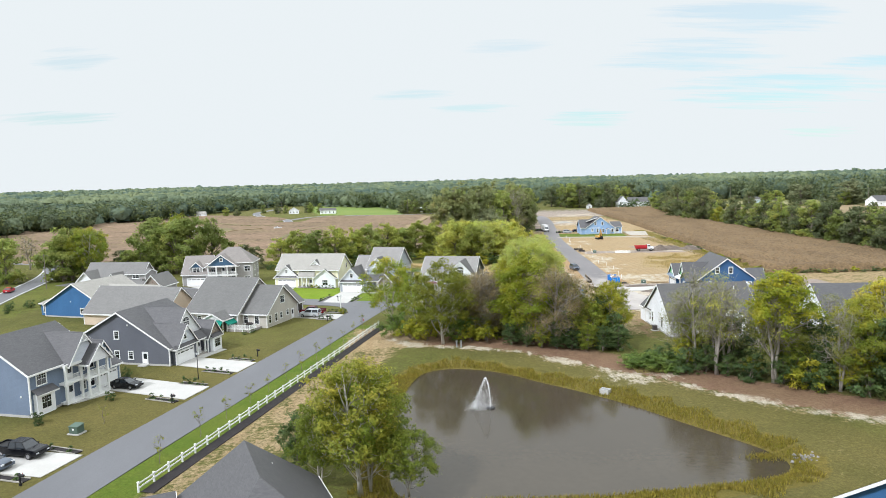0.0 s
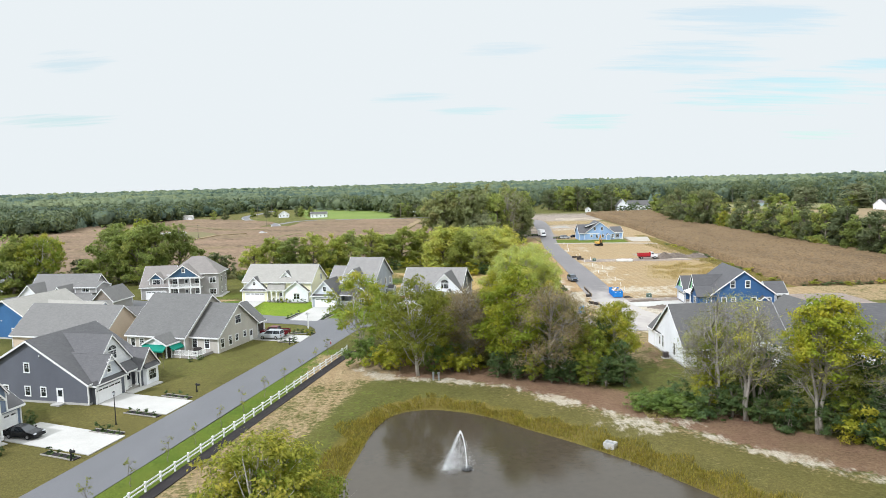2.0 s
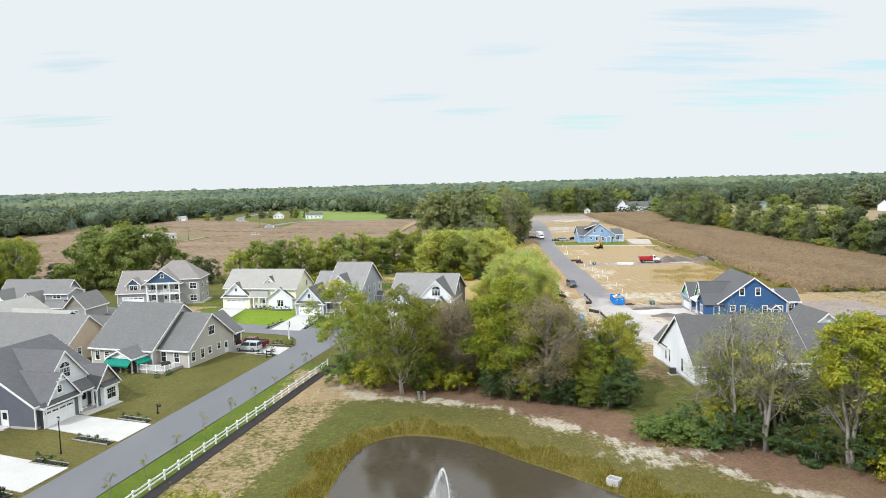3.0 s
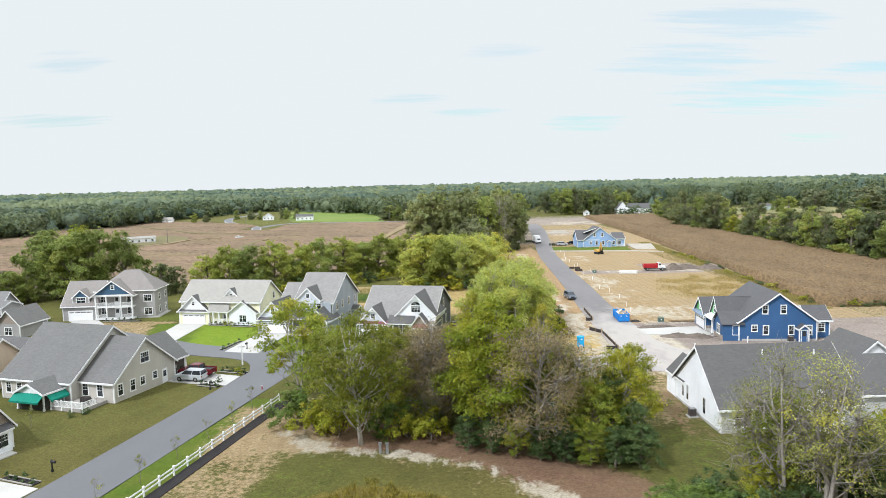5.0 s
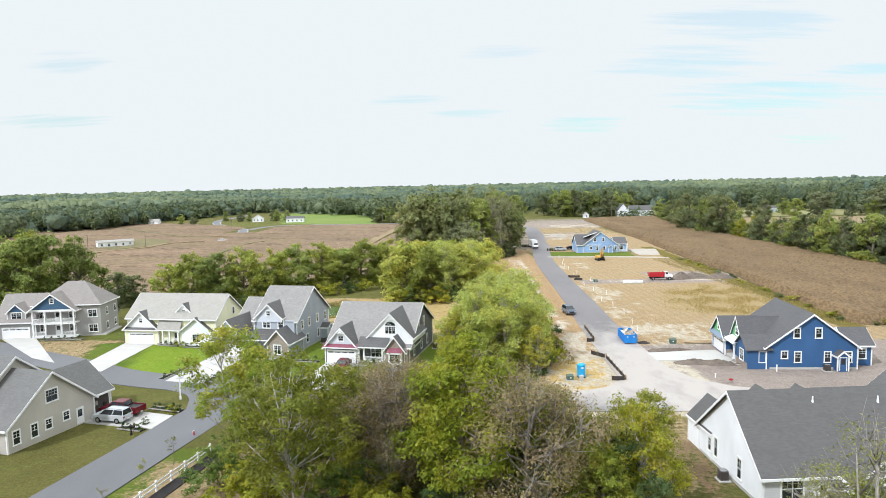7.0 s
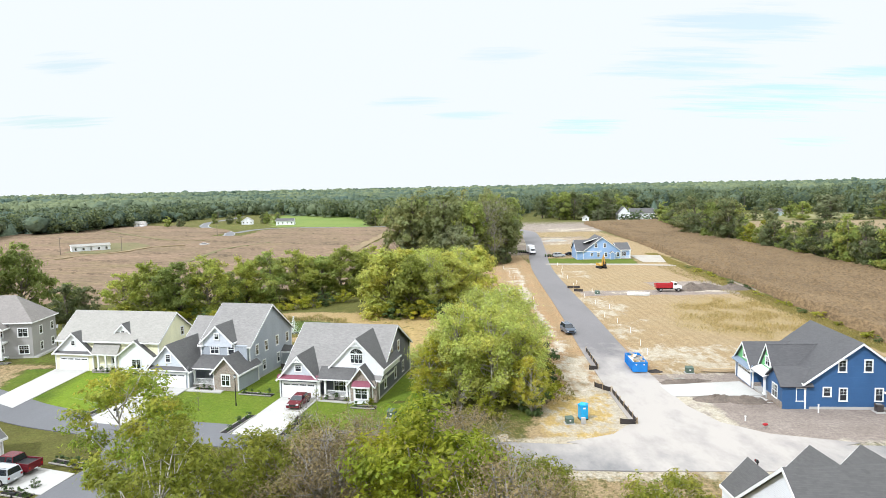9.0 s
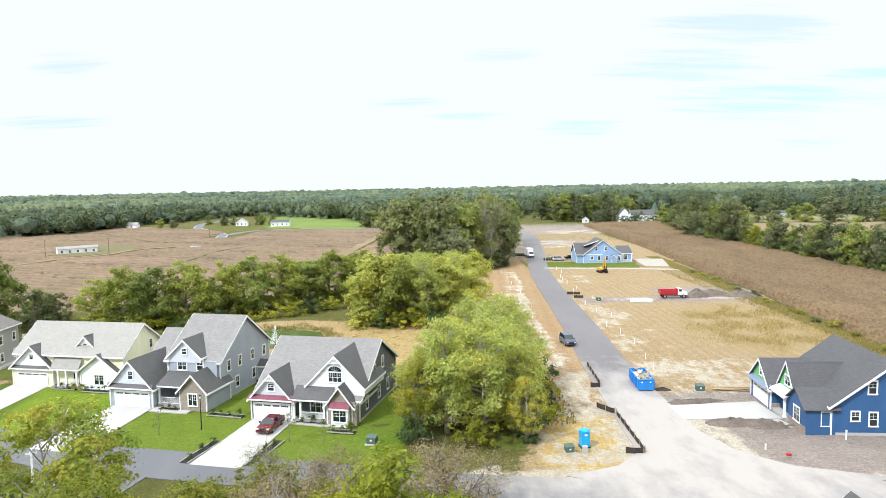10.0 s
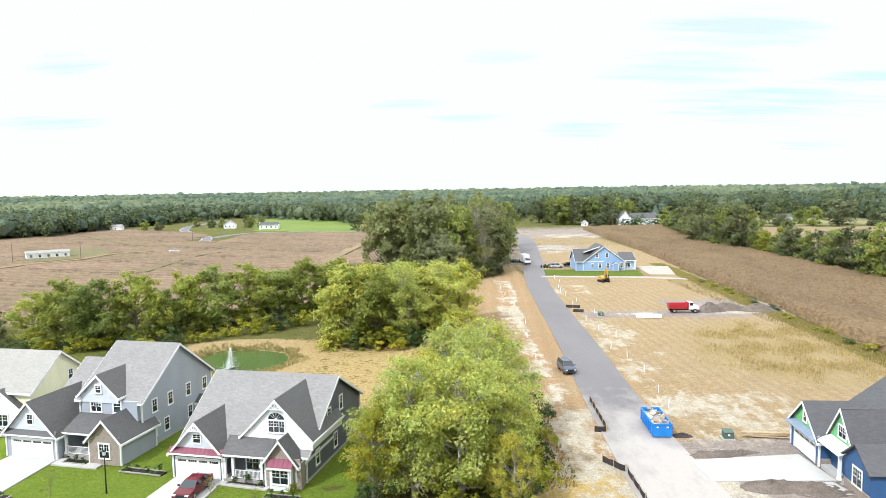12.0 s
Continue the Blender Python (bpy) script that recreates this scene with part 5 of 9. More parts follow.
gable(P, 11.7, 14.4, 0.3, 7.0, 5.4, 7.3, "y", M["blue_grey"], M["roof_dark"], z0=2.8, ov=0.25)
footing(P, 0, 11.8, 0.8, 14.6)
part("bay", Geo().box(0.5, 3.5, 0.2, 0.9, 0.0, 2.9), M["white_siding"], P, "white box bay")
skirt_roof(P, 0.2, 3.8, 0.8, 1.1, 2.95, 3.6, M["roof_dark"])
window(P, "S", 0.2, 2.0, 0.75, 1.6, 1.7, "double")
window(P, "S", 0.8, 2.0, 3.9, 1.6, 1.6, "double")
for zz in (0.4, 3.15):
    part("porch_floor", Geo().box(4.9, 8.0, -0.4, 0.9, zz - 0.3, zz).box(8.0, 12.1, -1.4, 0.9, zz - 0.3, zz), M["vinyl"], P)
    for x, y in ((5.1, -0.2), (7.9, -0.3), (8.2, -1.25), (10.0, -1.25), (11.9, -1.25)):
        column(P, x, y, zz, zz + 2.45, 0.14)
    railing(P, (8.4, -1.25), (11.8, -1.25), zz)
    railing(P, (5.3, -0.2), (7.7, -0.2), zz) if zz > 1 else railing(P, (5.3, -0.2), (6.2, -0.2), zz)
    for x in (9.2, 11.0):
        window(P, "S", 0.8, x, zz + 0.6, 1.0, 1.6)
    entry_door(P, "S", 0.8, 6.9, zz)
part("beam", Geo().box(4.9, 8.0, -0.35, -0.1, 5.3, 5.7).box(7.9, 12.1, -1.45, -1.2, 5.2, 5.5), M["white"], P)
window(P, "S", 0.3, 13.05, 5.0, 0.9, 1.0)
truss(P, "S", -0.7, 8.6, 8.3, 1.8, 0.9)
garage_door(P, "S", 1.0, 14.4, 3.9)
for s, z in ((4, 1.0), (9, 1.0), (4, 3.9), (9, 3.9)):
    window(P, "E", 17.0 if z < 2 else 11.8, s, z, 0.9, 1.4)
part("side_light", Geo().disc_z(0, 0, 0, 0.25, 0.1, sides=8), M["vinyl"], P).matrix_local = pose(-0.05, 2.2, 2.6)

# blue gabled house behind
P = thing("house", pose(-87.2, 187.3, 0, 0, 0, -18), "deep blue one-storey house with wide tan roof", "house")
gable(P, 0.0, 17.6, 0.0, 15.0, 2.9, 7.9, "y", M["blue"], M["roof_tan"], rp=8.7)
gable(P, 10.0, 26.0, 3.0, 14.0, 2.9, 6.6, "x", M["blue"], M["roof_tan"])
hip(P, -2.4, 0.2, 1.0, 5.0, 2.9, 4.2, M["blue"], M["roof_tan"], (0.0, 0.1))
footing(P, 0, 17.6, 0, 15)
window(P, "S", 0.0, 11.0, 1.0, 1.0, 1.2)
window(P, "S", 1.0, -1.1, 0.7, 1.0, 1.7)
window(P, "W", -2.4, 3.0, 0.7, 1.4, 1.7, "double")
part("side_light", Geo().disc_z(0, 0, 0, 0.2, 0.1, sides=8), M["vinyl"], P).matrix_local = pose(7.8, -0.05, 3.6)

# beige house behind the charcoal one
P = thing("house", pose(-51.0, 176.8, 0, 0, 0, -15), "beige one-storey house with wide grey shingle roof", "house")
gable(P, -20.5, 0.0, -6.0, 5.8, 2.7, 7.6, "x", M["beige"], M["roof_plain"])
gable(P, -10.0, 3.2, 4.6, 12.0, 2.7, 5.7, "x", M["beige"], M["roof_mid"])
footing(P, -20.5, 0, -5.2, 5.2)
for s in (-2.5, 2.0):
    window(P, "E", 0.0, s, 1.0, 0.8, 1.3)
window(P, "E", 3.2, 8.0, 1.0, 0.8, 1.3)
for x in (-14, -7):
    vent_pipe(P, x, -2.0, 5.6)

# grey house with dormers behind
P = thing("house", pose(-94.0, 214.0, 0, 0, 0, -8), "grey-brown house with dormers and stone gable", "house")
gable(P, 0.0, 17.0, 2.0, 13.0, 3.0, 8.6, "x", M["two_grey"], M["roof_plain"])
gable(P, -1.0, 6.6, 0.0, 9.0, 3.0, 6.9, "y", M["white_siding"], M["roof_plain"])
gable(P, 8.0, 13.6, 0.0, 8.6, 3.2, 6.4, "y", M["two_grey"], M["roof_plain"], end_wall=M["shake_grey"])
gable(P, 13.0, 18.6, 3.2, 8.8, 5.9, 6.9, "x", M["two_grey"], M["roof_plain"], z0=4.4, ov=0.3)
gable(P, 19.2, 24.4, 1.0, 9.0, 3.0, 5.8, "y", M["two_grey"], M["roof_plain"], end_wall=M["stone"])
footing(P, 0, 17, 2, 13)
window(P, "S", 0.0, 10.8, 3.8, 0.8, 1.0)
window(P, "S", 3.2, 15.8, 4.7, 1.9, 1.0, "double")
window(P, "S", 1.0, 21.8, 0.7, 1.6, 1.5, "double")
entry_door(P, "S", 2.0, 16.0, 0.2)
skirt_roof(P, 13.6, 19.2, 2.2, 1.8, 3.0, 4.2, M["roof_plain"])

# unfinished blue house on the building site
P = thing("house", pose(67.2, 195.0, 0, 0, 0, -5), "new blue house with green sheathing still showing", "house")
gable(P, 2.9, 16.4, 0.0, 14.0, 3.6, 8.6, "y", M["navy"], M["roof_dark"], rp=9.7)
gable(P, 0.05, 3.4, -0.05, 4.6, 3.2, 4.9, "x", M["navy"], M["roof_dark"], trim=False)
part("roof_valley", Geo().poly([(2.6, 2.3, 5.02), (5.1, 2.3, 5.02), (2.6, -0.4, 3.2)]).poly([(2.6, 2.3, 5.02), (2.6, 5.0, 3.2), (5.1, 2.3, 5.02)]), M["roof_dark"], P)
gable(P, 0.8, 9.6, 4.0, 9.4, 3.3, 6.9, "x", M["navy"], M["roof_dark"], ov=0.35)
gable(P, -0.4, 10.0, 8.9, 15.6, 2.95, 5.9, "x", M["navy"], M["roof_dark"])
gable(P, 16.0, 19.6, 2.2, 12.0, 3.4, 5.4, "x", M["navy"], M["roof_dark"], rp=5.0)
footing(P, 0, 16.4, 0.0, 14.0, 0.3)
for y0, y1, z0, zr, x in ((8.95, 15.55, 3.0, 5.8, -0.44), (4.1, 9.3, 3.3, 6.75, 0.76)):
    m = (y0 + y1) / 2
    part("sheathing", Geo().slab([(x, y0, z0), (x, y1, z0), (x, m, zr)], (0.03, 0, 0)), M["wrap_green"], P, "bare green sheathing board")
    part("batten", Geo().slab([(x - 0.02, m - 0.6, z0 + 0.9), (x - 0.02, m + 0.6, z0 + 0.9), (x - 0.02, m + 0.6, z0 + 0.96), (x - 0.02, m - 0.6, z0 + 0.96)], (0.02, 0, 0)), M["metal_dark"], P)
part("stone_facing", Geo().box(-0.06, 0.06, -0.05, 4.5, 0, 0.9), M["stone"], P, "grey field stone")
part("stone_facing", Geo().box(-0.46, -0.38, 8.9, 9.3, 0, 0.9).box(-0.4, 1.5, 8.83, 8.9, 0, 0.9), M["stone"], P, "grey field stone")
garage_door(P, "W", -0.4, 12.2, 4.88)
skirt = part("skirt_roof", Geo().slab([(-1.1, 8.9, 2.75), (-1.1, 15.7, 2.75), (-0.4, 15.7, 3.3), (-0.4, 8.9, 3.3)], (0.0, 0, -0.08)), M["metal_blue"], P)
for i in range(12):
    y = 9.0 + i * 0.58
    part("seam", Geo().slab([(-1.1, y, 2.79), (-1.1, y + 0.05, 2.79), (-0.4, y + 0.05, 3.34), (-0.4, y, 3.34)], (0, 0, -0.04)), M["metal_blue"], skirt)
window(P, "W", -0.44, 12.2, 3.7, 0.8, 1.1)
window(P, "W", 0.76, 6.7, 3.9, 1.5, 1.2, "double")
window(P, "W", 0.0, 2.2, 0.95, 1.6, 1.7, "double")
part("porch_floor", Geo().box(-0.2, 2.0, 4.6, 8.9, -0.1, 0.35), M["concrete"], P)
part("porch_roof", Geo().slab([(-0.7, 4.4, 3.0), (-0.7, 9.0, 3.0), (1.2, 9.0, 3.7), (1.2, 4.4, 3.7)], (0, 0, -0.12)), M["white"], P, "white unshingled porch roof")
column(P, -0.3, 4.9, 0.35, 2.9)
for s, z, w, h in ((2.3, 1.1, 0.9, 1.6), (5.6, 1.7, 0.9, 1.1), (7.6, 1.1, 0.9, 1.6), (12.0, 1.1, 0.9, 1.6), (16.0 - 0.9, 1.1, 0.9, 1.6), (7.4, 4.9, 0.9, 1.5), (10.6, 4.9, 0.9, 1.5)):
    window(P, "S", 0.0, s, z, w, h)
gable(P, 12.9, 14.5, -1.3, 0.1, 2.4, 3.1, "y", M["navy"], M["roof_dark"], ov=0.2)
entry_door(P, "S", -1.3, 13.7, 0.1, 0.9, 2.0, M["navy"])
window(P, "S", 2.2, 18.2, 1.1, 1.1, 1.5)
window(P, "E", 19.6, 5.0, 1.1, 1.1, 1.5)
cooler(78.6, 193.0, -5)

# white house south of the cross street
P = thing("house", pose(48.4, 150.5, 0, 0, 0, 2), "white-gabled house with wide dark shingle roof", "house")
gable(P, 0.0, 16.6, 0.0, 13.6, 3.1, 8.7, "x", M["pale_grey"], M["roof_mid"], rp=6.6)
part("gable_cladding", Geo().slab([(-0.03, 0.1, 0.0), (-0.03, 13.5, 0.0), (-0.03, 13.5, 3.0), (-0.03, 6.6, 8.5), (-0.03, 0.1, 3.0)], (0.02, 0, 0)), M["white_siding"], P)
gable(P, 7.4, 13.6, -1.6, 6.0, 2.9, 5.4, "y", M["white_siding"], M["roof_mid"])
gable(P, 0.02, 4.4, 10.6, 16.6, 3.0, 5.2, "y", M["white_siding"], M["roof_mid"], ov=0.2)
gable(P, 4.4, 10.8, 8.0, 16.2, 3.2, 6.2, "y", M["white_siding"], M["roof_mid"], ov=0.3)
gable(P, 9.2, 15.0, 8.0, 16.0, 3.2, 6.15, "y", M["white_siding"], M["roof_mid"], ov=0.3)
gable(P, 16.0, 25.0, 3.0, 14.0, 3.1, 6.4, "x", M["pale_grey"], M["roof_mid"])
gable(P, 22.2, 30.2, 11.4, 19.0, 4.2, 7.4, "y", M["shake_white"], M["roof_mid"])
footing(P, 0, 16.6, 0, 13.6)
for s, z, w, h in ((10.9, 1.0, 0.8, 1.4), (9.5, 0.9, 0.7, 2.0), (4.4, 0.8, 0.8, 2.0)):
    window(P, "W", -0.03, s, z, w, h)
window(P, "S", 0.0, 2.7, 0.7, 2.0, 2.0, "double")
entry_door(P, "S", 0.0, 5.6, 0.1)
window(P, "S", -1.6, 9.2, 0.8, 1.3, 1.6, "double")
window(P, "S", -1.6, 11.8, 0.8, 1.3, 1.6, "double")
window(P, "S", 11.4, 27.4, 1.0, 1.3, 1.6, "double")
vent_pipe(P, 7.6, 5.4, 7.9), vent_pipe(P, 14.0, 5.2, 7.8)
cooler(47.3, 156.4, 2)

# dark-roofed house and pale teal house further east
P = thing("house", pose(76.0, 148.0, 0, 0, 0, -4), "grey house with wide dark roof behind trees", "house")
gable(P, 0.0, 20.0, 0.0, 14.0, 3.1, 8.4, "x", M["white_siding"], M["roof_dark"])
gable(P, 2.0, 8.0, -3.0, 6.0, 2.9, 5.4, "y", M["white_siding"], M["roof_dark"])
for x in (4.5, 11.0, 14.0, 17.0):
    window(P, "S", -3.0 if x < 8 else 0.0, x, 0.9, 1.2, 1.5, "double")
P = thing("house", pose(93.0, 149.0, 0, 0, 0, -4), "pale teal house with dark roof", "house")
gable(P, 0.0, 14.0, 0.0, 14.0, 3.2, 9.0, "y", M["pale_teal"], M["roof_dark"])
hip(P, 10.0, 22.0, 10.0, 20.0, 6.6, 9.8, M["sky_blue"], M["roof_dark"], (14, 18))
window(P, "S", 0.0, 4.0, 0.9, 1.0, 1.6)
window(P, "S", 0.0, 7.0, 4.2, 1.0, 1.5)
window(P, "W", 10.0, 14.0, 4.2, 1.0, 1.5)

# light blue house up the site road
P = thing("house", pose(76.9, 369.7, 0, 0, 0, -2), "light blue storey-and-a-half house on a green lawn", "house")
gable(P, 2.4, 16.6, 0.0, 14.0, 3.3, 8.5, "y", M["sky_blue"], M["roof_dark"], rp=9.5)
gable(P, 0.0, 9.0, 0.4, 12.0, 3.4, 7.0, "x", M["sky_blue"], M["roof_dark"])
gable(P, 16.0, 20.6, 2.0, 12.0, 3.4, 5.6, "x", M["sky_blue"], M["roof_dark"])
part("dormer_roof", Geo().slab([(3.0, 3.0, 6.3), (8.6, 3.0, 8.2), (8.6, 7.5, 8.3), (3.0, 7.5, 6.4)], (0, 0, -0.2)), M["roof_dark"], P)
part("dormer_trim", Geo().slab([(3.0, 2.96, 6.32), (8.6, 2.96, 8.22), (8.6, 2.96, 7.9), (3.0, 2.96, 6.0)], (0, 0.05, 0)), M["white"], P)
footing(P, 2.4, 16.6, 0, 14, 0.3)
for s, z, w, h in ((5.6, 1.4, 0.9, 1.1), (8.2, 1.0, 0.9, 1.6), (11.0, 1.0, 0.9, 1.6), (15.6, 1.0, 0.9, 1.6), (7.2, 4.6, 0.9, 1.5), (10.6, 4.6, 0.9, 1.5)):
    window(P, "S", 0.0, s, z, w, h)
gable(P, 12.4, 14.2, -1.2, 0.1, 2.4, 3.0, "y", M["sky_blue"], M["roof_dark"], ov=0.2)
window(P, "S", 2.0, 18.2, 1.0, 1.9, 1.5, "double")
for x in (17.2, 20.4):
    column(P, x, 0.6, 0.2, 3.2)
part("porch_floor", Geo().box(16.6, 20.8, 0.4, 2.0, -0.05, 0.25), M["deck"], P)
railing(P, (17.2, 0.6), (20.4, 0.6), 0.25)

# roofs at the camera's feet
P = thing("house", pose(-7.7, 78.2, 0, 0, 0, 24), "house with charcoal shingle roof beside the pond", "house")
hip(P, -6.2, 6.2, -9.0, 7.6, 3.2, 8.5, M["blue_grey"], M["roof_dark"], (-2.0, 6.0), along="y")
gable(P, -13.0, -6.0, 4.0, 9.5, 3.0, 4.8, "x", M["blue_grey"], M["roof_dark"])
vent_pipe(P, 1.8, 3.6, 6.6)
P = thing("house", pose(37.1, 80.5, 0, 0, 0, 18), "blue house with white eaves beside the pond", "house")
gable(P, 0.0, 14.0, -13.0, 0.0, 3.2, 8.2, "x", M["blue"], M["roof_dark"])

# ---- trees ----
def leaf_cards(rng, centres, outward, size, flat=1.15, single=False):
    """Small folded leaf sprays at the given places, turned roughly outward. Returns points and faces."""
    n = len(centres)
    nrm = outward * flat + rng.normal(size=(n, 3)) * 0.42
    nrm /= np.linalg.norm(nrm, axis=1)[:, None] + 1e-9
    a = np.cross(nrm, rng.normal(size=(n, 3)))
    a /= np.linalg.norm(a, axis=1)[:, None] + 1e-9
    b = np.cross(nrm, a)
    s = size * rng.uniform(0.55, 1.35, n)[:, None]
    w = s * rng.uniform(0.45, 0.8, n)[:, None]
    if single:
        v = np.stack([centres - a * s - b * w, centres + b * w - a * s * 0.5, centres + a * s * 1.25], 1).reshape(-1, 3)
        return v, np.arange(n * 3).reshape(n, 3)
    v = np.stack([centres - a * s, centres - b * w + nrm * s * 0.12, centres + a * s * 1.1 - nrm * s * 0.3, centres + b * w * 0.9 + nrm * s * 0.12], 1).reshape(-1, 3)
    k = np.arange(n) * 4
    f = np.concatenate([np.stack([k, k + 1, k + 2], 1), np.stack([k, k + 2, k + 3], 1)])
    return v, f


def array_mesh(name, v, f, material):
    me = bpy.data.meshes.new(name)
    me.vertices.add(len(v))
    me.vertices.foreach_set("co", np.asarray(v, np.float32).ravel())
    me.loops.add(f.size)
    me.loops.foreach_set("vertex_index", f.astype(np.int32).ravel())
    me.polygons.add(len(f))
    me.polygons.foreach_set("loop_start", np.arange(len(f), dtype=np.int32) * f.shape[1])
    me.polygons.foreach_set("loop_total", np.full(len(f), f.shape[1], np.int32))
    me.materials.append(material)
    me.update(calc_edges=True)
    me.validate()
    return me


def tree_meshes(seed, h, r, low, leaves, size, bark, leaf, lobes=13, thin=0.0, stems=1, twigs=0, full=0.0, lobe=1.0, stout=1.0, puff=0.62, dense=46):
    """Meshes of a trunk with limbs, and of a crown. h: height, r: crown radius, low: height of the lowest leaves, thin: share of bare lobes."""
    rng = np.random.default_rng(seed)
    wood = Geo()
    mid = (h + low) / 2
    cs, rs = [], []
    for i in range(lobes):
        u = (i + 0.5) / lobes
        zz = low + (h - low) * ((0.04 if full else 0.12) + (0.80 if full else 0.74) * u)
        prof = max(math.sin(math.pi * min(1, 0.16 + 0.80 * u)) ** 0.75, full * (1 - u))
        ang = i * 2.4 + rng.uniform(-0.5, 0.5)
        rad = r * prof * rng.uniform(0.35, 0.72 if lobe > 0.8 else 0.9)
        cs.append((rad * math.cos(ang), rad * math.sin(ang), zz + rng.uniform(-0.5, 0.5)))
        rs.append(r * lobe * rng.uniform(0.33, 0.5) * (0.75 + 0.35 * prof))
    cs, rs = np.array(cs), np.array(rs)
    for s in range(stems):
        ang = s * 2.1 + rng.uniform(0, 1)
        lean = 0.0 if stems == 1 else r * 0.32
        tr = 0.020 * stout * h * (1.0 if stems == 1 else 0.7)
        top = np.array([lean * math.cos(ang), lean * math.sin(ang), h * 0.86])
        path = [np.array([0.12 * s, 0.1 * s, -0.1]) + top * [1, 1, 1] * k + np.append(rng.normal(size=2) * 0.12 * (k > 0) * (k < 1), 0) for k in (0, 0.15, 0.35, 0.55, 0.78, 1.0)]
        wood.tube(path, [tr * 1.35, tr, tr * 0.82, tr * 0.62, tr * 0.4, tr * 0.12], 6)
        for i in range(s, lobes, stems):
            k = np.clip((cs[i][2] - r * 0.55) / (h * 0.86), 0.12, 0.8)
            a = path[0] + (path[-1] - path[0]) * k
            e = cs[i] + rng.normal(size=3) * 0.2
            m = (a + e) / 2 + [0, 0, -0.05 * h * rng.uniform(0, 1)]
            wood.tube([a, m, e], [tr * 0.42, tr * 0.28, tr * 0.08], 4)
            for _ in range(twigs):
                d = rng.normal(size=3)
                d /= np.linalg.norm(d)
                q = e + d * rs[i] * rng.uniform(0.8, 1.4)
                m2 = (m + q) / 2 + rng.normal(size=3) * 0.25
                wood.tube([m + (e - m) * rng.uniform(0.1, 0.9), m2, q], [tr * 0.16, tr * 0.10, tr * 0.03], 3)
    # leaves sit in clumps at the ends of the twigs, with dark gaps between the clumps
    bare = rng.random(lobes) < thin
    p = rs ** 2 * np.where(bare, 0.12, 1.0)
    count = max(10, leaves // dense)
    home = rng.choice(lobes, count, p=p / p.sum())
    d = rng.normal(size=(count, 3))
    d /= np.linalg.norm(d, axis=1)[:, None]
    d[:, 2] = np.where(rng.random(count) < 0.5, np.abs(d[:, 2]), d[:, 2])
    clump = cs[home] + d * (rs[home] * rng.uniform(0.62, 1.12, count))[:, None] * [1, 1, 0.88]
    clump[:, 2] = np.maximum(clump[:, 2], low * 0.6)
    girth = puff * rng.uniform(0.55, 1.45, count)
    for j in range(min(count, twigs * lobes // 2)):
        i = home[j]
        wood.tube([cs[i], (cs[i] + clump[j]) / 2 + rng.normal(size=3) * 0.15, clump[j]], [tr * 0.17, tr * 0.11, tr * 0.03], 3)
    which = rng.choice(count, leaves, p=girth ** 2 / (girth ** 2).sum())
    off = rng.normal(size=(leaves, 3)) * [0.52, 0.52, 0.36]
    at = clump[which] + off * girth[which][:, None]
    out = d[which] * 0.7 + off * 0.6 + [0, 0, 0.4]
    out /= np.linalg.norm(out, axis=1)[:, None]
    v, f = leaf_cards(rng, at, out, size, single=True)
    return mesh_of("trunk", wood, bark, True), array_mesh("crown", v, f, leaf)


KINDS = {}


def tree_kind(key, n, *a, **k):
    KINDS[key] = [tree_meshes(100 * len(KINDS) + i, *a, **k) for i in range(n)]


tree_kind("green", 2, 16, 5.4, 1.6, 12000, 0.17, M["trunk"], M["leaf_green"], lobes=24, lobe=0.8, twigs=2, puff=0.7)
tree_kind("yellow", 2, 16, 5.2, 2.0, 13000, 0.155, M["pale_bark"], M["leaf_yellow"], lobes=24, twigs=3, lobe=0.8)
tree_kind("dark", 2, 14, 5.2, 0.4, 6400, 0.20, M["trunk"], M["leaf_dark"], lobes=22, lobe=0.85, puff=0.7)
tree_kind("light", 3, 16, 5.6, 0.6, 15000, 0.16, M["pale_bark"], M["leaf_light"], lobes=30, twigs=3, lobe=0.72, puff=0.72)
tree_kind("autumn", 2, 16, 5.4, 0.6, 13000, 0.15, M["pale_bark"], M["leaf_autumn"], lobes=28, twigs=4, lobe=0.72)
tree_kind("russet", 2, 14, 5.4, 1.4, 15000, 0.088, M["grey_bark"], M["leaf_brown"], lobes=28, twigs=10, lobe=0.72, puff=0.8, dense=30)
tree_kind("bare", 3, 15, 4.8, 4.0, 4600, 0.085, M["grey_bark"], M["leaf_grey"], stems=2, thin=0.45, twigs=12, lobes=15, dense=16)
tree_kind("thin", 2, 15, 5.6, 2.4, 13500, 0.145, M["pale_bark"], M["leaf_olive"], lobes=32, stems=2, twigs=3, lobe=0.6, stout=0.85, puff=0.55, dense=34)
tree_kind("bush", 3, 3.2, 2.3, 0.05, 1800, 0.12, M["trunk"], M["leaf_dark"], lobes=10, stems=2, puff=0.34)
tree_kind("bush_yellow", 2, 3.2, 2.4, 0.05, 1800, 0.12, M["trunk"], M["leaf_yellow"], lobes=10, stems=2, puff=0.34)
tree_kind("bush_fine", 3, 3.2, 2.3, 0.05, 3600, 0.095, M["trunk"], M["leaf_bush"], lobes=14, stems=2, lobe=0.85, puff=0.3)
tree_kind("high", 1, 16, 5.0, 6.6, 10500, 0.15, M["grey_bark"], M["leaf_bright"], lobes=22, twigs=9, lobe=0.66, stout=0.62)
tree_kind("bright", 2, 16, 5.6, 1.0, 21000, 0.16, M["trunk"], M["leaf_bright"], lobes=30, lobe=0.74, twigs=1, puff=0.72)
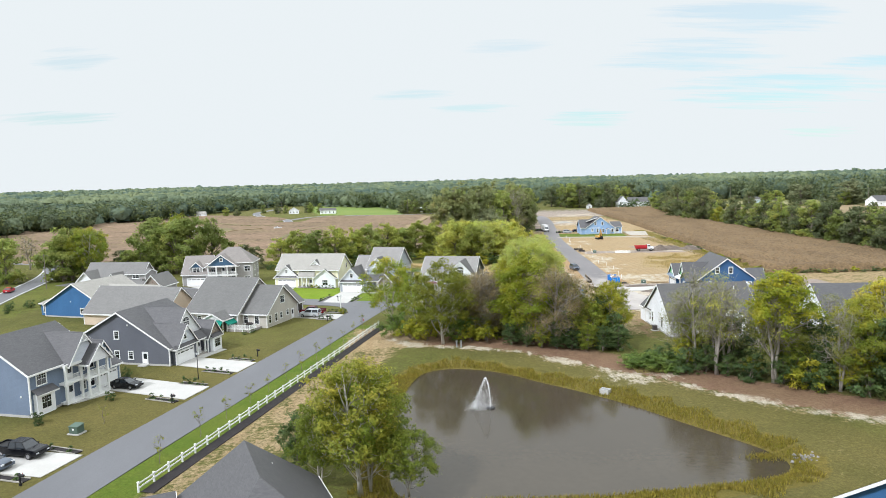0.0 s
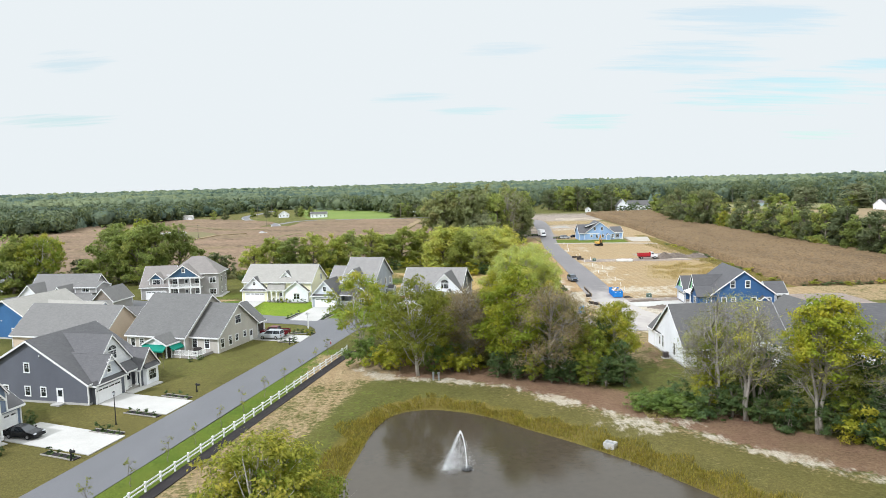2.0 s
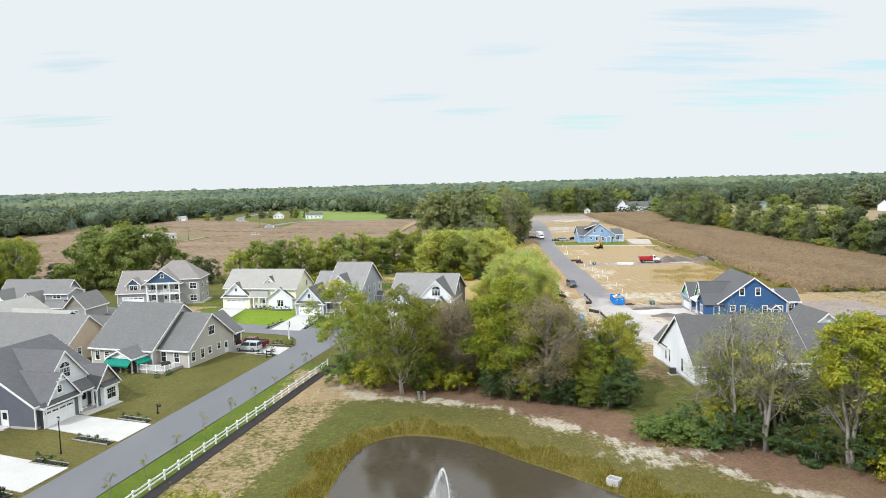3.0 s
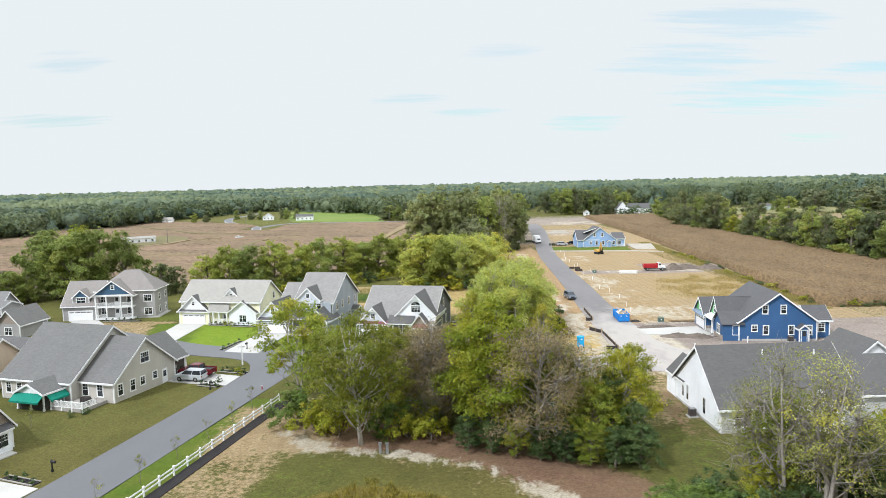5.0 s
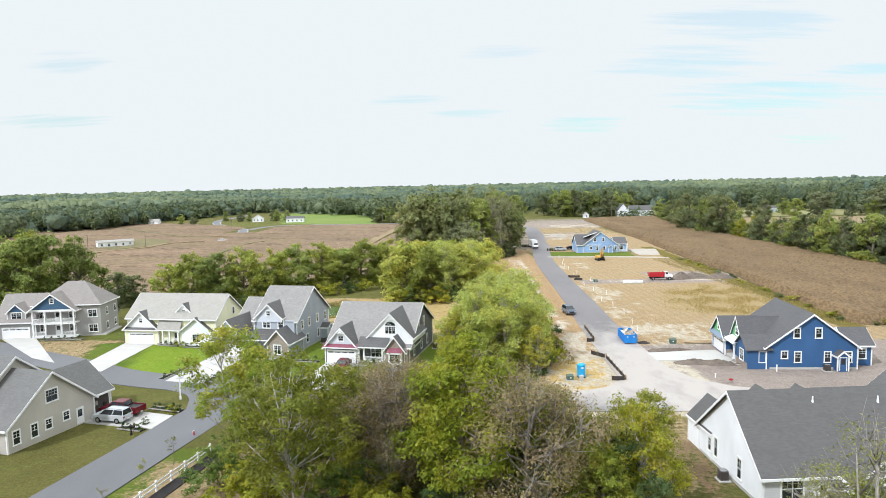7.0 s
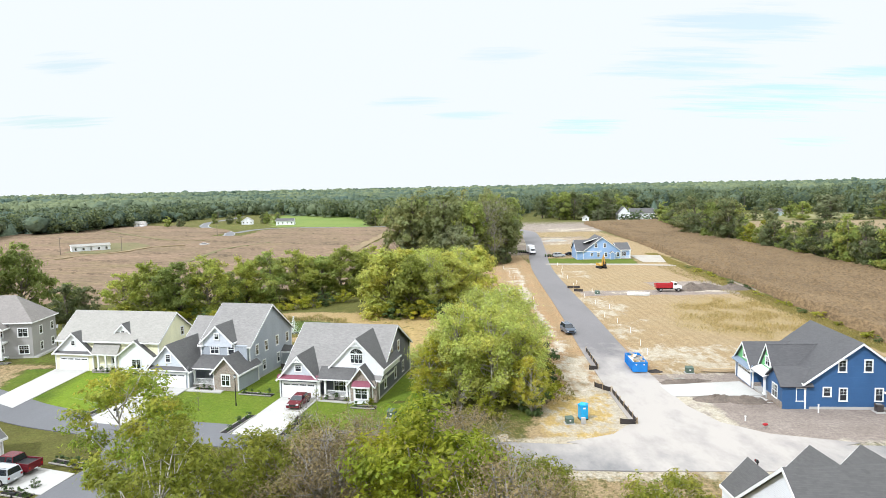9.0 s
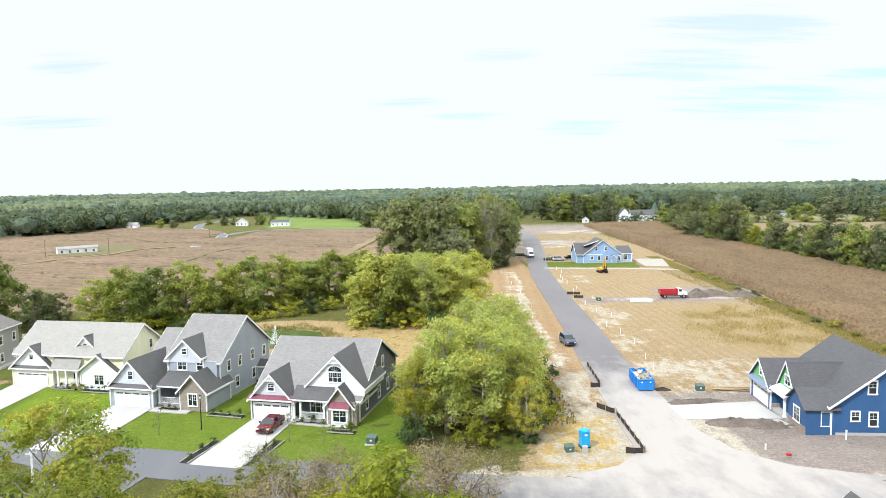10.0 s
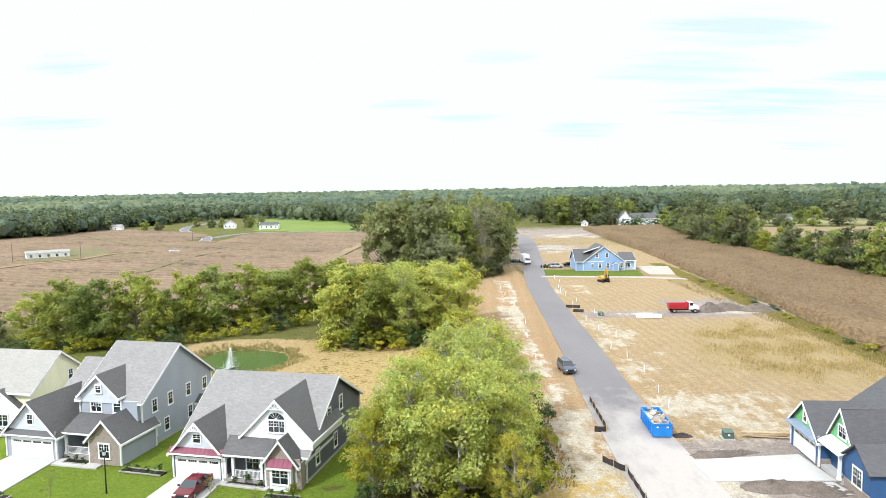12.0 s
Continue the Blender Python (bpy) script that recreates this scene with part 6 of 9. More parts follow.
tree_kind("open", 2, 15, 5.4, 2.0, 12000, 0.15, M["pale_bark"], M["leaf_green"], lobes=30, stems=2, twigs=3, thin=0.15, lobe=0.62, stout=0.7, puff=0.55, dense=34)
for key, leaf in (("belt_dark", "leaf_belt_dark"), ("belt_olive", "leaf_olive"), ("belt_deep", "leaf_hedge"), ("belt_mid", "leaf_mid"), ("belt_grey", "leaf_grey_green")):
    tree_kind(key, 2, 15, 5.6, 0.2, 2900, 0.39, M["trunk"], M[leaf], lobes=26, full=1.05, lobe=0.85, puff=1.0, dense=40)
for key, leaf in (("field_green", "leaf_belt"), ("field_dark", "leaf_belt_dark"), ("field_yellow", "leaf_field_light")):
    tree_kind(key, 3, 15, 5.6, 0.2, 7000, 0.295, M["trunk"], M[leaf], lobes=32, full=0.95, lobe=0.74, puff=0.85, twigs=1)
TREE_LABELS = {
    "green": ("leafy green deciduous tree with a broad crown", "tree"), "yellow": ("tree with yellow-green autumn leaves and a pale trunk", "tree"),
    "dark": ("dense dark green tree leafed to the ground", "tree"), "light": ("light green tree with a full rounded crown", "tree"), "high": ("tree with yellow-green leaves high above bare limbs", "tree"), "autumn": ("tree turning yellow with fine pale twigs", "tree"),
    "russet": ("russet-brown autumn tree with fine bare twigs", "tree"), "bare": ("half-bare tree with pale limbs and sparse leaves", "tree"),
    "thin": ("thinly leafed tree with several pale stems", "tree"), "bush": ("dense dark green bush at the edge of trees", "bush"), "bush_yellow": ("yellow-green bush at the edge of trees", "bush"), "bush_fine": ("dense dark green shrub with fine leaves", "bush"),
    "belt_dark": ("dark green tree in a field belt", "tree"), "belt_olive": ("olive green tree in a field belt", "tree"), "field_green": ("leafy light green tree beside a field", "tree"), "field_dark": ("leafy green tree beside a field", "tree"), "field_yellow": ("yellow-green tree beside a field", "tree"), "belt_grey": ("broad rounded grey-green tree among fields", "tree"), "belt_mid": ("tall olive green tree with a feathery crown", "tree"), "belt_deep": ("dense deep green tree in a field belt", "tree"),
    "bright": ("bright green tree with a dense leafy crown", "tree"), "open": ("green tree with an open crown and pale forked stems", "tree"),
}
tree_rng = random.Random(7)
TREE_COUNT = {}


def tree(key, x, y, h, wide=1.0, group="", label=""):
    """A tree of a kind, h metres high. wide: crown's width against the kind's own."""
    i = TREE_COUNT[key] = TREE_COUNT.get(key, -1) + 1
    wood, crown = KINDS[key][i % len(KINDS[key])]
    own = {"green": 16, "yellow": 16, "dark": 14, "light": 16, "autumn": 16, "high": 16, "russet": 14, "bare": 15, "thin": 15, "bush": 3.2, "bush_yellow": 3.2, "bush_fine": 3.2, "belt_dark": 15, "belt_olive": 15, "belt_deep": 15, "belt_mid": 15, "belt_grey": 15, "field_green": 15, "field_dark": 15, "field_yellow": 15, "bright": 16, "open": 15}[key]
    s = h / own
    text, cat = TREE_LABELS[key]
    top = thing("bush" if cat == "bush" else "tree", pose(x, y, -0.15, 0, 0, tree_rng.uniform(0, 360)) @ Matrix.Diagonal((s * wide, s * wide, s, 1)), label or text, cat, group)
    part("trunk", wood, None, top)
    part("crown", crown, None, top)
    return top


def tree_row(group, keys, spots, h, spread=0.15, wide=1.0):
    for i, (x, y) in enumerate(spots):
        tree(keys[i % len(keys)], x, y, h * tree_rng.uniform(1 - spread, 1 + spread), wide * tree_rng.uniform(0.9, 1.12), group)


# by the pond and the fence
tree("thin", -1.4, 91.0, 14.6, 1.12, label="thinly leafed tree with pale stems at the pond's edge")
tree("open", -5.6, 93.0, 9.6, 0.95)
tree("open", -0.6, 92.0, 13.0, 0.95)
tree("open", 3.2, 90.6, 7.6, 1.2)
tree("dark", -8.4, 95.4, 7.6, 0.8)
# the grove between the pond and the cross street
GROVE = "grove beyond the pond"
tree("thin", 6.8, 149.9, 16.2, 1.0, GROVE, "tree with yellow-green leaves and pale forked stems")
tree("open", -4.2, 168.7, 15.4, 1.12, GROVE)
tree("open", 1.5, 161.5, 12.5, 0.95, GROVE)
tree("bright", 21.6, 150.4, 17.2, 1.1, GROVE)
tree("open", 28.4, 149.6, 12.6, 0.95, GROVE)
tree("russet", 15.4, 155.0, 13.6, 0.95, GROVE)
tree("russet", 26.6, 145.9, 15.6, 1.0, GROVE)
tree("russet", 29.6, 149.0, 13.4, 0.9, GROVE)
tree("russet", 14.2, 158.4, 13.4, 1.15, GROVE)
tree("thin", 9.6, 158.8, 13.0, 1.05, GROVE)
tree("russet", 19.6, 160.2, 12.0, 1.1, GROVE)
tree("dark", 36.6, 143.4, 7.2, 0.85, GROVE)
tree("yellow", 36.4, 147.2, 11.8, 0.9, GROVE)
tree("thin", 32.6, 147.4, 11.0, 1.0, GROVE)
tree("thin", 38.6, 153.4, 11.2, 1.0, GROVE)
tree("dark", 28.6, 145.4, 8.2, 0.75, GROVE)
tree("dark", 20.0, 152.4, 6.4, 0.8, GROVE)
tree("bare", 14.6, 152.6, 7.4, 0.9, GROVE)
tree("bare", 10.2, 173.0, 10.0, 1.0, GROVE)
tree_row(GROVE, ("russet", "thin", "russet", "russet"), ((5.5, 164), (12.5, 165.5), (21, 167), (27, 163), (16.5, 168.5), (30.5, 158.5), (25, 169)), 10.0, 0.15, 1.15)
tree_row(GROVE, ("bush_fine", "bush_yellow", "bush_fine"), ((13, 154.5), (2.5, 156.0), (36.5, 144.5), (4.5, 158.5), (11, 155.5), (8, 168), (3, 172), (14, 173), (19, 172.5), (28, 168.5), (6, 176), (24, 173.5)), 4.2, 0.3, 1.15)
tree_row(GROVE, ("dark", "green"), ((22.4, 148.6), (29.4, 145.6), (26.4, 148.4), (32.6, 144.8), (34.6, 147.6)), 8.6, 0.15, 0.95)
tree_row(GROVE, ("dark", "dark", "green"), ((19, 147.8), (21.5, 146.2), (24, 145.2), (26.5, 144.2), (29, 143.4), (31.5, 142.7), (34, 142.0), (36.5, 141.6)), 4.8, 0.15, 1.2)
tree_row(GROVE, ("bush_yellow", "bush_yellow", "bush_fine"), ((0.8, 154), (3.6, 152.6), (9.4, 152.2), (12.0, 151.6), (14.6, 150.4), (-2.0, 157)), 4.4, 0.2, 1.1)
# the wood on the pond's east side
WOOD = "wood beside the pond"
for x, y, h in ((45.2, 129.6, 16), (47.4, 126.8, 16.2), (49.5, 128.6, 14.5), (53.4, 121.9, 15), (44.0, 133.2, 12)):
    tree("bare", x, y, h, 1.0, WOOD)
tree("high", 53.8, 121.8, 17.2, 1.1, WOOD)
tree_row(WOOD, ("dark", "green"), ((51.0, 129.5), (56.5, 122.5), (59.5, 121.5), (63.5, 116.5), (66.5, 118.0), (47.0, 132.5)), 9.5, 0.15, 1.1)
tree("green", 57.0, 127.0, 15.5, 1.0, WOOD)
tree_row(WOOD, ("bare", "yellow", "dark", "green", "bare", "yellow"), ((60.2, 117.5), (64, 119.5), (66, 113.5), (70, 117), (73, 110.5), (78, 114), (62.5, 125), (70, 124), (82, 108), (88, 112), (78, 122)), 13.5)
tree_row(WOOD, ("bush", "bush", "bush_yellow"), ((43.2, 128.6), (50.8, 123.6), (56.6, 119.6), (57.8, 118.0), (62.4, 114.6), (68, 110.6), (74, 106.6), (41, 134), (60, 121), (80, 104)), 3.6, 0.25, 1.1)
tree_row(WOOD, ("bush_fine",), ((36.2, 131.8), (37.9, 130.8), (39.6, 130.0), (41.4, 129.2), (39.0, 132.6), (41.0, 131.6), (37.2, 133.0), (42.8, 130.6)), 2.4, 0.15, 1.75)
tree_row(WOOD, ("dark", "dark", "yellow"), ((46.2, 128.2), (48.6, 126.0), (51.8, 124.8), (54.6, 121.6), (58.6, 119.4), (61.6, 117.4), (65, 114.8), (69.6, 113), (44.6, 131.0), (49.8, 131.2), (72.6, 109), (77, 107.5)), 4.8, 0.25, 1.35)
# light green clump north of the cross street
CLUMP = "clump beside the site road"
tree_row(CLUMP, ("light", "light", "light", "autumn"), ((25.6, 198.4), (30.0, 198.8), (33.6, 201.6), (27.0, 206), (31.8, 209), (29.0, 215), (34.0, 216), (31.4, 222)), 14.2, 0.08, 1.0)
tree_row(CLUMP, ("light", "yellow"), ((22.8, 201.6), (21.8, 197.6), (36.2, 206.5)), 10.0, 0.1, 1.0)
tree_row(CLUMP, ("autumn",), ((33.4, 197.2), (36.0, 200.4), (34.8, 194.8)), 8.6, 0.15, 0.9)
tree_row(CLUMP, ("bush_yellow", "bush"), ((37.4, 199), (38.6, 205), (39.4, 211), (39.8, 218), (38.4, 225), (22, 194.6), (29, 194.0), (35, 195.8)), 3.4, 0.25, 1.0)
# trees round the second pond and along the bean field
FIELD = "tree belt along the bean field"
ur = random.Random(15)
for i in range(26):
    u = i / 25
    tree(ur.choice(("bush", "bush_yellow", "bush_yellow")), -52 + 62 * u + ur.uniform(-1, 1), (266 if u < 0.4 else 266 + (u - 0.4) * 50) - 3.5 + ur.uniform(-1, 1), ur.uniform(1.6, 3.4), 1.3, FIELD)
tree_row("tree belt along the bean field", ("bush_yellow", "bush", "bush_yellow"), ((10, 262.5), (13, 261), (16.5, 259.8), (20, 260.4), (23.5, 262.4), (27, 266), (30.5, 270), (33, 275), (35.5, 280)), 3.6, 0.25, 1.25)
tree_row(FIELD, ("field_yellow", "field_green", "light", "field_yellow"), ((11.5, 266), (17, 263), (21.5, 265), (26, 271), (16, 272), (22, 277), (29, 279), (13, 280), (33, 284), (28, 290), (21, 287)), 15.8, 0.12, 1.1)
tree_row(FIELD, ("field_green", "field_dark", "field_green", "field_green", "field_dark"), ((-44, 268), (-37, 267), (-31, 269), (-25, 280), (-20, 284), (-14, 288), (-8, 292), (-3.5, 296), (3, 300), (-28, 276), (-51, 270)), 13.0, 0.18, 1.15)
tree("bare", -147.5, 282, 13.5, 1.2, FIELD)
tree_row(FIELD, ("field_dark", "belt_dark", "field_dark"), ((-114, 249), (-132.5, 244), (-140, 250), (-149, 257)), 18.0, 0.1, 1.0)
tree_row(FIELD, ("belt_deep", "belt_dark"), ((-59.5, 268), (-65, 271), (-62, 264.5), (-98, 254), (-101.5, 258), (-95, 257)), 9.6, 0.1, 1.15)
tree_row(FIELD, ("open", "thin", "field_dark", "open"), ((-107.5, 246), (-112, 251), (-116, 247), (-110, 256)), 18.5, 0.08, 0.95)
tree_row(FIELD, ("field_dark", "open", "field_dark"), ((-80, 263), (-87, 268), (-93, 264), (-75, 270), (-97, 272), (-84, 259)), 20.5, 0.08, 0.9)
TALL = "tall trees beside the site road"
tree_row(TALL, ("belt_mid", "belt_mid", "belt_dark", "bare", "belt_mid"), ((26, 372), (31, 362), (37, 359), (43, 366), (48, 374), (34, 378), (42, 385), (47, 392), (51, 414), (43, 402), (57, 442), (50, 430), (62, 468), (55, 458), (22, 385), (14, 380), (8, 388), (17, 396), (27, 398)), 26.0, 0.1, 0.95)
tree_row(TALL, ("belt_deep",), ((36, 351.5), (39.5, 354), (43, 357), (46.5, 361), (49, 364.5), (42, 362)), 6.4, 0.12, 1.3)
tree_row(TALL, ("belt_grey", "belt_grey", "belt_mid"), ((30, 356), (26, 362), (20, 372), (33, 354), (14, 378)), 15.5, 0.15, 1.05)
tree("belt_mid", 50, 372, 17.5, 0.85, TALL), tree("bare", 44, 358, 17.0, 0.8, TALL), tree("bare", 52, 396, 20.0, 0.8, TALL)
HEDGE = "tree belt beyond the corn"
hr = random.Random(5)
tree_row("trees beyond the meadow", ("belt_deep", "belt_dark"), [(-27 + 4.2 * i + hr.uniform(-1.5, 1.5), 616 + hr.uniform(-3, 14)) for i in range(10)], 13.5, 0.18, 1.2)
tree_row(HEDGE, ("belt_deep", "belt_deep", "belt_dark"), [(161 + hr.uniform(-2, 2), y + hr.uniform(-1.5, 1.5)) for y in range(234, 350, 7)], 17.2, 0.12, 1.0)
tree_row(HEDGE, ("belt_deep",), [(167.5 + hr.uniform(-2, 3), y + hr.uniform(-2, 2)) for y in range(238, 350, 9)], 16.0, 0.15, 1.1)
tree_row(HEDGE, ("bush", "bush_yellow", "bush"), [(106 + 2.9 * i, 223.6 + hr.uniform(-0.5, 0.5)) for i in range(18)], 1.3, 0.3, 2.0)
tree_row(HEDGE, ("belt_deep", "belt_dark", "belt_deep"), [(163 + hr.uniform(-2, 3), y) for y in range(353, 400, 7)], 15.0, 0.14, 1.05)
tree_row(HEDGE, ("belt_dark", "belt_olive"), ((164, 403), (163, 412), (165, 421), (168, 408)), 11.5, 0.12, 1.1)
tree_row(HEDGE, ("belt_deep", "belt_deep", "belt_dark"), ((161, 430), (163, 438), (160, 446), (165, 452), (162, 460), (168, 440), (170, 456), (160, 470)), 21.5, 0.1, 0.95)
tree_row(HEDGE, ("belt_deep", "belt_dark"), ((163, 482), (166, 494), (168, 506), (171, 518), (173, 531), (175, 545), (178, 560), (180, 576), (172, 488), (180, 520), (184, 548)), 16.0, 0.15, 1.1)
tree_row("trees among far fields", ("belt_deep", "belt_deep", "belt_dark"), [(200 + 13 * i + hr.uniform(-5, 5), 598 - 1.6 * i + hr.uniform(-6, 6)) for i in range(15) if i % 5 != 3] + [(212, 540), (224, 556), (246, 640)], 12.5, 0.25, 1.1)
tree_row("trees at the end of the site road", ("belt_deep", "belt_dark", "belt_deep"), [(120 + 7.5 * i + hr.uniform(-3, 3), 652 + hr.uniform(-8, 10)) for i in range(9)] + [(112 + 9 * i, 676 + hr.uniform(-6, 8)) for i in range(8)], 21.0, 0.18, 1.05)

# ---- fields and far woods ----
def crop_field(name, ring, z, step, jag, material, label, rows=(1.0, 0.0), row_gap=1.5):
    """A standing crop as one rough sheet with rows and a skirt down to the ground."""
    r = np.array(ring, float)
    lo, hi = r.min(0), r.max(0)
    xs, ys = np.arange(lo[0] - 2 * step, hi[0] + 2 * step, step), np.arange(lo[1] - 3 * step, hi[1] + step * 3, step * 1.6)
    X, Y = np.meshgrid(xs, ys)
    x, y = X.ravel(), Y.ravel()
    rng = np.random.default_rng(11)
    ins = pond_gap(x, y, r)
    x, y = x + rng.uniform(-0.3, 0.3, x.shape) * step, y + rng.uniform(-0.3, 0.3, y.shape) * step
    h = z + rng.normal(size=x.shape) * jag + 0.5 * jag * np.sin((x * rows[0] + y * rows[1]) * 2 * math.pi / row_gap)
    h = np.where(ins < 0, h, -0.3)
    nx, ny = len(xs), len(ys)
    i = (np.arange(ny - 1)[:, None] * nx + np.arange(nx - 1)[None]).ravel()
    quads = np.stack([i, i + 1, i + nx + 1, i + nx], 1)
    keep = (h[quads] > 0).any(1)
    me = array_mesh(name, np.stack([x, y, h], 1), quads[keep], material)
    return tagged(new(name, me), label, "field", kind="stuff")


M["corn"] = surf("dry_corn", (0.172, 0.115, 0.060), (0.120, 0.080, 0.042), 0.05, 1.5, 0.95, amount=0.5, relief=0.15, stretch=(1.6, 0.5, 1))
def bean_material():
    """Ripe beans: brown in broad washes, with drill rows and darker wheel lines."""
    m, t, b = principled("ripe_beans", 0.95, 0, 0.1)
    col = mix_node(t, noise_fac(t, 0.02, 6.0, 0.65), (0.235, 0.160, 0.110), (0.150, 0.112, 0.072))
    col = mix_node(t, math_node(t, "MULTIPLY", noise_fac(t, 0.05, 5.0, lo=0.5, hi=0.8, stretch=(0.5, 1.6, 1), at=(4, 9, 0)), 0.6), col, (0.17, 0.145, 0.06))
    line = math_node(t, "GREATER_THAN", stripes(t, (0.42, 0.91), 31.0, 14.0), 0.985)
    col = vary(t, col, line, 1.0, 0.66)
    col = vary(t, col, stripes(t, (0.42, 0.91), 5.0, 3.0), 0.86, 1.10)
    col = vary(t, col, noise_fac(t, 0.7, 5.0, 0.75), 0.68, 1.32)
    link(t, col, b.inputs["Base Color"])
    return m


M["beans"] = bean_material()
M["meadow"] = surf("green_meadow", (0.11, 0.175, 0.032), (0.16, 0.20, 0.045), 0.02, 1.0, 0.95, amount=0.2)
M["pale_field"] = surf("pale_stubble", (0.20, 0.150, 0.085), (0.255, 0.190, 0.105), 0.02, 0.8, 0.95, amount=0.2)
crop_field("corn_field", ((103, 225), (110, 300), (112, 340), (120, 430), (128, 590), (186, 600), (163, 470), (158, 330), (162, 225)), 2.1, 1.0, 0.28, M["corn"], "ripe brown corn field", (1.0, -0.06), 3.0)
crop_field("bean_field", [(-8, 312), (-60, 290), (-120, 287), (-200, 318), (-330, 330), (-420, 470), (-380, 640), (-260, 680), (-186, 668), (-170, 640), (-146, 626), (-128, 604), (-119, 578), (-121, 536), (-96, 534), (-99, 584), (-90, 604), (-28, 598), (-6, 590), (-12, 500), (-20, 412), (-8, 395), (4, 380), (6, 330)], 0.55, 2.4, 0.13, M["beans"], "ripe brown soybean field", (0.5, 0.86), 9.0)
crop_field("bean_field", ((-14, 412), (-6, 500), (0, 588), (14, 560), (20, 470), (16, 396)), 0.55, 2.4, 0.13, M["beans"], "strip of ripe brown soybeans beside trees", (0.5, 0.86), 9.0)
crop_field("meadow", ((-104, 634), (-27, 602), (-45, 850), (-150, 840)), 0.25, 6.0, 0.05, M["meadow"], "bright green meadow")
M["meadow_pale"] = surf("dry_meadow", (0.185, 0.185, 0.078), (0.235, 0.215, 0.10), 0.02, 1.0, 0.95, amount=0.2)
crop_field("meadow", ((196, 606), (420, 580), (430, 680), (210, 720)), 0.25, 6.0, 0.05, M["meadow_pale"], "pale green meadow before far woods")
crop_field("meadow", ((186, 330), (300, 330), (420, 470), (440, 560), (205, 590)), 0.25, 6.0, 0.05, M["pale_field"], "pale stubble field")

M["field_grass"] = surf("field_grass", (0.165, 0.140, 0.068), (0.120, 0.115, 0.050), 0.08, 1.2, 0.95, amount=0.3)
ribbon("grass_strip", [(-78, 384), (-79.4, 415), (-79.2, 444), (-65.4, 478)], 2.6, M["field_grass"], 0.74, "pale grass strip through a soybean field", "grass strip", depth=0.6)
ribbon("grass_strip", [(-217, 609), (-162, 540), (-131, 507), (-100, 500)], 2.2, M["field_grass"], 0.74, "pale grass strip through a soybean field", "grass strip", depth=0.6)
ribbon("grass_strip", [(-17, 405), (-13, 475), (-4, 575)], 5.5, M["pale_field"], 0.3, "pale mown track between soybean fields", "grass strip", depth=0.4)
ribbon("dirt_lane", [(-146, 396), (-138.4, 419), (-127.9, 435), (-124, 459), (-110, 470)], 3.2, M["pale_field"], 0.76, "sandy farm lane to a trailer home", "lane", depth=0.6)
plate("yard", ((-156, 436), (-137, 428), (-125, 447), (-128, 470), (-146, 492), (-163, 492)), M["field_grass"], 0.72, "mown grass yard round a trailer home", "yard", depth=0.6)


def woods_here(x, y):
    """Where far woods stand: 1, else 0."""
    d = np.hypot(x, y - 60)
    a = np.degrees(np.arctan2(x, y - 60))
    wob = 25 * np.sin(a * 0.9) + 14 * np.sin(a * 2.3 + 1) + 8 * np.sin(a * 5.1)
    near = np.interp(a, (-60, -36, -31, -26, -20, -15, -13, -10, -6, -2, 1, 5, 8.6, 9.4, 11, 11.8, 16, 20, 26, 34, 60), (440, 440, 520, 570, 650, 790, 810, 800, 700, 620, 700, 640, 640, 800, 800, 690, 720, 760, 750, 660, 520))
    here = d > near + wob * 0.6
    clear = (np.sin(x * 0.006 + 1.3) * np.sin(y * 0.0043 + 0.4) > 0.55) & (d > 950) & (d < 2300)
    clear = clear | ((np.abs(a - 10.2) < 2.4) & (d > 1040) & (d < 1420))
    return here & ~clear


def wood_height(x, y):
    far = np.hypot(x, y - 60)
    h = np.interp(np.degrees(np.arctan2(x, y - 60)), (-40, -10, 8, 20, 40), (13.5, 14.0, 16.0, 20.0, 22.5))
    return np.where(far > 1800, np.minimum(h, 16.5) + (far - 1800) * 0.0022, h)


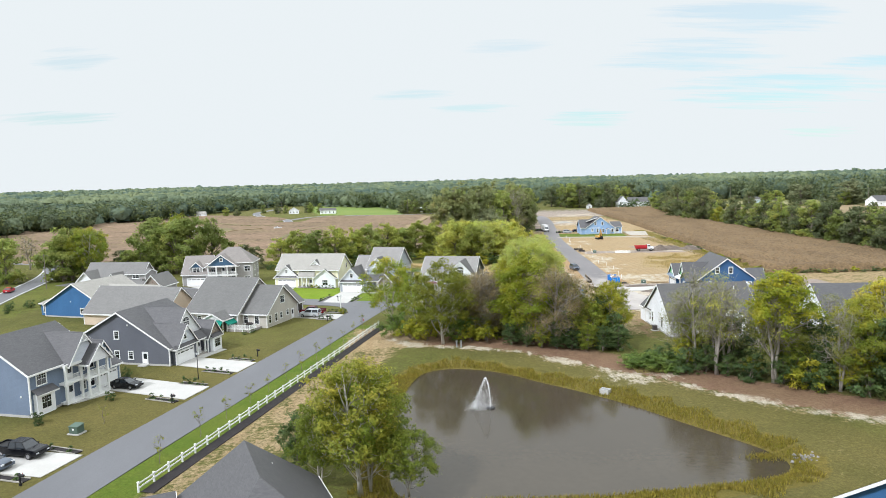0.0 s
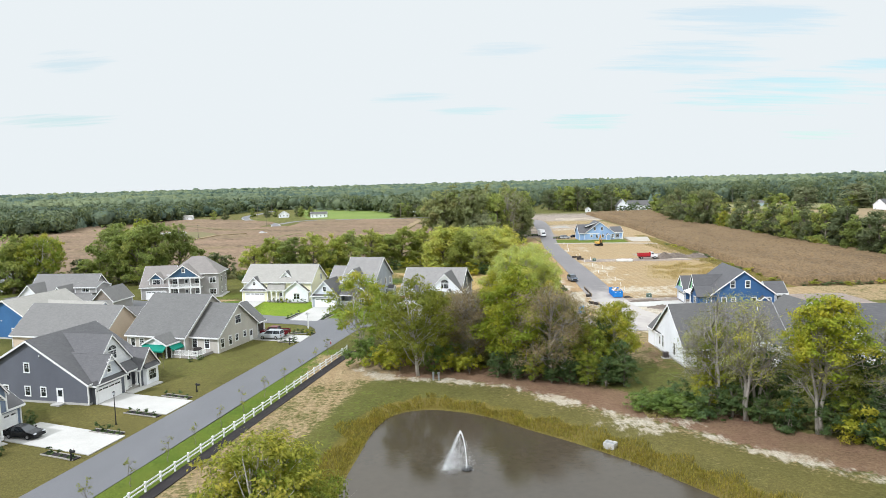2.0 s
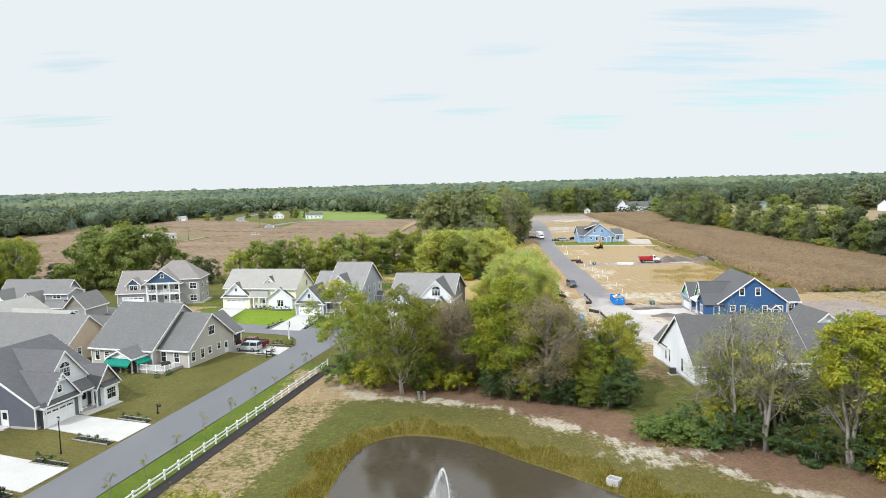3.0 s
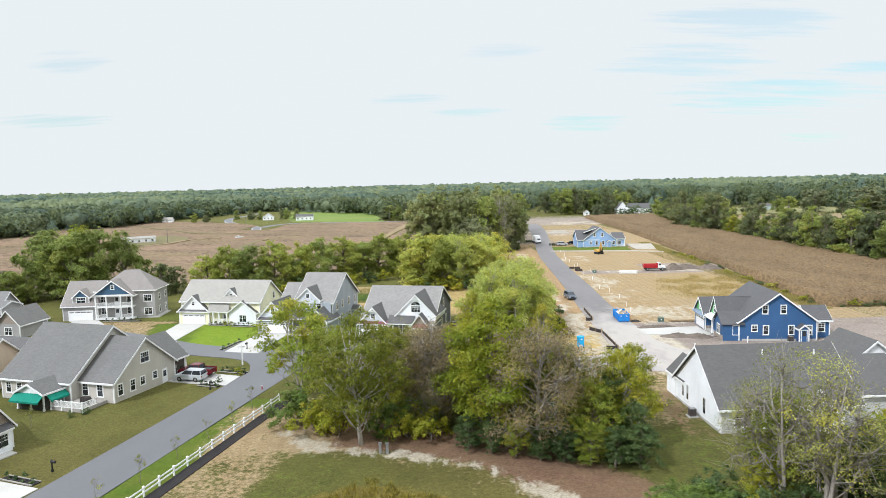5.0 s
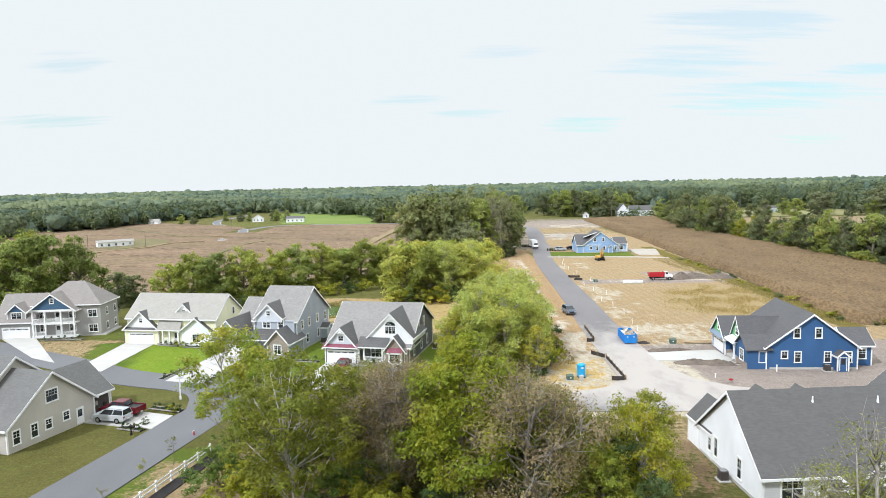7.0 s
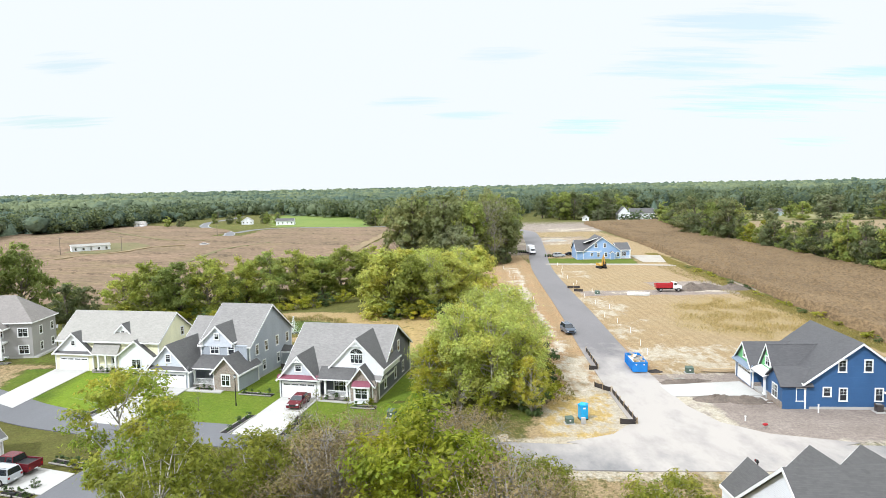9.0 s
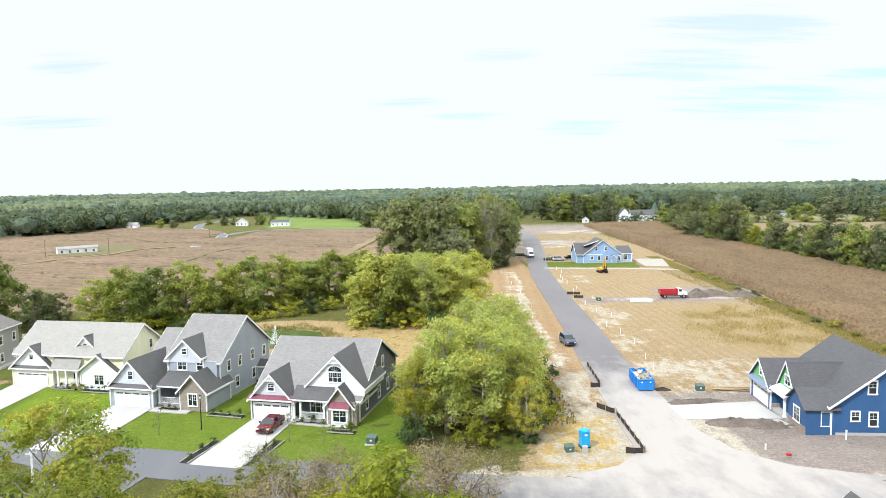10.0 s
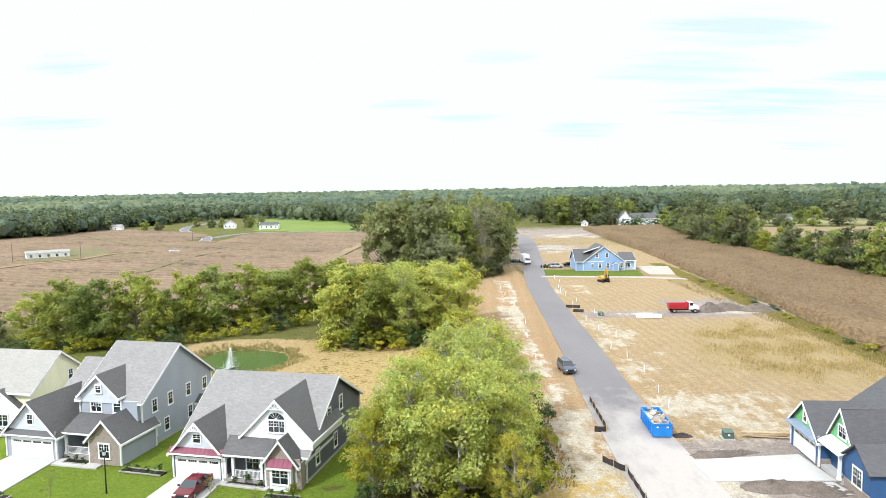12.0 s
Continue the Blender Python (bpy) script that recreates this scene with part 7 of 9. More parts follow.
def far_woods():
    """A low dark mass, closed above by thousands of rounded crowns of differing height and tint."""
    rng = np.random.default_rng(21)
    rows, cols = 150, 220
    d = 400 * (4600 / 400) ** (np.arange(rows) / (rows - 1))
    a = np.radians(np.linspace(-52, 52, cols))
    D, A = np.meshgrid(d, a, indexing="ij")
    x, y = (D * np.sin(A)).ravel(), (60 + D * np.cos(A)).ravel()
    z = wood_height(x, y) * 0.55 + rng.normal(size=x.shape) * 0.8
    w = np.arctan2(x, y - 60)
    z = np.where(woods_here(x - 22 * np.sin(w), y - 22 * np.cos(w)) & woods_here(x, y), z, -3.0)
    i = (np.arange(rows - 1)[:, None] * cols + np.arange(cols - 1)[None]).ravel()
    quads = np.stack([i, i + cols, i + cols + 1, i + 1], 1)
    keep = (z[quads] > 0).any(1)
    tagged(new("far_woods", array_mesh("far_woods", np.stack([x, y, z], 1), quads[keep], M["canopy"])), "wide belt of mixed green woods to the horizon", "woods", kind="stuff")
    # crowns
    n = 19000
    d = 410 * (4200 / 410) ** rng.random(n)
    a = np.radians(rng.uniform(-46, 47, n))
    x, y = d * np.sin(a), 60 + d * np.cos(a)
    ok = woods_here(x, y)
    x, y, d = x[ok], y[ok], d[ok]
    n = len(x)
    r = rng.uniform(0.0, 1.0, n) ** 2.2 * 5.6 + 2.4
    r = r * (0.85 + d / 3400)
    h = wood_height(x, y) * rng.uniform(0.66, 1.0, n) * (0.84 + r * 0.026) * (0.95 + 0.13 * np.sin(x * 0.019 + y * 0.007) * np.sin(y * 0.013 - x * 0.008 + 1) + 0.08 * np.sin(x * 0.05 + 2))
    # full crowns near by, simpler ones beyond
    vs, fs, base = [], [], 0
    for take, seg, level, girth in ((d < 1000, 7, (0.30, 0.56, 0.80, 0.95), (0.82, 1.0, 0.84, 0.42)), (d >= 1000, 5, (0.45, 0.86), (1.0, 0.72))):
        qx, qy, qh, qr = x[take], y[take], h[take], r[take]
        m, k = len(qx), len(level)
        rad = qr[:, None, None] * np.array(girth)[None, :, None] * rng.uniform(0.68, 1.28, (m, k, seg))
        turn = 2 * math.pi * np.arange(seg)[None, None, :] / seg + rng.uniform(0, 6.28, m)[:, None, None]
        vz = qh[:, None, None] * (np.array(level)[None, :, None] + rng.normal(size=(m, k, seg)) * 0.05)
        v = np.stack([qx[:, None, None] + rad * np.cos(turn), qy[:, None, None] + rad * np.sin(turn), vz], -1).reshape(m, k * seg, 3)
        v = np.concatenate([v, np.stack([qx, qy, qh], 1)[:, None, :]], 1)
        faces = []
        for q in range(k - 1):
            for i in range(seg):
                e, f2, g, hh = q * seg + i, q * seg + (i + 1) % seg, (q + 1) * seg + (i + 1) % seg, (q + 1) * seg + i
                faces += [(e, f2, g), (e, g, hh)]
        faces += [((k - 1) * seg + i, (k - 1) * seg + (i + 1) % seg, k * seg) for i in range(seg)]
        fs.append((np.array(faces)[None] + (np.arange(m) * (k * seg + 1))[:, None, None]).reshape(-1, 3) + base)
        if not vs:
            near_v, near_x, near_y, near_h, near_seg, near_k = v, qx, qy, qh, seg, k
        vs.append(v.reshape(-1, 3))
        base += m * (k * seg + 1)
    v, f = np.concatenate(vs), np.concatenate(fs)
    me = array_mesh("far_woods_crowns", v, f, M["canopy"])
    me.polygons.foreach_set("use_smooth", [True] * len(me.polygons))
    tagged(new("far_woods_crowns", me), "rounded crowns of far mixed woods", "woods", kind="stuff")
    # loose sprays over the nearer crowns, so that none reads as a smooth lump
    pick = rng.integers(0, len(near_x), 170000)
    c = near_v[pick, rng.integers(near_seg, near_k * near_seg, len(pick))] + rng.normal(size=(len(pick), 3)) * [1.2, 1.2, 0.9]
    out = c - np.stack([near_x[pick], near_y[pick], near_h[pick] * 0.6], 1)
    out /= np.linalg.norm(out, axis=1)[:, None]
    cv, cf = leaf_cards(rng, c, out, 1.25, single=True)
    tagged(new("far_woods_foliage", array_mesh("far_woods_foliage", cv, cf, M["leaf_far"])), "leafy crowns over far woods", "woods", kind="stuff")


def crown_cloud(seed, cards):
    """Leaf sprays of one rounded crown of unit height, as points and facings."""
    rng = np.random.default_rng(seed)
    k = 9
    c = np.stack([rng.uniform(-0.2, 0.2, k), rng.uniform(-0.2, 0.2, k), rng.uniform(0.15, 0.78, k)], 1)
    r = rng.uniform(0.16, 0.27, k)
    w = rng.integers(0, k, cards)
    d = rng.normal(size=(cards, 3))
    d /= np.linalg.norm(d, axis=1)[:, None]
    d[:, 2] = np.where(rng.random(cards) < 0.5, np.abs(d[:, 2]), d[:, 2])
    return c[w] + d * r[w][:, None], d


def edge_trees():
    """Rounded trees along the front of the far woods, joined into one sheet of stuff."""
    rng = np.random.default_rng(77)
    vs, fs, n = [], [], 0
    clouds = [crown_cloud(i, 240) for i in range(6)]
    for i in range(560):
        a = radians(rng.uniform(-44, 46))
        d = 400.0
        while d < 1000 and not woods_here(np.array([d * math.sin(a)]), np.array([60 + d * math.cos(a)]))[0]:
            d += 6
        d += rng.uniform(-10, 45)
        x, y = d * math.sin(a), 60 + d * math.cos(a)
        h = np.interp(math.degrees(a), (-40, -10, 8, 20, 40), (14.0, 15, 18, 21, 22)) * rng.uniform(0.5, 1.22)
        p, o = clouds[i % 6]
        q = rng.uniform(0, 2 * math.pi)
        turn = np.array([[math.cos(q), -math.sin(q), 0], [math.sin(q), math.cos(q), 0], [0, 0, 1]])
        wide = rng.uniform(0.8, 1.25)
        v, f = leaf_cards(rng, (p @ turn.T) * [h * wide, h * wide, h] + [x, y, 0], o @ turn.T, 0.95, single=True)
        vs.append(v), fs.append(f + n)
        n += len(v)
    tagged(new("far_woods_trees", array_mesh("far_woods_trees", np.concatenate(vs), np.concatenate(fs), M["leaf_far"])), "rounded trees along the edge of far woods", "woods", kind="stuff")


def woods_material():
    """Canopy: every crown has its own tint, with leafy mottling, and distance haze painted in."""
    m, t, b = principled("far_canopy_hazed", 0.9, 0, 0.1)
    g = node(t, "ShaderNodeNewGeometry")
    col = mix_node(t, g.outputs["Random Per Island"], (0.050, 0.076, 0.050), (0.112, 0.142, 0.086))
    # bluish wash: aerial haze put into the base colour
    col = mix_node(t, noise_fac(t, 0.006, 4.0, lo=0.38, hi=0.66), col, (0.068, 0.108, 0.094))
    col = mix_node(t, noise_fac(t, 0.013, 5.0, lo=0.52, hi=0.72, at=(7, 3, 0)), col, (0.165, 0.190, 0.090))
    # broad pale patches: sunlit, hazy stretches painted into the canopy
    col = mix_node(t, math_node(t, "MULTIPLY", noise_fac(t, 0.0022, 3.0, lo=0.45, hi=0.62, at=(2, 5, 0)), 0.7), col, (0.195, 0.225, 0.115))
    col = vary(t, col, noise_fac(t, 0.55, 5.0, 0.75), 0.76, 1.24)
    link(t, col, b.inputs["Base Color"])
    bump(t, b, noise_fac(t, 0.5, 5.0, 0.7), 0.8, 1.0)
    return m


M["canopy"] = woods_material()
M["leaf_far"] = foliage("leaves_of_far_woods", (0.046, 0.074, 0.042), (0.108, 0.138, 0.072), (0.13, 0.15, 0.05), 0.3)
far_woods()
edge_trees()

# ---- fence, street furniture ----
for key, c in (("paint_black", (0.004, 0.0045, 0.007)), ("paint_red", (0.125, 0.012, 0.018)), ("paint_silver", (0.46, 0.48, 0.50)), ("paint_grey", (0.09, 0.11, 0.14)), ("paint_white", (0.78, 0.78, 0.78)), ("paint_orange", (0.52, 0.30, 0.06)), ("paint_blue", (0.02, 0.22, 0.62)), ("toilet_blue", (0.02, 0.38, 0.72)), ("dump_red", (0.45, 0.03, 0.04))):
    M[key] = surf(key, c, tuple(k * 0.8 for k in c), 0.9, 8.0, 0.22, 0.0, 0.35, amount=0.07)
M["tyre"] = surf("tyre_rubber", (0.016, 0.016, 0.017), (0.028, 0.028, 0.028), 3.0, 15.0, 0.9)
M["rim"] = surf("alloy_rim", (0.45, 0.45, 0.46), (0.38, 0.38, 0.39), 3.0, 15.0, 0.35, 0.8)
M["lamp_red"] = surf("red_lens", (0.30, 0.01, 0.01), (0.25, 0.01, 0.01), 3.0, 9.0, 0.2)
M["lamp_clear"] = surf("clear_lens", (0.6, 0.62, 0.64), (0.5, 0.52, 0.55), 3.0, 9.0, 0.15)
M["timber"] = surf("fresh_timber", (0.50, 0.38, 0.24), (0.40, 0.29, 0.17), 1.0, 9.0, 0.85, amount=0.15)
M["fabric"] = surf("black_silt_fabric", (0.025, 0.023, 0.022), (0.06, 0.05, 0.045), 0.8, 7.0, 0.8, amount=0.3)
M["soil"] = surf("grey_brown_soil", (0.18, 0.145, 0.12), (0.11, 0.09, 0.075), 0.6, 5.0, 0.95, amount=0.35, relief=0.06)
M["rock"] = surf("pale_riprap", (0.26, 0.25, 0.23), (0.16, 0.15, 0.14), 1.0, 7.0, 0.9, amount=0.2, per_object=0.25)
M["pole_wood"] = surf("weathered_pole", (0.20, 0.17, 0.14), (0.14, 0.12, 0.10), 1.0, 8.0, 0.95, amount=0.2, stretch=(1, 1, 0.2))
M["reed"] = foliage("reeds", (0.36, 0.275, 0.05), (0.22, 0.22, 0.034), (0.42, 0.29, 0.075), 0.4)
M["hay"] = foliage("tall_dry_grass", (0.46, 0.345, 0.15), (0.36, 0.275, 0.115), (0.31, 0.25, 0.085), 0.4)
M["weed"] = foliage("dry_weeds", (0.34, 0.26, 0.11), (0.26, 0.22, 0.08), (0.20, 0.20, 0.06), 0.3)
M["spray"] = principled("white_water_spray", 0.6, 0, 0.3)[0]
M["spray"].node_tree.nodes["Principled BSDF"].inputs["Base Color"].default_value = (0.9, 0.92, 0.94, 1)
M["spray"].node_tree.nodes["Principled BSDF"].inputs["Transmission Weight"].default_value = 0.25

FENCE_WAY = math.degrees(math.atan2(*(FENCE_B - FENCE_A)[::-1]))
TAN_DECK = pose(-29.8, 167.4, 0, 0, 0, 72)
fence = thing("fence", pose(*FENCE_A, 0, 0, 0, FENCE_WAY), "white two-rail vinyl fence along the street", "fence")
length = float(np.linalg.norm(FENCE_B - FENCE_A))
bays = round(length / 2.44)
post_mesh = mesh_of("post", Geo().box(-0.075, 0.075, -0.075, 0.075, -0.1, 1.02).box(-0.1, 0.1, -0.1, 0.1, 1.02, 1.06).tube([(0, 0, 1.06), (0, 0, 1.12)], [0.12, 0.01], 4), M["vinyl"])
rail_mesh = mesh_of("rail", Geo().box(0.07, length / bays - 0.07, -0.03, 0.03, -0.075, 0.075), M["vinyl"])
for i in range(bays + 1):
    part("post", post_mesh, None, fence).matrix_local = pose(i * length / bays, 0, 0)
    if i < bays:
        for z in (0.42, 0.84):
            part("rail", rail_mesh, None, fence).matrix_local = pose(i * length / bays, 0, z)


def mailbox(x, y, rz):
    P = thing("mailbox", pose(x, y, 0, 0, 0, rz), "black mailbox on a black post beside the street", "mailbox", "mailboxes")
    part("post", Geo().box(-0.06, 0.06, -0.06, 0.06, -0.1, 1.35).box(-0.1, 0.1, -0.1, 0.1, 0, 0.25).box(-0.04, 0.5, -0.04, 0.04, 0.95, 1.03), M["metal_dark"], P)
    g = Geo()
    ring = [(0.13 * math.cos(a), 1.12 + 0.13 * max(0, math.sin(a)) * 1.0) for a in np.linspace(0, math.pi, 8)] + [(-0.13, 1.03), (0.13, 1.03)]
    g.slab([(-0.1, q, z) for q, z in ring], (0.6, 0, 0))
    box = part("box", g, M["metal_dark"], P)
    part("flag", Geo().box(0.2, 0.24, 0.13, 0.15, 1.1, 1.34), M["lamp_red"], box)


for x, y, rz in ((-25.7, 144.5, -14), (-31.0, 120.0, -14), (-36.6, 94.8, -14), (-18.2, 172.8, -14), (55.1, 176.0, 85), (-19.6, 197.6, -104), (5.2, 192.6, -104)):
    mailbox(x, y, rz)


def lamp_post(x, y, h):
    P = thing("street_lamp", pose(x, y, 0), "black lantern lamp post on a lawn", "lamp post", "street lamps")
    part("pole", Geo().tube([(0, 0, -0.1), (0, 0, 0.5), (0, 0, h - 0.6)], [0.11, 0.07, 0.05], 8), M["metal_dark"], P)
    head = part("lantern", Geo().tube([(0, 0, h - 0.6), (0, 0, h - 0.55), (0, 0, h - 0.12), (0, 0, h)], [0.05, 0.13, 0.2, 0.02], 6), M["metal_dark"], P)
    part("glass", Geo().tube([(0, 0, h - 0.5), (0, 0, h - 0.15)], [0.145, 0.2], 6), M["lamp_clear"], head)


lamp_post(-31.4, 131.4, 4.4), lamp_post(-5.0, 201.2, 4.4)


def utility_box(x, y, rz, s=1.0, label="green steel utility box on a pad"):
    P = thing("utility_box", pose(x, y, 0, 0, 0, rz), label, "utility box", "utility boxes")
    part("pad", Geo().box(-0.7 * s, 0.7 * s, -0.65 * s, 0.65 * s, -0.05, 0.1), M["concrete"], P)
    rounded(part("body", Geo().box(-0.55 * s, 0.55 * s, -0.5 * s, 0.5 * s, 0.1, 0.85 * s), M["green_box"], P), 0.03)
    part("lid", Geo().slab([(-0.58 * s, -0.54 * s, 0.86 * s), (0.58 * s, -0.54 * s, 0.86 * s), (0.58 * s, 0.52 * s, 1.0 * s), (-0.58 * s, 0.52 * s, 1.0 * s)], (0, 0, -0.08)), M["green_box"], P)
    part("notice", Geo().box(-0.12 * s, 0.12 * s, -0.515 * s, -0.503 * s, 0.45 * s, 0.65 * s), M["paint_white"], P)


for x, y, rz, s in ((-38.6, 109.4, -14, 1.15), (16.8, 195.2, -14, 1.0), (61.7, 212.4, -5, 1.0), (39.0, 191.4, 5, 0.85), (65.3, 287.8, 0, 1.0)):
    utility_box(x, y, rz, s)
for x, y in ((9.1, 147.3), (9.9, 147.2)):
    P = thing("cable_pedestal", pose(x, y, 0), "grey cable pedestal on bare ground", "utility post", "cable pedestals")
    part("body", Geo().box(-0.14, 0.14, -0.12, 0.12, -0.05, 1.0), M["grey_metal"], P)
    part("cap", Geo().box(-0.18, 0.18, -0.16, 0.16, 1.0, 1.2), M["grey_metal"], P)
P = thing("street_sign", pose(-17.3, 186.5, 0, 0, 0, 20), "white street sign post with two blades", "sign post")
part("post", Geo().box(-0.09, 0.09, -0.09, 0.09, -0.1, 3.3).box(-0.13, 0.13, -0.13, 0.13, 0, 0.5), M["vinyl"], P)
part("blade", Geo().box(-0.55, 0.55, -0.02, 0.02, 3.0, 3.22), M["paint_white"], P)
part("blade", Geo().box(-0.02, 0.02, -0.5, 0.5, 3.26, 3.46), M["paint_white"], P)
P = thing("fire_hydrant", pose(-10.4, 172.3, 0) @ Matrix.Scale(0.75, 4), "small red and white fire hydrant on the verge", "hydrant")
part("barrel", Geo().tube([(0, 0, -0.05), (0, 0, 0.06), (0, 0, 0.07), (0, 0, 0.6), (0, 0, 0.68)], [0.17, 0.17, 0.11, 0.11, 0.13], 10), M["dump_red"], P)
part("bonnet", Geo().tube([(0, 0, 0.68), (0, 0, 0.78), (0, 0, 0.86)], [0.13, 0.1, 0.03], 10), M["paint_white"], P)
part("nozzle", Geo().tube([(-0.2, 0, 0.5), (0.2, 0, 0.5)], [0.06, 0.06], 8), M["paint_white"], P)

# beds with clipped shrubs along the driveways
SHRUB = [tree_meshes(900 + i, 0.62, 0.38, 0.02, 260, 0.08, M["trunk"], M["leaf_dark"], lobes=6, puff=0.09, dense=16) for i in range(2)]


def shrub_bed(a, b, n, width=0.9, group="shrubs along driveways"):
    a, b = np.array(a, float), np.array(b, float)
    w = (b - a) / np.linalg.norm(b - a)
    s = np.array((-w[1], w[0]))
    solid("planting_bed", Geo().slab([(*(a + s * width / 2), 0.09), (*(a - s * width / 2), 0.09), (*(b - s * width / 2), 0.09), (*(b + s * width / 2), 0.09)][::-1], (0, 0, -0.15)), M["mulch"], "dark mulch bed along a driveway", "planting bed", kind="structure")
    g = Geo()
    for k in (-1, 1):
        e = s * (width / 2 + 0.06) * k
        m = int(np.linalg.norm(b - a) / 0.42)
        for i in range(m):
            c = a + (b - a) * (i + 0.5) / m + e
            g.join(Geo().box(-0.19, 0.19, -0.07, 0.07, 0, 0.13).moved(pose(c[0], c[1], 0.03, 0, 0, math.degrees(math.atan2(w[1], w[0])))))
    solid("edging", g, M["kerb"], "pale stone edging of a planting bed", "edging", kind="structure")
    for i in range(n):
        c = a + (b - a) * (i + 0.5) / n
        z = tree_rng.uniform(0.8, 1.25)
        top = thing("shrub", pose(c[0], c[1], 0.08, 0, 0, tree_rng.uniform(0, 360)) @ Matrix.Diagonal((z, z, z, 1)), "small clipped dark green shrub in mulch", "shrub", group)
        part("trunk", SHRUB[i % 2][0], None, top)
        part("crown", SHRUB[i % 2][1], None, top)


for a, b, n in (((-27.0, 134.0), (-32.2, 136.1), 4), ((-25.6, 141.4), (-30.0, 143.2), 4), ((-29.0, 127.8), (-33.4, 129.4), 4), ((-30.6, 120.4), (-35.4, 122.4), 3), ((-35.0, 103.0), (-40.0, 104.8), 2), ((-36.6, 95.8), (-42.0, 97.4), 2), ((-17.4, 174.2), (-20.8, 175.4), 4), ((-15.2, 181.2), (-20.0, 183.0), 5),
                ((-3.4, 190.6), (-1.6, 197.0), 3), ((4.0, 189.4), (5.8, 196.6), 3), ((-24.2, 197.0), (-22.4, 204), 4), ((-16.0, 195.4), (-14.6, 201), 4), ((6.4, 203.2), (10.6, 202.0), 3), ((-13.6, 209.6), (-10.6, 208.8), 3), ((-6.0, 206.8), (-1.0, 205.4), 4), ((-34.0, 220.6), (-30.0, 219.6), 4), ((-28.6, 218.8), (-23.6, 217.6), 5), ((-60.5, 227.6), (-52.0, 227.2), 6), ((11.0, 199.6), (14.4, 198.8), 3)):
    shrub_bed(a, b, n)
for ring in (((-43.4, 126.6), (-46.2, 121.2), (-45.2, 120.8), (-41.6, 125.6)), ((-36.6, 145.2), (-34.0, 150.6), (-32.8, 150.0), (-35.0, 144.2)), ((5.6, 202.6), (10.8, 201.0), (11.4, 202.2), (6.0, 203.9)), ((-14.6, 208.6), (-9.0, 207.2), (-8.8, 208.6), (-14.4, 210.4)), ((66.8, 200.2), (67.4, 197.4), (66.0, 197.2), (65.0, 199.9))):
    plate("footpath", ring, M["concrete"], 0.085, "pale concrete garden path", "footpath")
for x, y, h in ((-16.4, 180.8, 1.3), (-18.0, 176.4, 1.1), (13.6, 200.3, 1.2), (-40.6, 122.0, 1.4), (-36.0, 151.4, 1.2), (-31.6, 163.2, 1.1), (-33.0, 162.0, 1.0), (-41.5, 157.0, 1.0), (-28.9, 219.0, 1.2), (-46.0, 113.6, 1.5), (-45.2, 112.6, 1.0), (-43.0, 132.6, 1.7), (-30.5, 220.0, 1.3), (-101, 196, 2.2), (-98, 199, 2.4), (-99.5, 192, 1.9), (-96, 201, 1.8), (-103, 189, 2.2), (-75.0, 226.5, 1.6), (-73, 227.5, 1.4)):
    tree(tree_rng.choice(("bush", "bush_yellow")) if y > 150 else "bush", x, y, h, 0.9, "garden bushes")


# young trees on the verge
SAPLING = [tree_meshes(950 + i, 3.4, 0.75, 1.2, 190, 0.06, M["trunk"], M["leaf_olive"], lobes=7, twigs=4, stout=0.55, puff=0.16, dense=12) for i in range(3)]
VERGE = [(-23.6 + 0.2304 * (y - 92.6) - 2.3, y) for y in (99.5, 107.0, 113.0, 119.0, 124.0, 129.5, 135.0, 141.0, 147.0, 153.0, 158.5, 163.5)]
for i, (x, y) in enumerate(VERGE + [(-36.9, 112.6), (-36.2, 158.4), (11.0, 196.0), (-9.5, 199.5), (7.0, 196.5)]):
    k = tree_rng.uniform(0.8, 1.15)
    top = thing("sapling", pose(x, y, 0, 0, 0, tree_rng.uniform(0, 360)) @ Matrix.Diagonal((k, k, k, 1)), "young sparse street tree on the grass verge", "young tree", "young street trees")
    part("trunk", SAPLING[i % 3][0], None, top)
    part("crown", SAPLING[i % 3][1], None, top)


# ---- vehicles ----
def wheel_mesh(r, w):
    return mesh_of("tyre", Geo().tube([(0, -w / 2, 0), (0, -w / 2 + 0.03, 0), (0, w / 2 - 0.03, 0), (0, w / 2, 0)], [r * 0.9, r, r, r * 0.9], 18), M["tyre"], False), mesh_of("rim", Geo().tube([(0, -w / 2 - 0.012, 0), (0, w / 2 + 0.012, 0)], [r * 0.58, r * 0.58], 12), M["rim"])


def prism(g, prof, half):
    """A side outline (x, z) given width."""
    return g.slab([(x, -half, z) for x, z in prof], (0, 2 * half, 0))


def cabin_geo(b0, b1, t0, t1, z0, z1, hb, ht):
    g = Geo()
    lo = [(b0, -hb, z0), (b1, -hb, z0), (b1, hb, z0), (b0, hb, z0)]
    up = [(t0, -ht, z1), (t1, -ht, z1), (t1, ht, z1), (t0, ht, z1)]
    g.v = lo + up
    g.f = [(3, 2, 1, 0), (4, 5, 6, 7), (0, 1, 5, 4), (1, 2, 6, 5), (2, 3, 7, 6), (3, 0, 4, 7)]
    return g


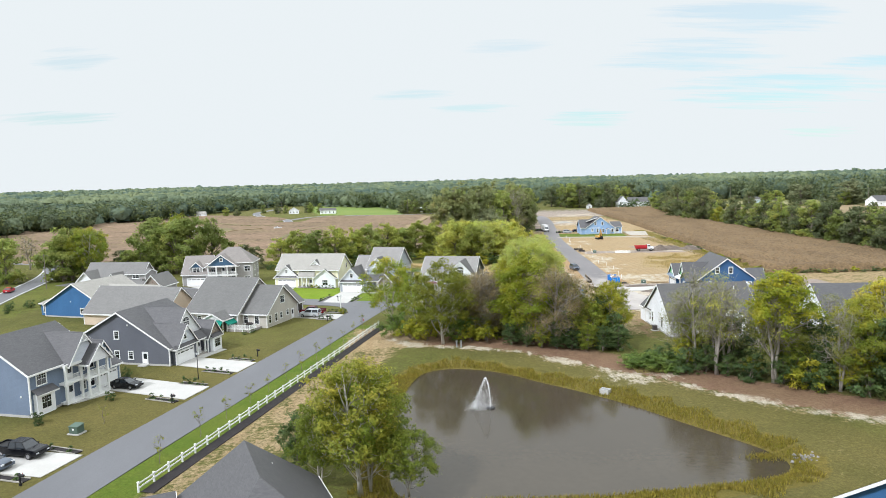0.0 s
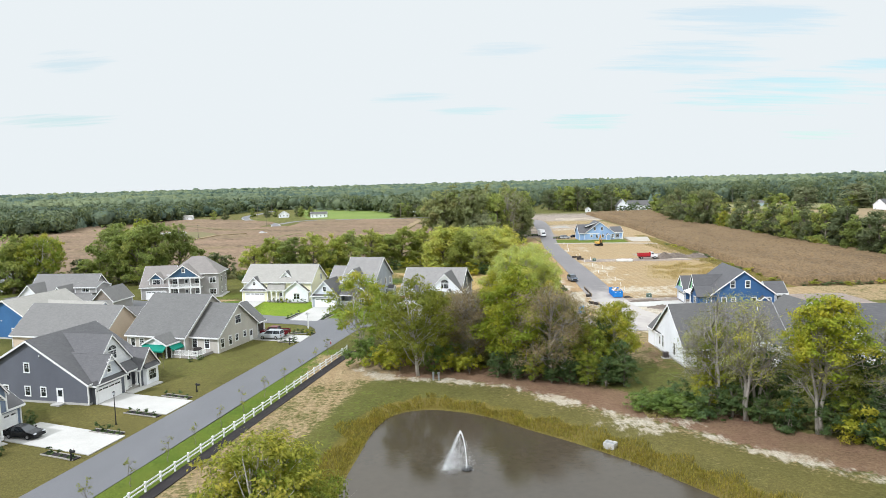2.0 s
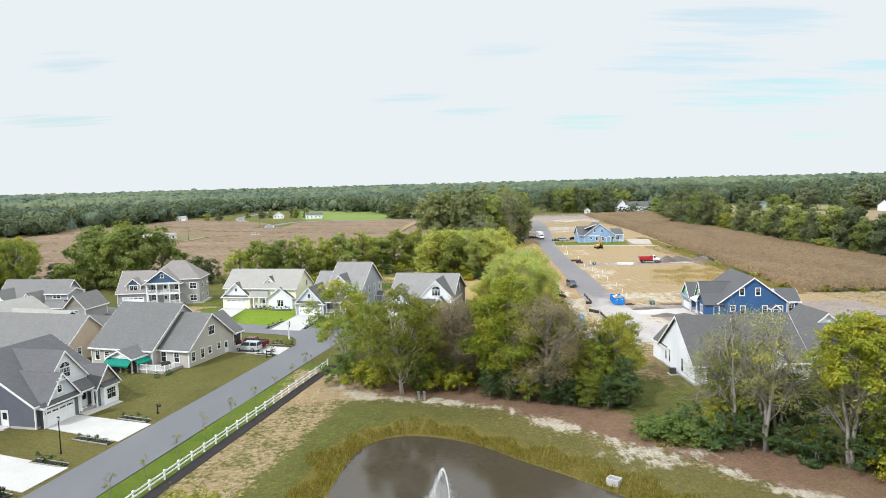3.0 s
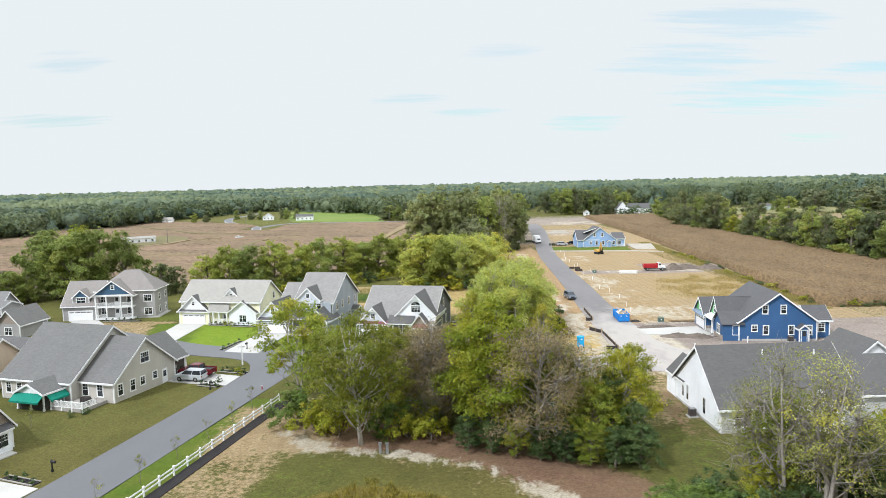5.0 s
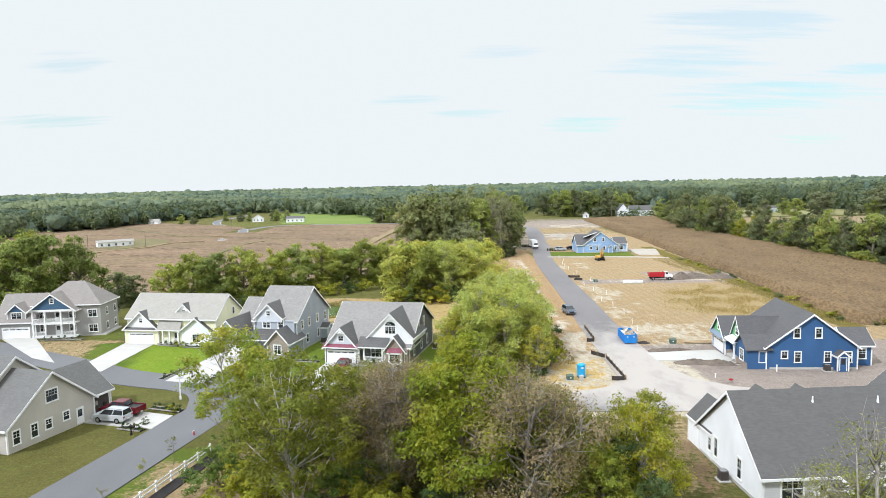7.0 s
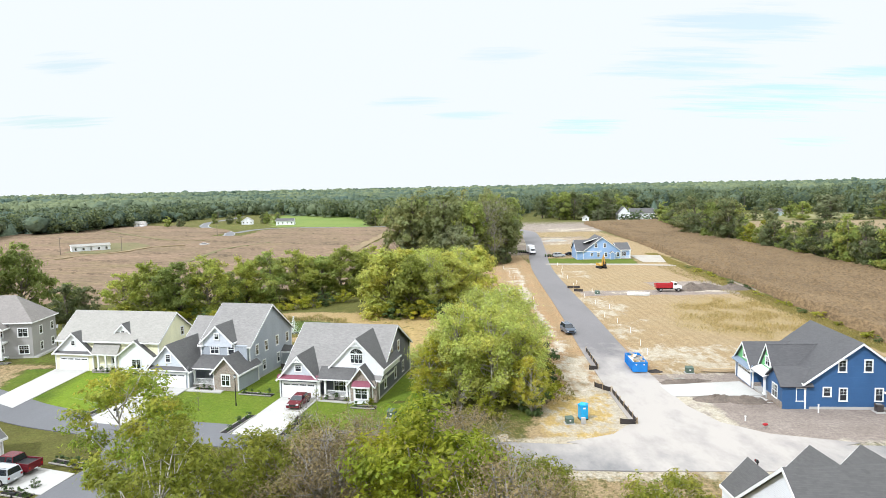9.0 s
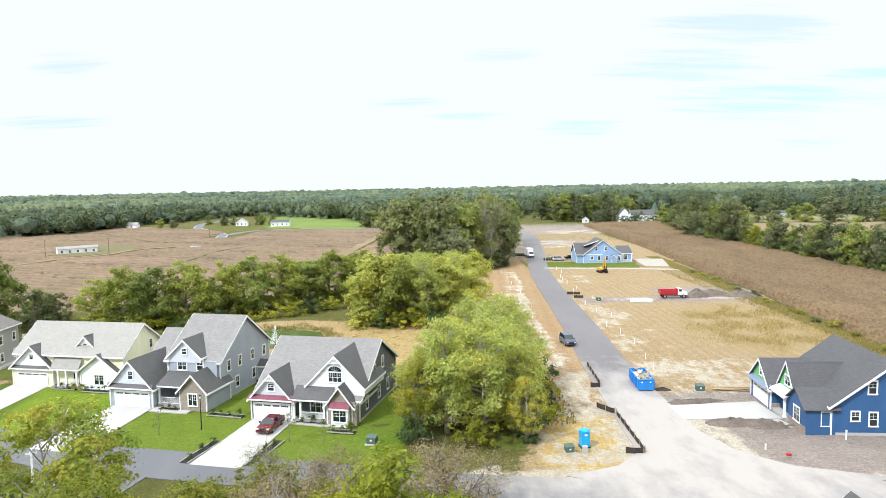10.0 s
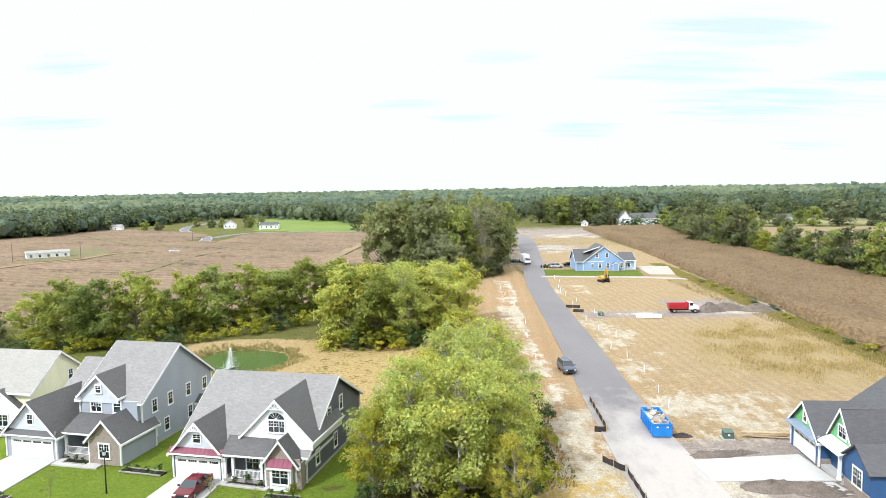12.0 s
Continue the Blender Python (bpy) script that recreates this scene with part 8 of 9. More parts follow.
SHAPES = {
    "sedan": dict(L=4.8, W=1.82, r=0.33, base=2.75, low=((-2.4, 0.36), (-2.38, 0.88), (-2.2, 0.99), (-1.45, 1.01), (0.95, 0.98), (2.1, 0.82), (2.38, 0.66), (2.4, 0.3), (2.2, 0.22), (-2.2, 0.24)), cab=(-1.85, 1.15, -1.15, 0.25, 0.97, 1.44)),
    "suv": dict(L=4.8, W=1.92, r=0.38, base=2.8, low=((-2.4, 0.42), (-2.4, 1.05), (-2.3, 1.12), (1.1, 1.1), (2.15, 1.02), (2.38, 0.85), (2.4, 0.36), (2.2, 0.3), (-2.2, 0.3)), cab=(-2.34, 1.25, -2.15, 0.45, 1.08, 1.76)),
    "pickup": dict(L=5.85, W=2.02, r=0.41, base=3.7, low=((-2.92, 0.5), (-2.92, 1.12), (-0.9, 1.15), (1.45, 1.15), (2.7, 1.08), (2.9, 0.9), (2.92, 0.42), (2.7, 0.36), (-2.7, 0.4)), cab=(-0.95, 1.55, -0.75, 0.85, 1.12, 1.86)),
}


def vehicle(kind, x, y, rz, paint, label, name="car"):
    s = SHAPES[kind]
    P = thing(name, pose(x, y, 0.09, 0, 0, rz), label, "pickup truck" if kind == "pickup" else "car")
    hw = s["W"] / 2
    rounded(part("body", prism(Geo(), s["low"], hw), paint, P), 0.07, 3)
    b0, b1, t0, t1, z0, z1 = s["cab"]
    rounded(part("cabin_glass", cabin_geo(b0, b1, t0, t1, z0 - 0.02, z1 - 0.03, hw - 0.06, hw - 0.26), M["glass"], P), 0.03)
    roof = part("cabin_roof", cabin_geo(t0 - 0.06, t1 + 0.08, t0 + 0.04, t1 - 0.02, z1 - 0.06, z1 + 0.01, hw - 0.23, hw - 0.3), paint, P)
    rounded(roof, 0.03)
    for k in (-1, 1):
        for (xb, xt) in ((b0 + 0.02, t0 - 0.02), ((b0 + b1) / 2 - 0.15, (t0 + t1) / 2 - 0.05), (b1 - 0.04, t1 + 0.04)):
            part("pillar", Geo().slab([(xb - 0.05, k * (hw - 0.05), z0 - 0.02), (xb + 0.05, k * (hw - 0.05), z0 - 0.02), (xt + 0.05, k * (hw - 0.245), z1 - 0.03), (xt - 0.05, k * (hw - 0.245), z1 - 0.03)], (0, -k * 0.03, 0)), paint, P)
        part("headlight", Geo().box(s["L"] / 2 - 0.14, s["L"] / 2 + 0.01, k * hw * 0.72 - 0.18, k * hw * 0.72 + 0.18, 0.66, 0.8), M["lamp_clear"], P)
        part("tail_light", Geo().box(-s["L"] / 2 - 0.01, -s["L"] / 2 + 0.12, k * hw * 0.8 - 0.12, k * hw * 0.8 + 0.12, 0.72, 0.95), M["lamp_red"], P)
        part("mirror", Geo().box(b1 - 0.35, b1 - 0.2, k * (hw + 0.09) - 0.09, k * (hw + 0.09) + 0.09, z0 + 0.02, z0 + 0.18), paint, P)
    t, r = wheel_mesh(s["r"], 0.24)
    for a in (-1, 1):
        for k in (-1, 1):
            w = part("wheel", t, None, P)
            w.matrix_local = pose(a * s["base"] / 2, k * (hw - 0.1), s["r"] - 0.02)
            part("rim", r, None, w)
    part("grille", Geo().box(s["L"] / 2 - 0.02, s["L"] / 2 + 0.02, -hw * 0.5, hw * 0.5, 0.5, 0.78), M["metal_dark"], P)
    part("number_plate", Geo().box(-s["L"] / 2 - 0.025, -s["L"] / 2, -0.2, 0.2, 0.5, 0.62), M["paint_white"], P)
    if kind == "pickup":
        part("load_bed", Geo().box(-2.85, -1.0, -hw + 0.12, hw - 0.12, 1.1, 1.165), M["metal_dark"], P)
        for k in (-1, 1):
            part("bed_side", Geo().box(-2.92, -0.98, k * (hw - 0.06) - 0.055, k * (hw - 0.06) + 0.055, 1.1, 1.32), paint, P)
        part("tailgate", Geo().box(-2.93, -2.84, -hw + 0.12, hw - 0.12, 1.1, 1.32), paint, P)
    if kind == "suv":
        for k in (-1, 1):
            part("roof_rail", Geo().box(t0 + 0.2, t1 - 0.1, k * (hw - 0.36) - 0.02, k * (hw - 0.36) + 0.02, z1 + 0.01, z1 + 0.07), M["grey_metal"], P)
    return P


vehicle("pickup", -41.2, 102.6, -14, M["paint_black"], "black pickup truck parked on a concrete driveway", "pickup_truck")
vehicle("sedan", -42.6, 99.3, -14, M["paint_grey"], "dark grey sedan parked on a concrete driveway")
vehicle("sedan", -40.9, 127.7, -14, M["paint_black"], "black sedan parked before a garage")
vehicle("suv", -22.9, 177.9, 166, M["paint_silver"], "silver sport utility car on a driveway")
vehicle("pickup", -22.8, 180.6, 166, M["paint_red"], "red pickup truck on a driveway", "pickup_truck")
vehicle("sedan", 3.7, 200.8, 260, M["paint_red"], "dark red sedan on a concrete driveway")
vehicle("suv", 48.7, 242.4, -84, M["paint_grey"], "dark grey car parked on the site road's edge")
vehicle("suv", 71.8, 379.4, 6, M["paint_silver"], "pale car beside a light blue house")
vehicle("sedan", 77.5, 384.5, 6, M["paint_black"], "dark car beside a light blue house")
vehicle("sedan", -99.5, 470, 30, M["paint_white"], "white car at the edge of a bean field")

vehicle("sedan", -120.3, 226.0, 105, M["dump_red"], "red car on a country road")

# nursery pots by the far driveways, garden things
for a, b in (((57.6, 399.6), (62.0, 398.6)), ((66.6, 381.0), (71.6, 379.8))):
    for i in range(6):
        u = i / 5
        P = thing("plant_pot", pose(a[0] + (b[0] - a[0]) * u, a[1] + (b[1] - a[1]) * u, 0), "black nursery pot with a small dark shrub", "plant pot", "nursery pots")
        part("pot", Geo().tube([(0, 0, 0), (0, 0, 0.45), (0, 0, 0.5)], [0.28, 0.36, 0.38], 10), M["metal_dark"], P)
        part("shrub", Geo().tube([(0, 0, 0.45), (0.02, 0, 0.7), (0, 0.03, 1.0), (0, 0, 1.25)], [0.30, 0.40, 0.28, 0.05], 7), M["leaf_dark"], P)


def garden_chair(x, y, rz):
    P = thing("garden_chair", pose(x, y, 0, 0, 0, rz), "grey slatted garden chair on a lawn", "chair", "garden chairs")
    part("seat", Geo().box(-0.3, 0.3, -0.3, 0.3, 0.38, 0.44), M["grey_metal"], P)
    part("backrest", Geo().slab([(-0.3, 0.28, 0.44), (0.3, 0.28, 0.44), (0.3, 0.5, 1.05), (-0.3, 0.5, 1.05)], (0, 0.05, 0)), M["grey_metal"], P)
    for k in (-1, 1):
        for j in (-1, 1):
            part("leg", Geo().box(k * 0.27 - 0.03, k * 0.27 + 0.03, j * 0.27 - 0.03, j * 0.27 + 0.03, -0.05, 0.4), M["grey_metal"], P)


garden_chair(-59.7, 256.0, 20), garden_chair(-58.6, 257.0, 200)
P = thing("garden_cart", pose(-61.4, 255.2, 0, 0, 0, 30), "red garden cart on a lawn", "garden cart")
part("tray", prism(Geo(), ((-0.7, 0.35), (-0.85, 0.75), (0.85, 0.75), (0.7, 0.35)), 0.45), M["dump_red"], P)
for k in (-1, 1):
    for j in (-1, 1):
        part("wheel", Geo().tube([(k * 0.5, j * 0.42 - 0.05, 0.2), (k * 0.5, j * 0.42 + 0.05, 0.2)], [0.2, 0.2], 10), M["tyre"], P)
P = thing("barbecue_grill", TAN_DECK @ pose(-2.4, 2.6, 0.45, 0, 0, 90), "black covered barbecue grill on a deck", "grill")
part("cover", prism(Geo(), ((-0.7, 0.0), (-0.68, 0.85), (-0.45, 1.1), (0.45, 1.1), (0.68, 0.85), (0.7, 0.0)), 0.35), M["fabric"], P)

# roll-off container full of rubble
P = thing("roll_off_container", pose(54.4, 215.8, 0, 0, 0, 86) @ Matrix.Diagonal((1.0, 0.9, 1.0, 1)), "blue steel roll-off container heaped with rubbish", "waste container")
g = Geo().box(-3.0, 3.0, -1.2, 1.2, 0.18, 0.3)
for k in (-1, 1):
    g.slab([(-3.0, k * 1.2, 0.3), (3.0, k * 1.2, 0.3), (3.0, k * 1.22, 1.65), (-3.0, k * 1.22, 1.65)], (0, -k * 0.06, 0))
    g.slab([(k * 3.0, -1.2, 0.3), (k * 3.0, 1.2, 0.3), (k * 3.02, 1.2, 1.65), (k * 3.02, -1.2, 1.65)], (-k * 0.06, 0, 0))
part("body", g, M["paint_blue"], P)
for k in (-1, 1):
    for i in range(7):
        part("rib", Geo().box(-2.85 + i * 0.93, -2.73 + i * 0.93, k * 1.27 - 0.06, k * 1.27 + 0.06, 0.25, 1.6), M["paint_blue"], P)
    part("top_rail", Geo().box(-3.05, 3.05, k * 1.22 - 0.07, k * 1.22 + 0.07, 1.6, 1.74), M["paint_blue"], P)
    part("end_rail", Geo().box(k * 3.02 - 0.06, k * 3.02 + 0.06, -1.2, 1.2, 1.6, 1.74), M["paint_blue"], P)
    for j in (-1, 1):
        part("roller", Geo().tube([(k * 2.5, j * 0.9 - 0.1, 0.1), (k * 2.5, j * 0.9 + 0.1, 0.1)], [0.13, 0.13], 10), M["metal_dark"], P)
    part("notice", Geo().box(-3.06, -3.035, k * 0.65 - 0.12, k * 0.65 + 0.12, 1.25, 1.4), M["paint_white"], P)
wr = random.Random(4)
for i in range(34):
    a, b, c = wr.uniform(0.2, 0.7), wr.uniform(0.2, 0.6), wr.uniform(0.08, 0.4)
    q = part("rubbish", Geo().box(-a / 2, a / 2, -b / 2, b / 2, -c / 2, c / 2), wr.choice((M["paint_white"], M["paint_white"], M["timber"], M["kerb"], M["grey_metal"])), P)
    q.matrix_local = pose(wr.uniform(-2.6, 2.6), wr.uniform(-0.9, 0.9), wr.uniform(1.25, 1.85), wr.uniform(-30, 30), wr.uniform(-30, 30), wr.uniform(0, 180))
part("rubbish_fill", Geo().box(-2.9, 2.9, -1.1, 1.1, 0.3, 1.3), M["kerb"], P)

# portable toilet
P = thing("portable_toilet", pose(41.0, 192.9, 0, 0, 0, 8) @ Matrix.Scale(0.88, 4), "bright blue portable toilet on sandy ground", "portable toilet")
part("base", Geo().box(-0.6, 0.6, -0.6, 0.6, -0.02, 0.16), M["metal_dark"], P)
body = part("cabin", Geo().box(-0.56, 0.56, -0.56, 0.56, 0.16, 2.12), M["toilet_blue"], P)
part("roof", Geo().tube([(0, 0, 2.12), (0, 0, 2.2), (0, 0, 2.36)], [0.84, 0.84, 0.55], 4).moved(pose(0, 0, 0, 0, 0, 18)), M["toilet_blue"], P)
d = part("door", Geo().box(-0.42, 0.42, -0.60, -0.563, 0.2, 2.05), M["toilet_blue"], P)
for z in (0.35, 0.95, 1.5):
    part("door_panel", Geo().box(-0.34, 0.34, -0.625, -0.6, z, z + 0.42), M["toilet_blue"], d)
part("notice", Geo().box(-0.18, 0.18, -0.635, -0.626, 1.62, 1.84), M["paint_white"], d)
P = thing("paper_bag_stack", pose(40.7, 191.2, 0, 0, 0, 12), "pale bag standing beside a portable toilet", "bag")
part("bag", Geo().box(-0.25, 0.25, -0.2, 0.2, 0, 0.75), M["concrete"], P)


def silt_fence(a, b, n):
    """Black fabric on wooden stakes, sagging between them."""
    a, b = np.array(a, float), np.array(b, float)
    w = (b - a) / np.linalg.norm(b - a)
    P = thing("silt_fence", pose(*a, 0, 0, 0, math.degrees(math.atan2(w[1], w[0]))), "black silt fence on wooden stakes beside the site road", "silt fence", "silt fences")
    L = float(np.linalg.norm(b - a))
    g = Geo()
    for i in range(4 * n + 1):
        x, sag = L * i / (4 * n), 0.05 * math.sin(math.pi * (i % 4) / 4)
        g.v += [(x, sag, 0), (x, sag * 1.5, 0.72 - sag), (x, sag * 1.5 + 0.012, 0.72 - sag), (x, sag + 0.012, 0)]
    for i in range(4 * n):
        k = 4 * i
        g.f += [(k + j, k + 4 + j, k + 4 + (j + 1) % 4, k + (j + 1) % 4) for j in range(4)]
    g.f += [(0, 1, 2, 3), (16 * n + 3, 16 * n + 2, 16 * n + 1, 16 * n)]
    part("fabric", g, M["fabric"], P)
    for i in range(n + 1):
        part("stake", Geo().box(L * i / n - 0.025, L * i / n + 0.025, -0.06, -0.012, -0.1, 0.92).box(L * i / n - 0.025, L * i / n + 0.025, 0.03, 0.07, -0.1, 0.92), M["timber"], P)


silt_fence((47.2, 190.6), (47.4, 203.2), 6), silt_fence((47.3, 203.6), (45.6, 206.4), 2), silt_fence((47.0, 190.5), (45.1, 190.8), 1), silt_fence((48.9, 227.0), (48.3, 215.6), 5), silt_fence((48.2, 215.2), (46.8, 215.4), 1), silt_fence((59.6, 299.4), (63.0, 298.6), 2), silt_fence((60.2, 293.4), (62.6, 292.8), 1)

# timber, pipes, stakes
P = thing("lumber_stack", pose(66.6, 212.6, 0, 0, 0, -6), "loose stack of pale boards on bare soil", "lumber")
for i in range(9):
    part("board", Geo().box(-2.6, 2.6, -0.1, 0.1, 0, 0.045), M["timber"], P).matrix_local = pose(wr.uniform(-0.6, 0.6), wr.uniform(-0.6, 0.6), 0.03 + 0.05 * i, 0, 0, wr.uniform(-5, 5))
P = thing("pallet", pose(58.7, 208.4, 0, 0, 0, 10), "pallet with pale masonry blocks", "pallet")
part("deck_boards", Geo().box(-0.8, 0.8, -0.55, 0.55, 0, 0.14), M["timber"], P)
for i in range(8):
    part("block", Geo().box(-0.19, 0.19, -0.1, 0.1, 0, 0.2), M["kerb"], P).matrix_local = pose(-0.55 + 0.37 * (i % 4), -0.25 + 0.45 * (i // 4), 0.14, 0, 0, wr.uniform(-8, 8))
P = thing("pipe_stack", pose(75.2, 285.0, 0, 0, 0, -12), "stack of white plastic pipes beside a dirt lane", "pipes")
for i in range(4):
    for j in range(3 - i // 3):
        part("pipe", Geo().tube([(-2.6, 0, 0), (2.6, 0, 0)], [0.15, 0.15], 10), M["vinyl"], P).matrix_local = pose(0.3 * (i % 2), -0.6 + 0.33 * i, 0.15 + 0.3 * j * (i < 3))
sr = random.Random(9)
for i in range(16):
    y = 224 + i * 8.5 + sr.uniform(-2, 2)
    x = float(np.interp(y, [p[1] for p in ROAD_B], [p[0] for p in ROAD_B])) + 5.0 + sr.uniform(0, 4.5)
    P = thing("marker_pipe", pose(x, y, 0, sr.uniform(-4, 4), sr.uniform(-4, 4), 0), "white marker pipe standing in dry grass", "marker pipe", "marker pipes")
    part("pipe", Geo().disc_z(0, 0, -0.1, 1.1, 0.06, sides=8), M["vinyl"], P)
for i in range(8):
    x, y = 47.8 + sr.uniform(-3.0, 0.6), 250 + i * 14 + sr.uniform(-3, 3)
    P = thing("marker_pipe", pose(x, y, 0, sr.uniform(-4, 4), sr.uniform(-4, 4), 0), "white marker pipe standing in dry grass", "marker pipe", "marker pipes")
    part("pipe", Geo().disc_z(0, 0, -0.1, 1.0, 0.06, sides=8), M["vinyl"], P)
P = thing("site_saw", pose(61.9, 188.4, 0, 0, 0, 20) @ Matrix.Scale(0.7, 4), "small red site saw on splayed legs", "site saw")
part("body", Geo().box(-0.35, 0.35, -0.25, 0.25, 0.45, 0.75), M["dump_red"], P)
for k in (-1, 1):
    for j in (-1, 1):
        part("leg", Geo().tube([(k * 0.25, j * 0.18, 0.46), (k * 0.55, j * 0.4, 0)], [0.03, 0.03], 6), M["grey_metal"], P)
for x, y, h in ((60.7, 191.0, 0.6), (71.0, 193.2, 1.1)):
    P = thing("riser_pipe", pose(x, y, 0), "white riser pipe beside a new house", "riser pipe", "riser pipes")
    part("pipe", Geo().disc_z(0, 0, -0.1, h, 0.09, sides=10).disc_z(0, 0, h - 0.1, h, 0.12, sides=10), M["vinyl"], P)

# red dump truck and yellow excavator
P = thing("dump_truck", pose(85.0, 290.5, 0.02, 0, 0, -4), "red dump truck with white cab on a dirt lane", "dump truck")
part("chassis", Geo().box(-3.2, 3.0, -0.45, 0.45, 0.6, 0.85), M["metal_dark"], P)
g = Geo().box(-3.3, 0.9, -1.15, 1.15, 1.0, 1.1)
for k in (-1, 1):
    g.slab([(-3.3, k * 1.1, 1.1), (0.9, k * 1.1, 1.1), (0.9, k * 1.2, 2.1), (-3.4, k * 1.2, 2.1)], (0, -k * 0.07, 0))
g.slab([(0.85, -1.15, 1.1), (0.85, 1.15, 1.1), (0.95, 1.2, 2.45), (0.95, -1.2, 2.45)], (0.07, 0, 0)).slab([(-3.3, -1.1, 1.1), (-3.3, 1.1, 1.1), (-3.45, 1.2, 2.1), (-3.45, -1.2, 2.1)], (0.07, 0, 0))
tub = part("tipper_body", g, M["dump_red"], P)
for i in range(5):
    for k in (-1, 1):
        part("rib", Geo().box(-3.1 + i * 0.95, -3.0 + i * 0.95, k * 1.2 - 0.05, k * 1.2 + 0.05, 1.1, 2.1), M["dump_red"], tub)
rounded(part("cab", prism(Geo(), ((1.1, 0.8), (1.1, 2.5), (2.0, 2.5), (2.3, 1.75), (3.4, 1.6), (3.5, 0.8)), 1.05), M["paint_white"], P), 0.08)
part("windscreen", Geo().slab([(2.04, -0.9, 2.42), (2.31, -0.9, 1.8), (2.31, 0.9, 1.8), (2.04, 0.9, 2.42)], (0.02, 0, 0.01)), M["glass"], P)
for k in (-1, 1):
    part("side_window", Geo().box(1.3, 2.0, k * 1.06 - 0.01, k * 1.06 + 0.01, 1.75, 2.35), M["glass"], P)
t, r = wheel_mesh(0.5, 0.32)
for x in (-2.2, 2.5):
    for k in (-1, 1):
        w = part("wheel", t, None, P)
        w.matrix_local = pose(x, k * 0.95, 0.5)
        part("rim", r, None, w)
P = thing("excavator", pose(79.6, 342.4, 0, 0, 0, -72) @ Matrix.Scale(0.92, 4), "yellow tracked excavator with raised arm", "excavator")
for k in (-1, 1):
    rounded(part("track", prism(Geo(), ((-1.9, 0.25), (-1.6, 0.0), (1.6, 0.0), (1.9, 0.25), (1.6, 0.75), (-1.6, 0.75)), 0.28).moved(pose(0, k * 1.05, 0)), M["tyre"], P), 0.06)
part("turntable", Geo().disc_z(0, 0, 0.6, 1.0, 0.7, sides=16), M["metal_dark"], P)
rounded(part("engine_house", prism(Geo(), ((-1.9, 1.0), (-1.9, 1.9), (-0.4, 2.0), (1.2, 1.5), (1.2, 1.0)), 1.15), M["paint_orange"], P), 0.08)
cabx = part("cab", Geo().box(0.0, 1.3, 0.25, 1.15, 1.3, 2.75), M["paint_orange"], P)
part("window", Geo().box(0.1, 1.33, 0.22, 1.18, 1.7, 2.6), M["glass"], cabx)
part("boom", Geo().tube([(1.0, -0.2, 1.4), (1.3, -0.2, 3.4), (2.0, -0.2, 5.2)], [0.30, 0.28, 0.20], 4), M["paint_orange"], P)
arm = part("arm", Geo().tube([(1.9, -0.2, 5.3), (2.7, -0.2, 2.8), (2.7, -0.2, 1.7)], [0.22, 0.20, 0.14], 4), M["paint_orange"], P)
part("bucket", prism(Geo(), ((2.3, 1.7), (3.0, 1.8), (3.1, 1.0), (2.6, 0.7), (2.2, 1.1)), 0.5).moved(pose(0, -0.2, 0)), M["metal_dark"], arm)
P = thing("box_truck", pose(62.6, 393.5, 0.06, 0, 0, -82), "white box truck parked on the site road", "truck")
part("cargo_box", Geo().box(-4.0, 1.0, -1.2, 1.2, 0.9, 3.6), M["paint_white"], P)
rounded(part("cab", prism(Geo(), ((1.1, 0.5), (1.1, 2.5), (2.2, 2.5), (2.7, 1.5), (3.0, 1.3), (3.0, 0.5)), 1.05), M["paint_white"], P), 0.08)
part("windscreen", Geo().slab([(2.24, -0.9, 2.4), (2.68, -0.9, 1.56), (2.68, 0.9, 1.56), (2.24, 0.9, 2.4)], (0.03, 0, 0.01)), M["glass"], P)
part("bumper", Geo().box(2.9, 3.1, -1.05, 1.05, 0.4, 0.75), M["metal_dark"], P)
for x in (-2.6, 2.1):
    for k in (-1, 1):
        w = part("wheel", t, None, P)
        w.matrix_local = pose(x, k * 0.95, 0.48)
        part("rim", r, None, w)


ribbon("footpath", [(49, 404.2), (56, 402.6), (61.4, 401.8)], 2.2, M["concrete"], 0.05, "pale new concrete footpath beside the site road", "path")
for i in range(11):
    px, py = ((56.4 + i * 0.9, 399.4) if i < 6 else (68.2 + (i - 6) * 1.25, 381.8))
    P = thing("stub_post", pose(px, py, 0, 0, 0, 15 * i), "short dark stub post beside the site road", "post", "stub posts")
    part("post", Geo().box(-0.14, 0.14, -0.14, 0.14, -0.1, 1.05), M["metal_dark"], P)
    part("cap", Geo().box(-0.2, 0.2, -0.2, 0.2, 1.05, 1.2), M["metal_dark"], P)


def heap(x, y, r, h, seed, material, label, wide=1.5, rz=0.0):
    """A rough cone of soil."""
    rng = np.random.default_rng(seed)
    n, m = 10, 26
    g = Geo()
    for i in range(n + 1):
        for j in range(m):
            a = 2 * math.pi * j / m
            k = i / n
            z = h * math.cos(k * math.pi / 2) ** 1.4 * (1 + 0.25 * math.sin(3 * a + seed)) + rng.normal() * 0.08 * (k < 1) - 0.12 * (i == n)
            q = r * k * (1 + 0.2 * math.sin(2 * a + seed) + rng.normal() * 0.04)
            g.v.append((q * wide * math.cos(a), q * math.sin(a), z))
    for i in range(n):
        for j in range(m):
            g.f.append((i * m + j, (i + 1) * m + j, (i + 1) * m + (j + 1) % m, i * m + (j + 1) % m))
    solid("mound", g, material, label, "mound", pose(x, y, 0, 0, 0, rz), "site mounds", smooth=True)


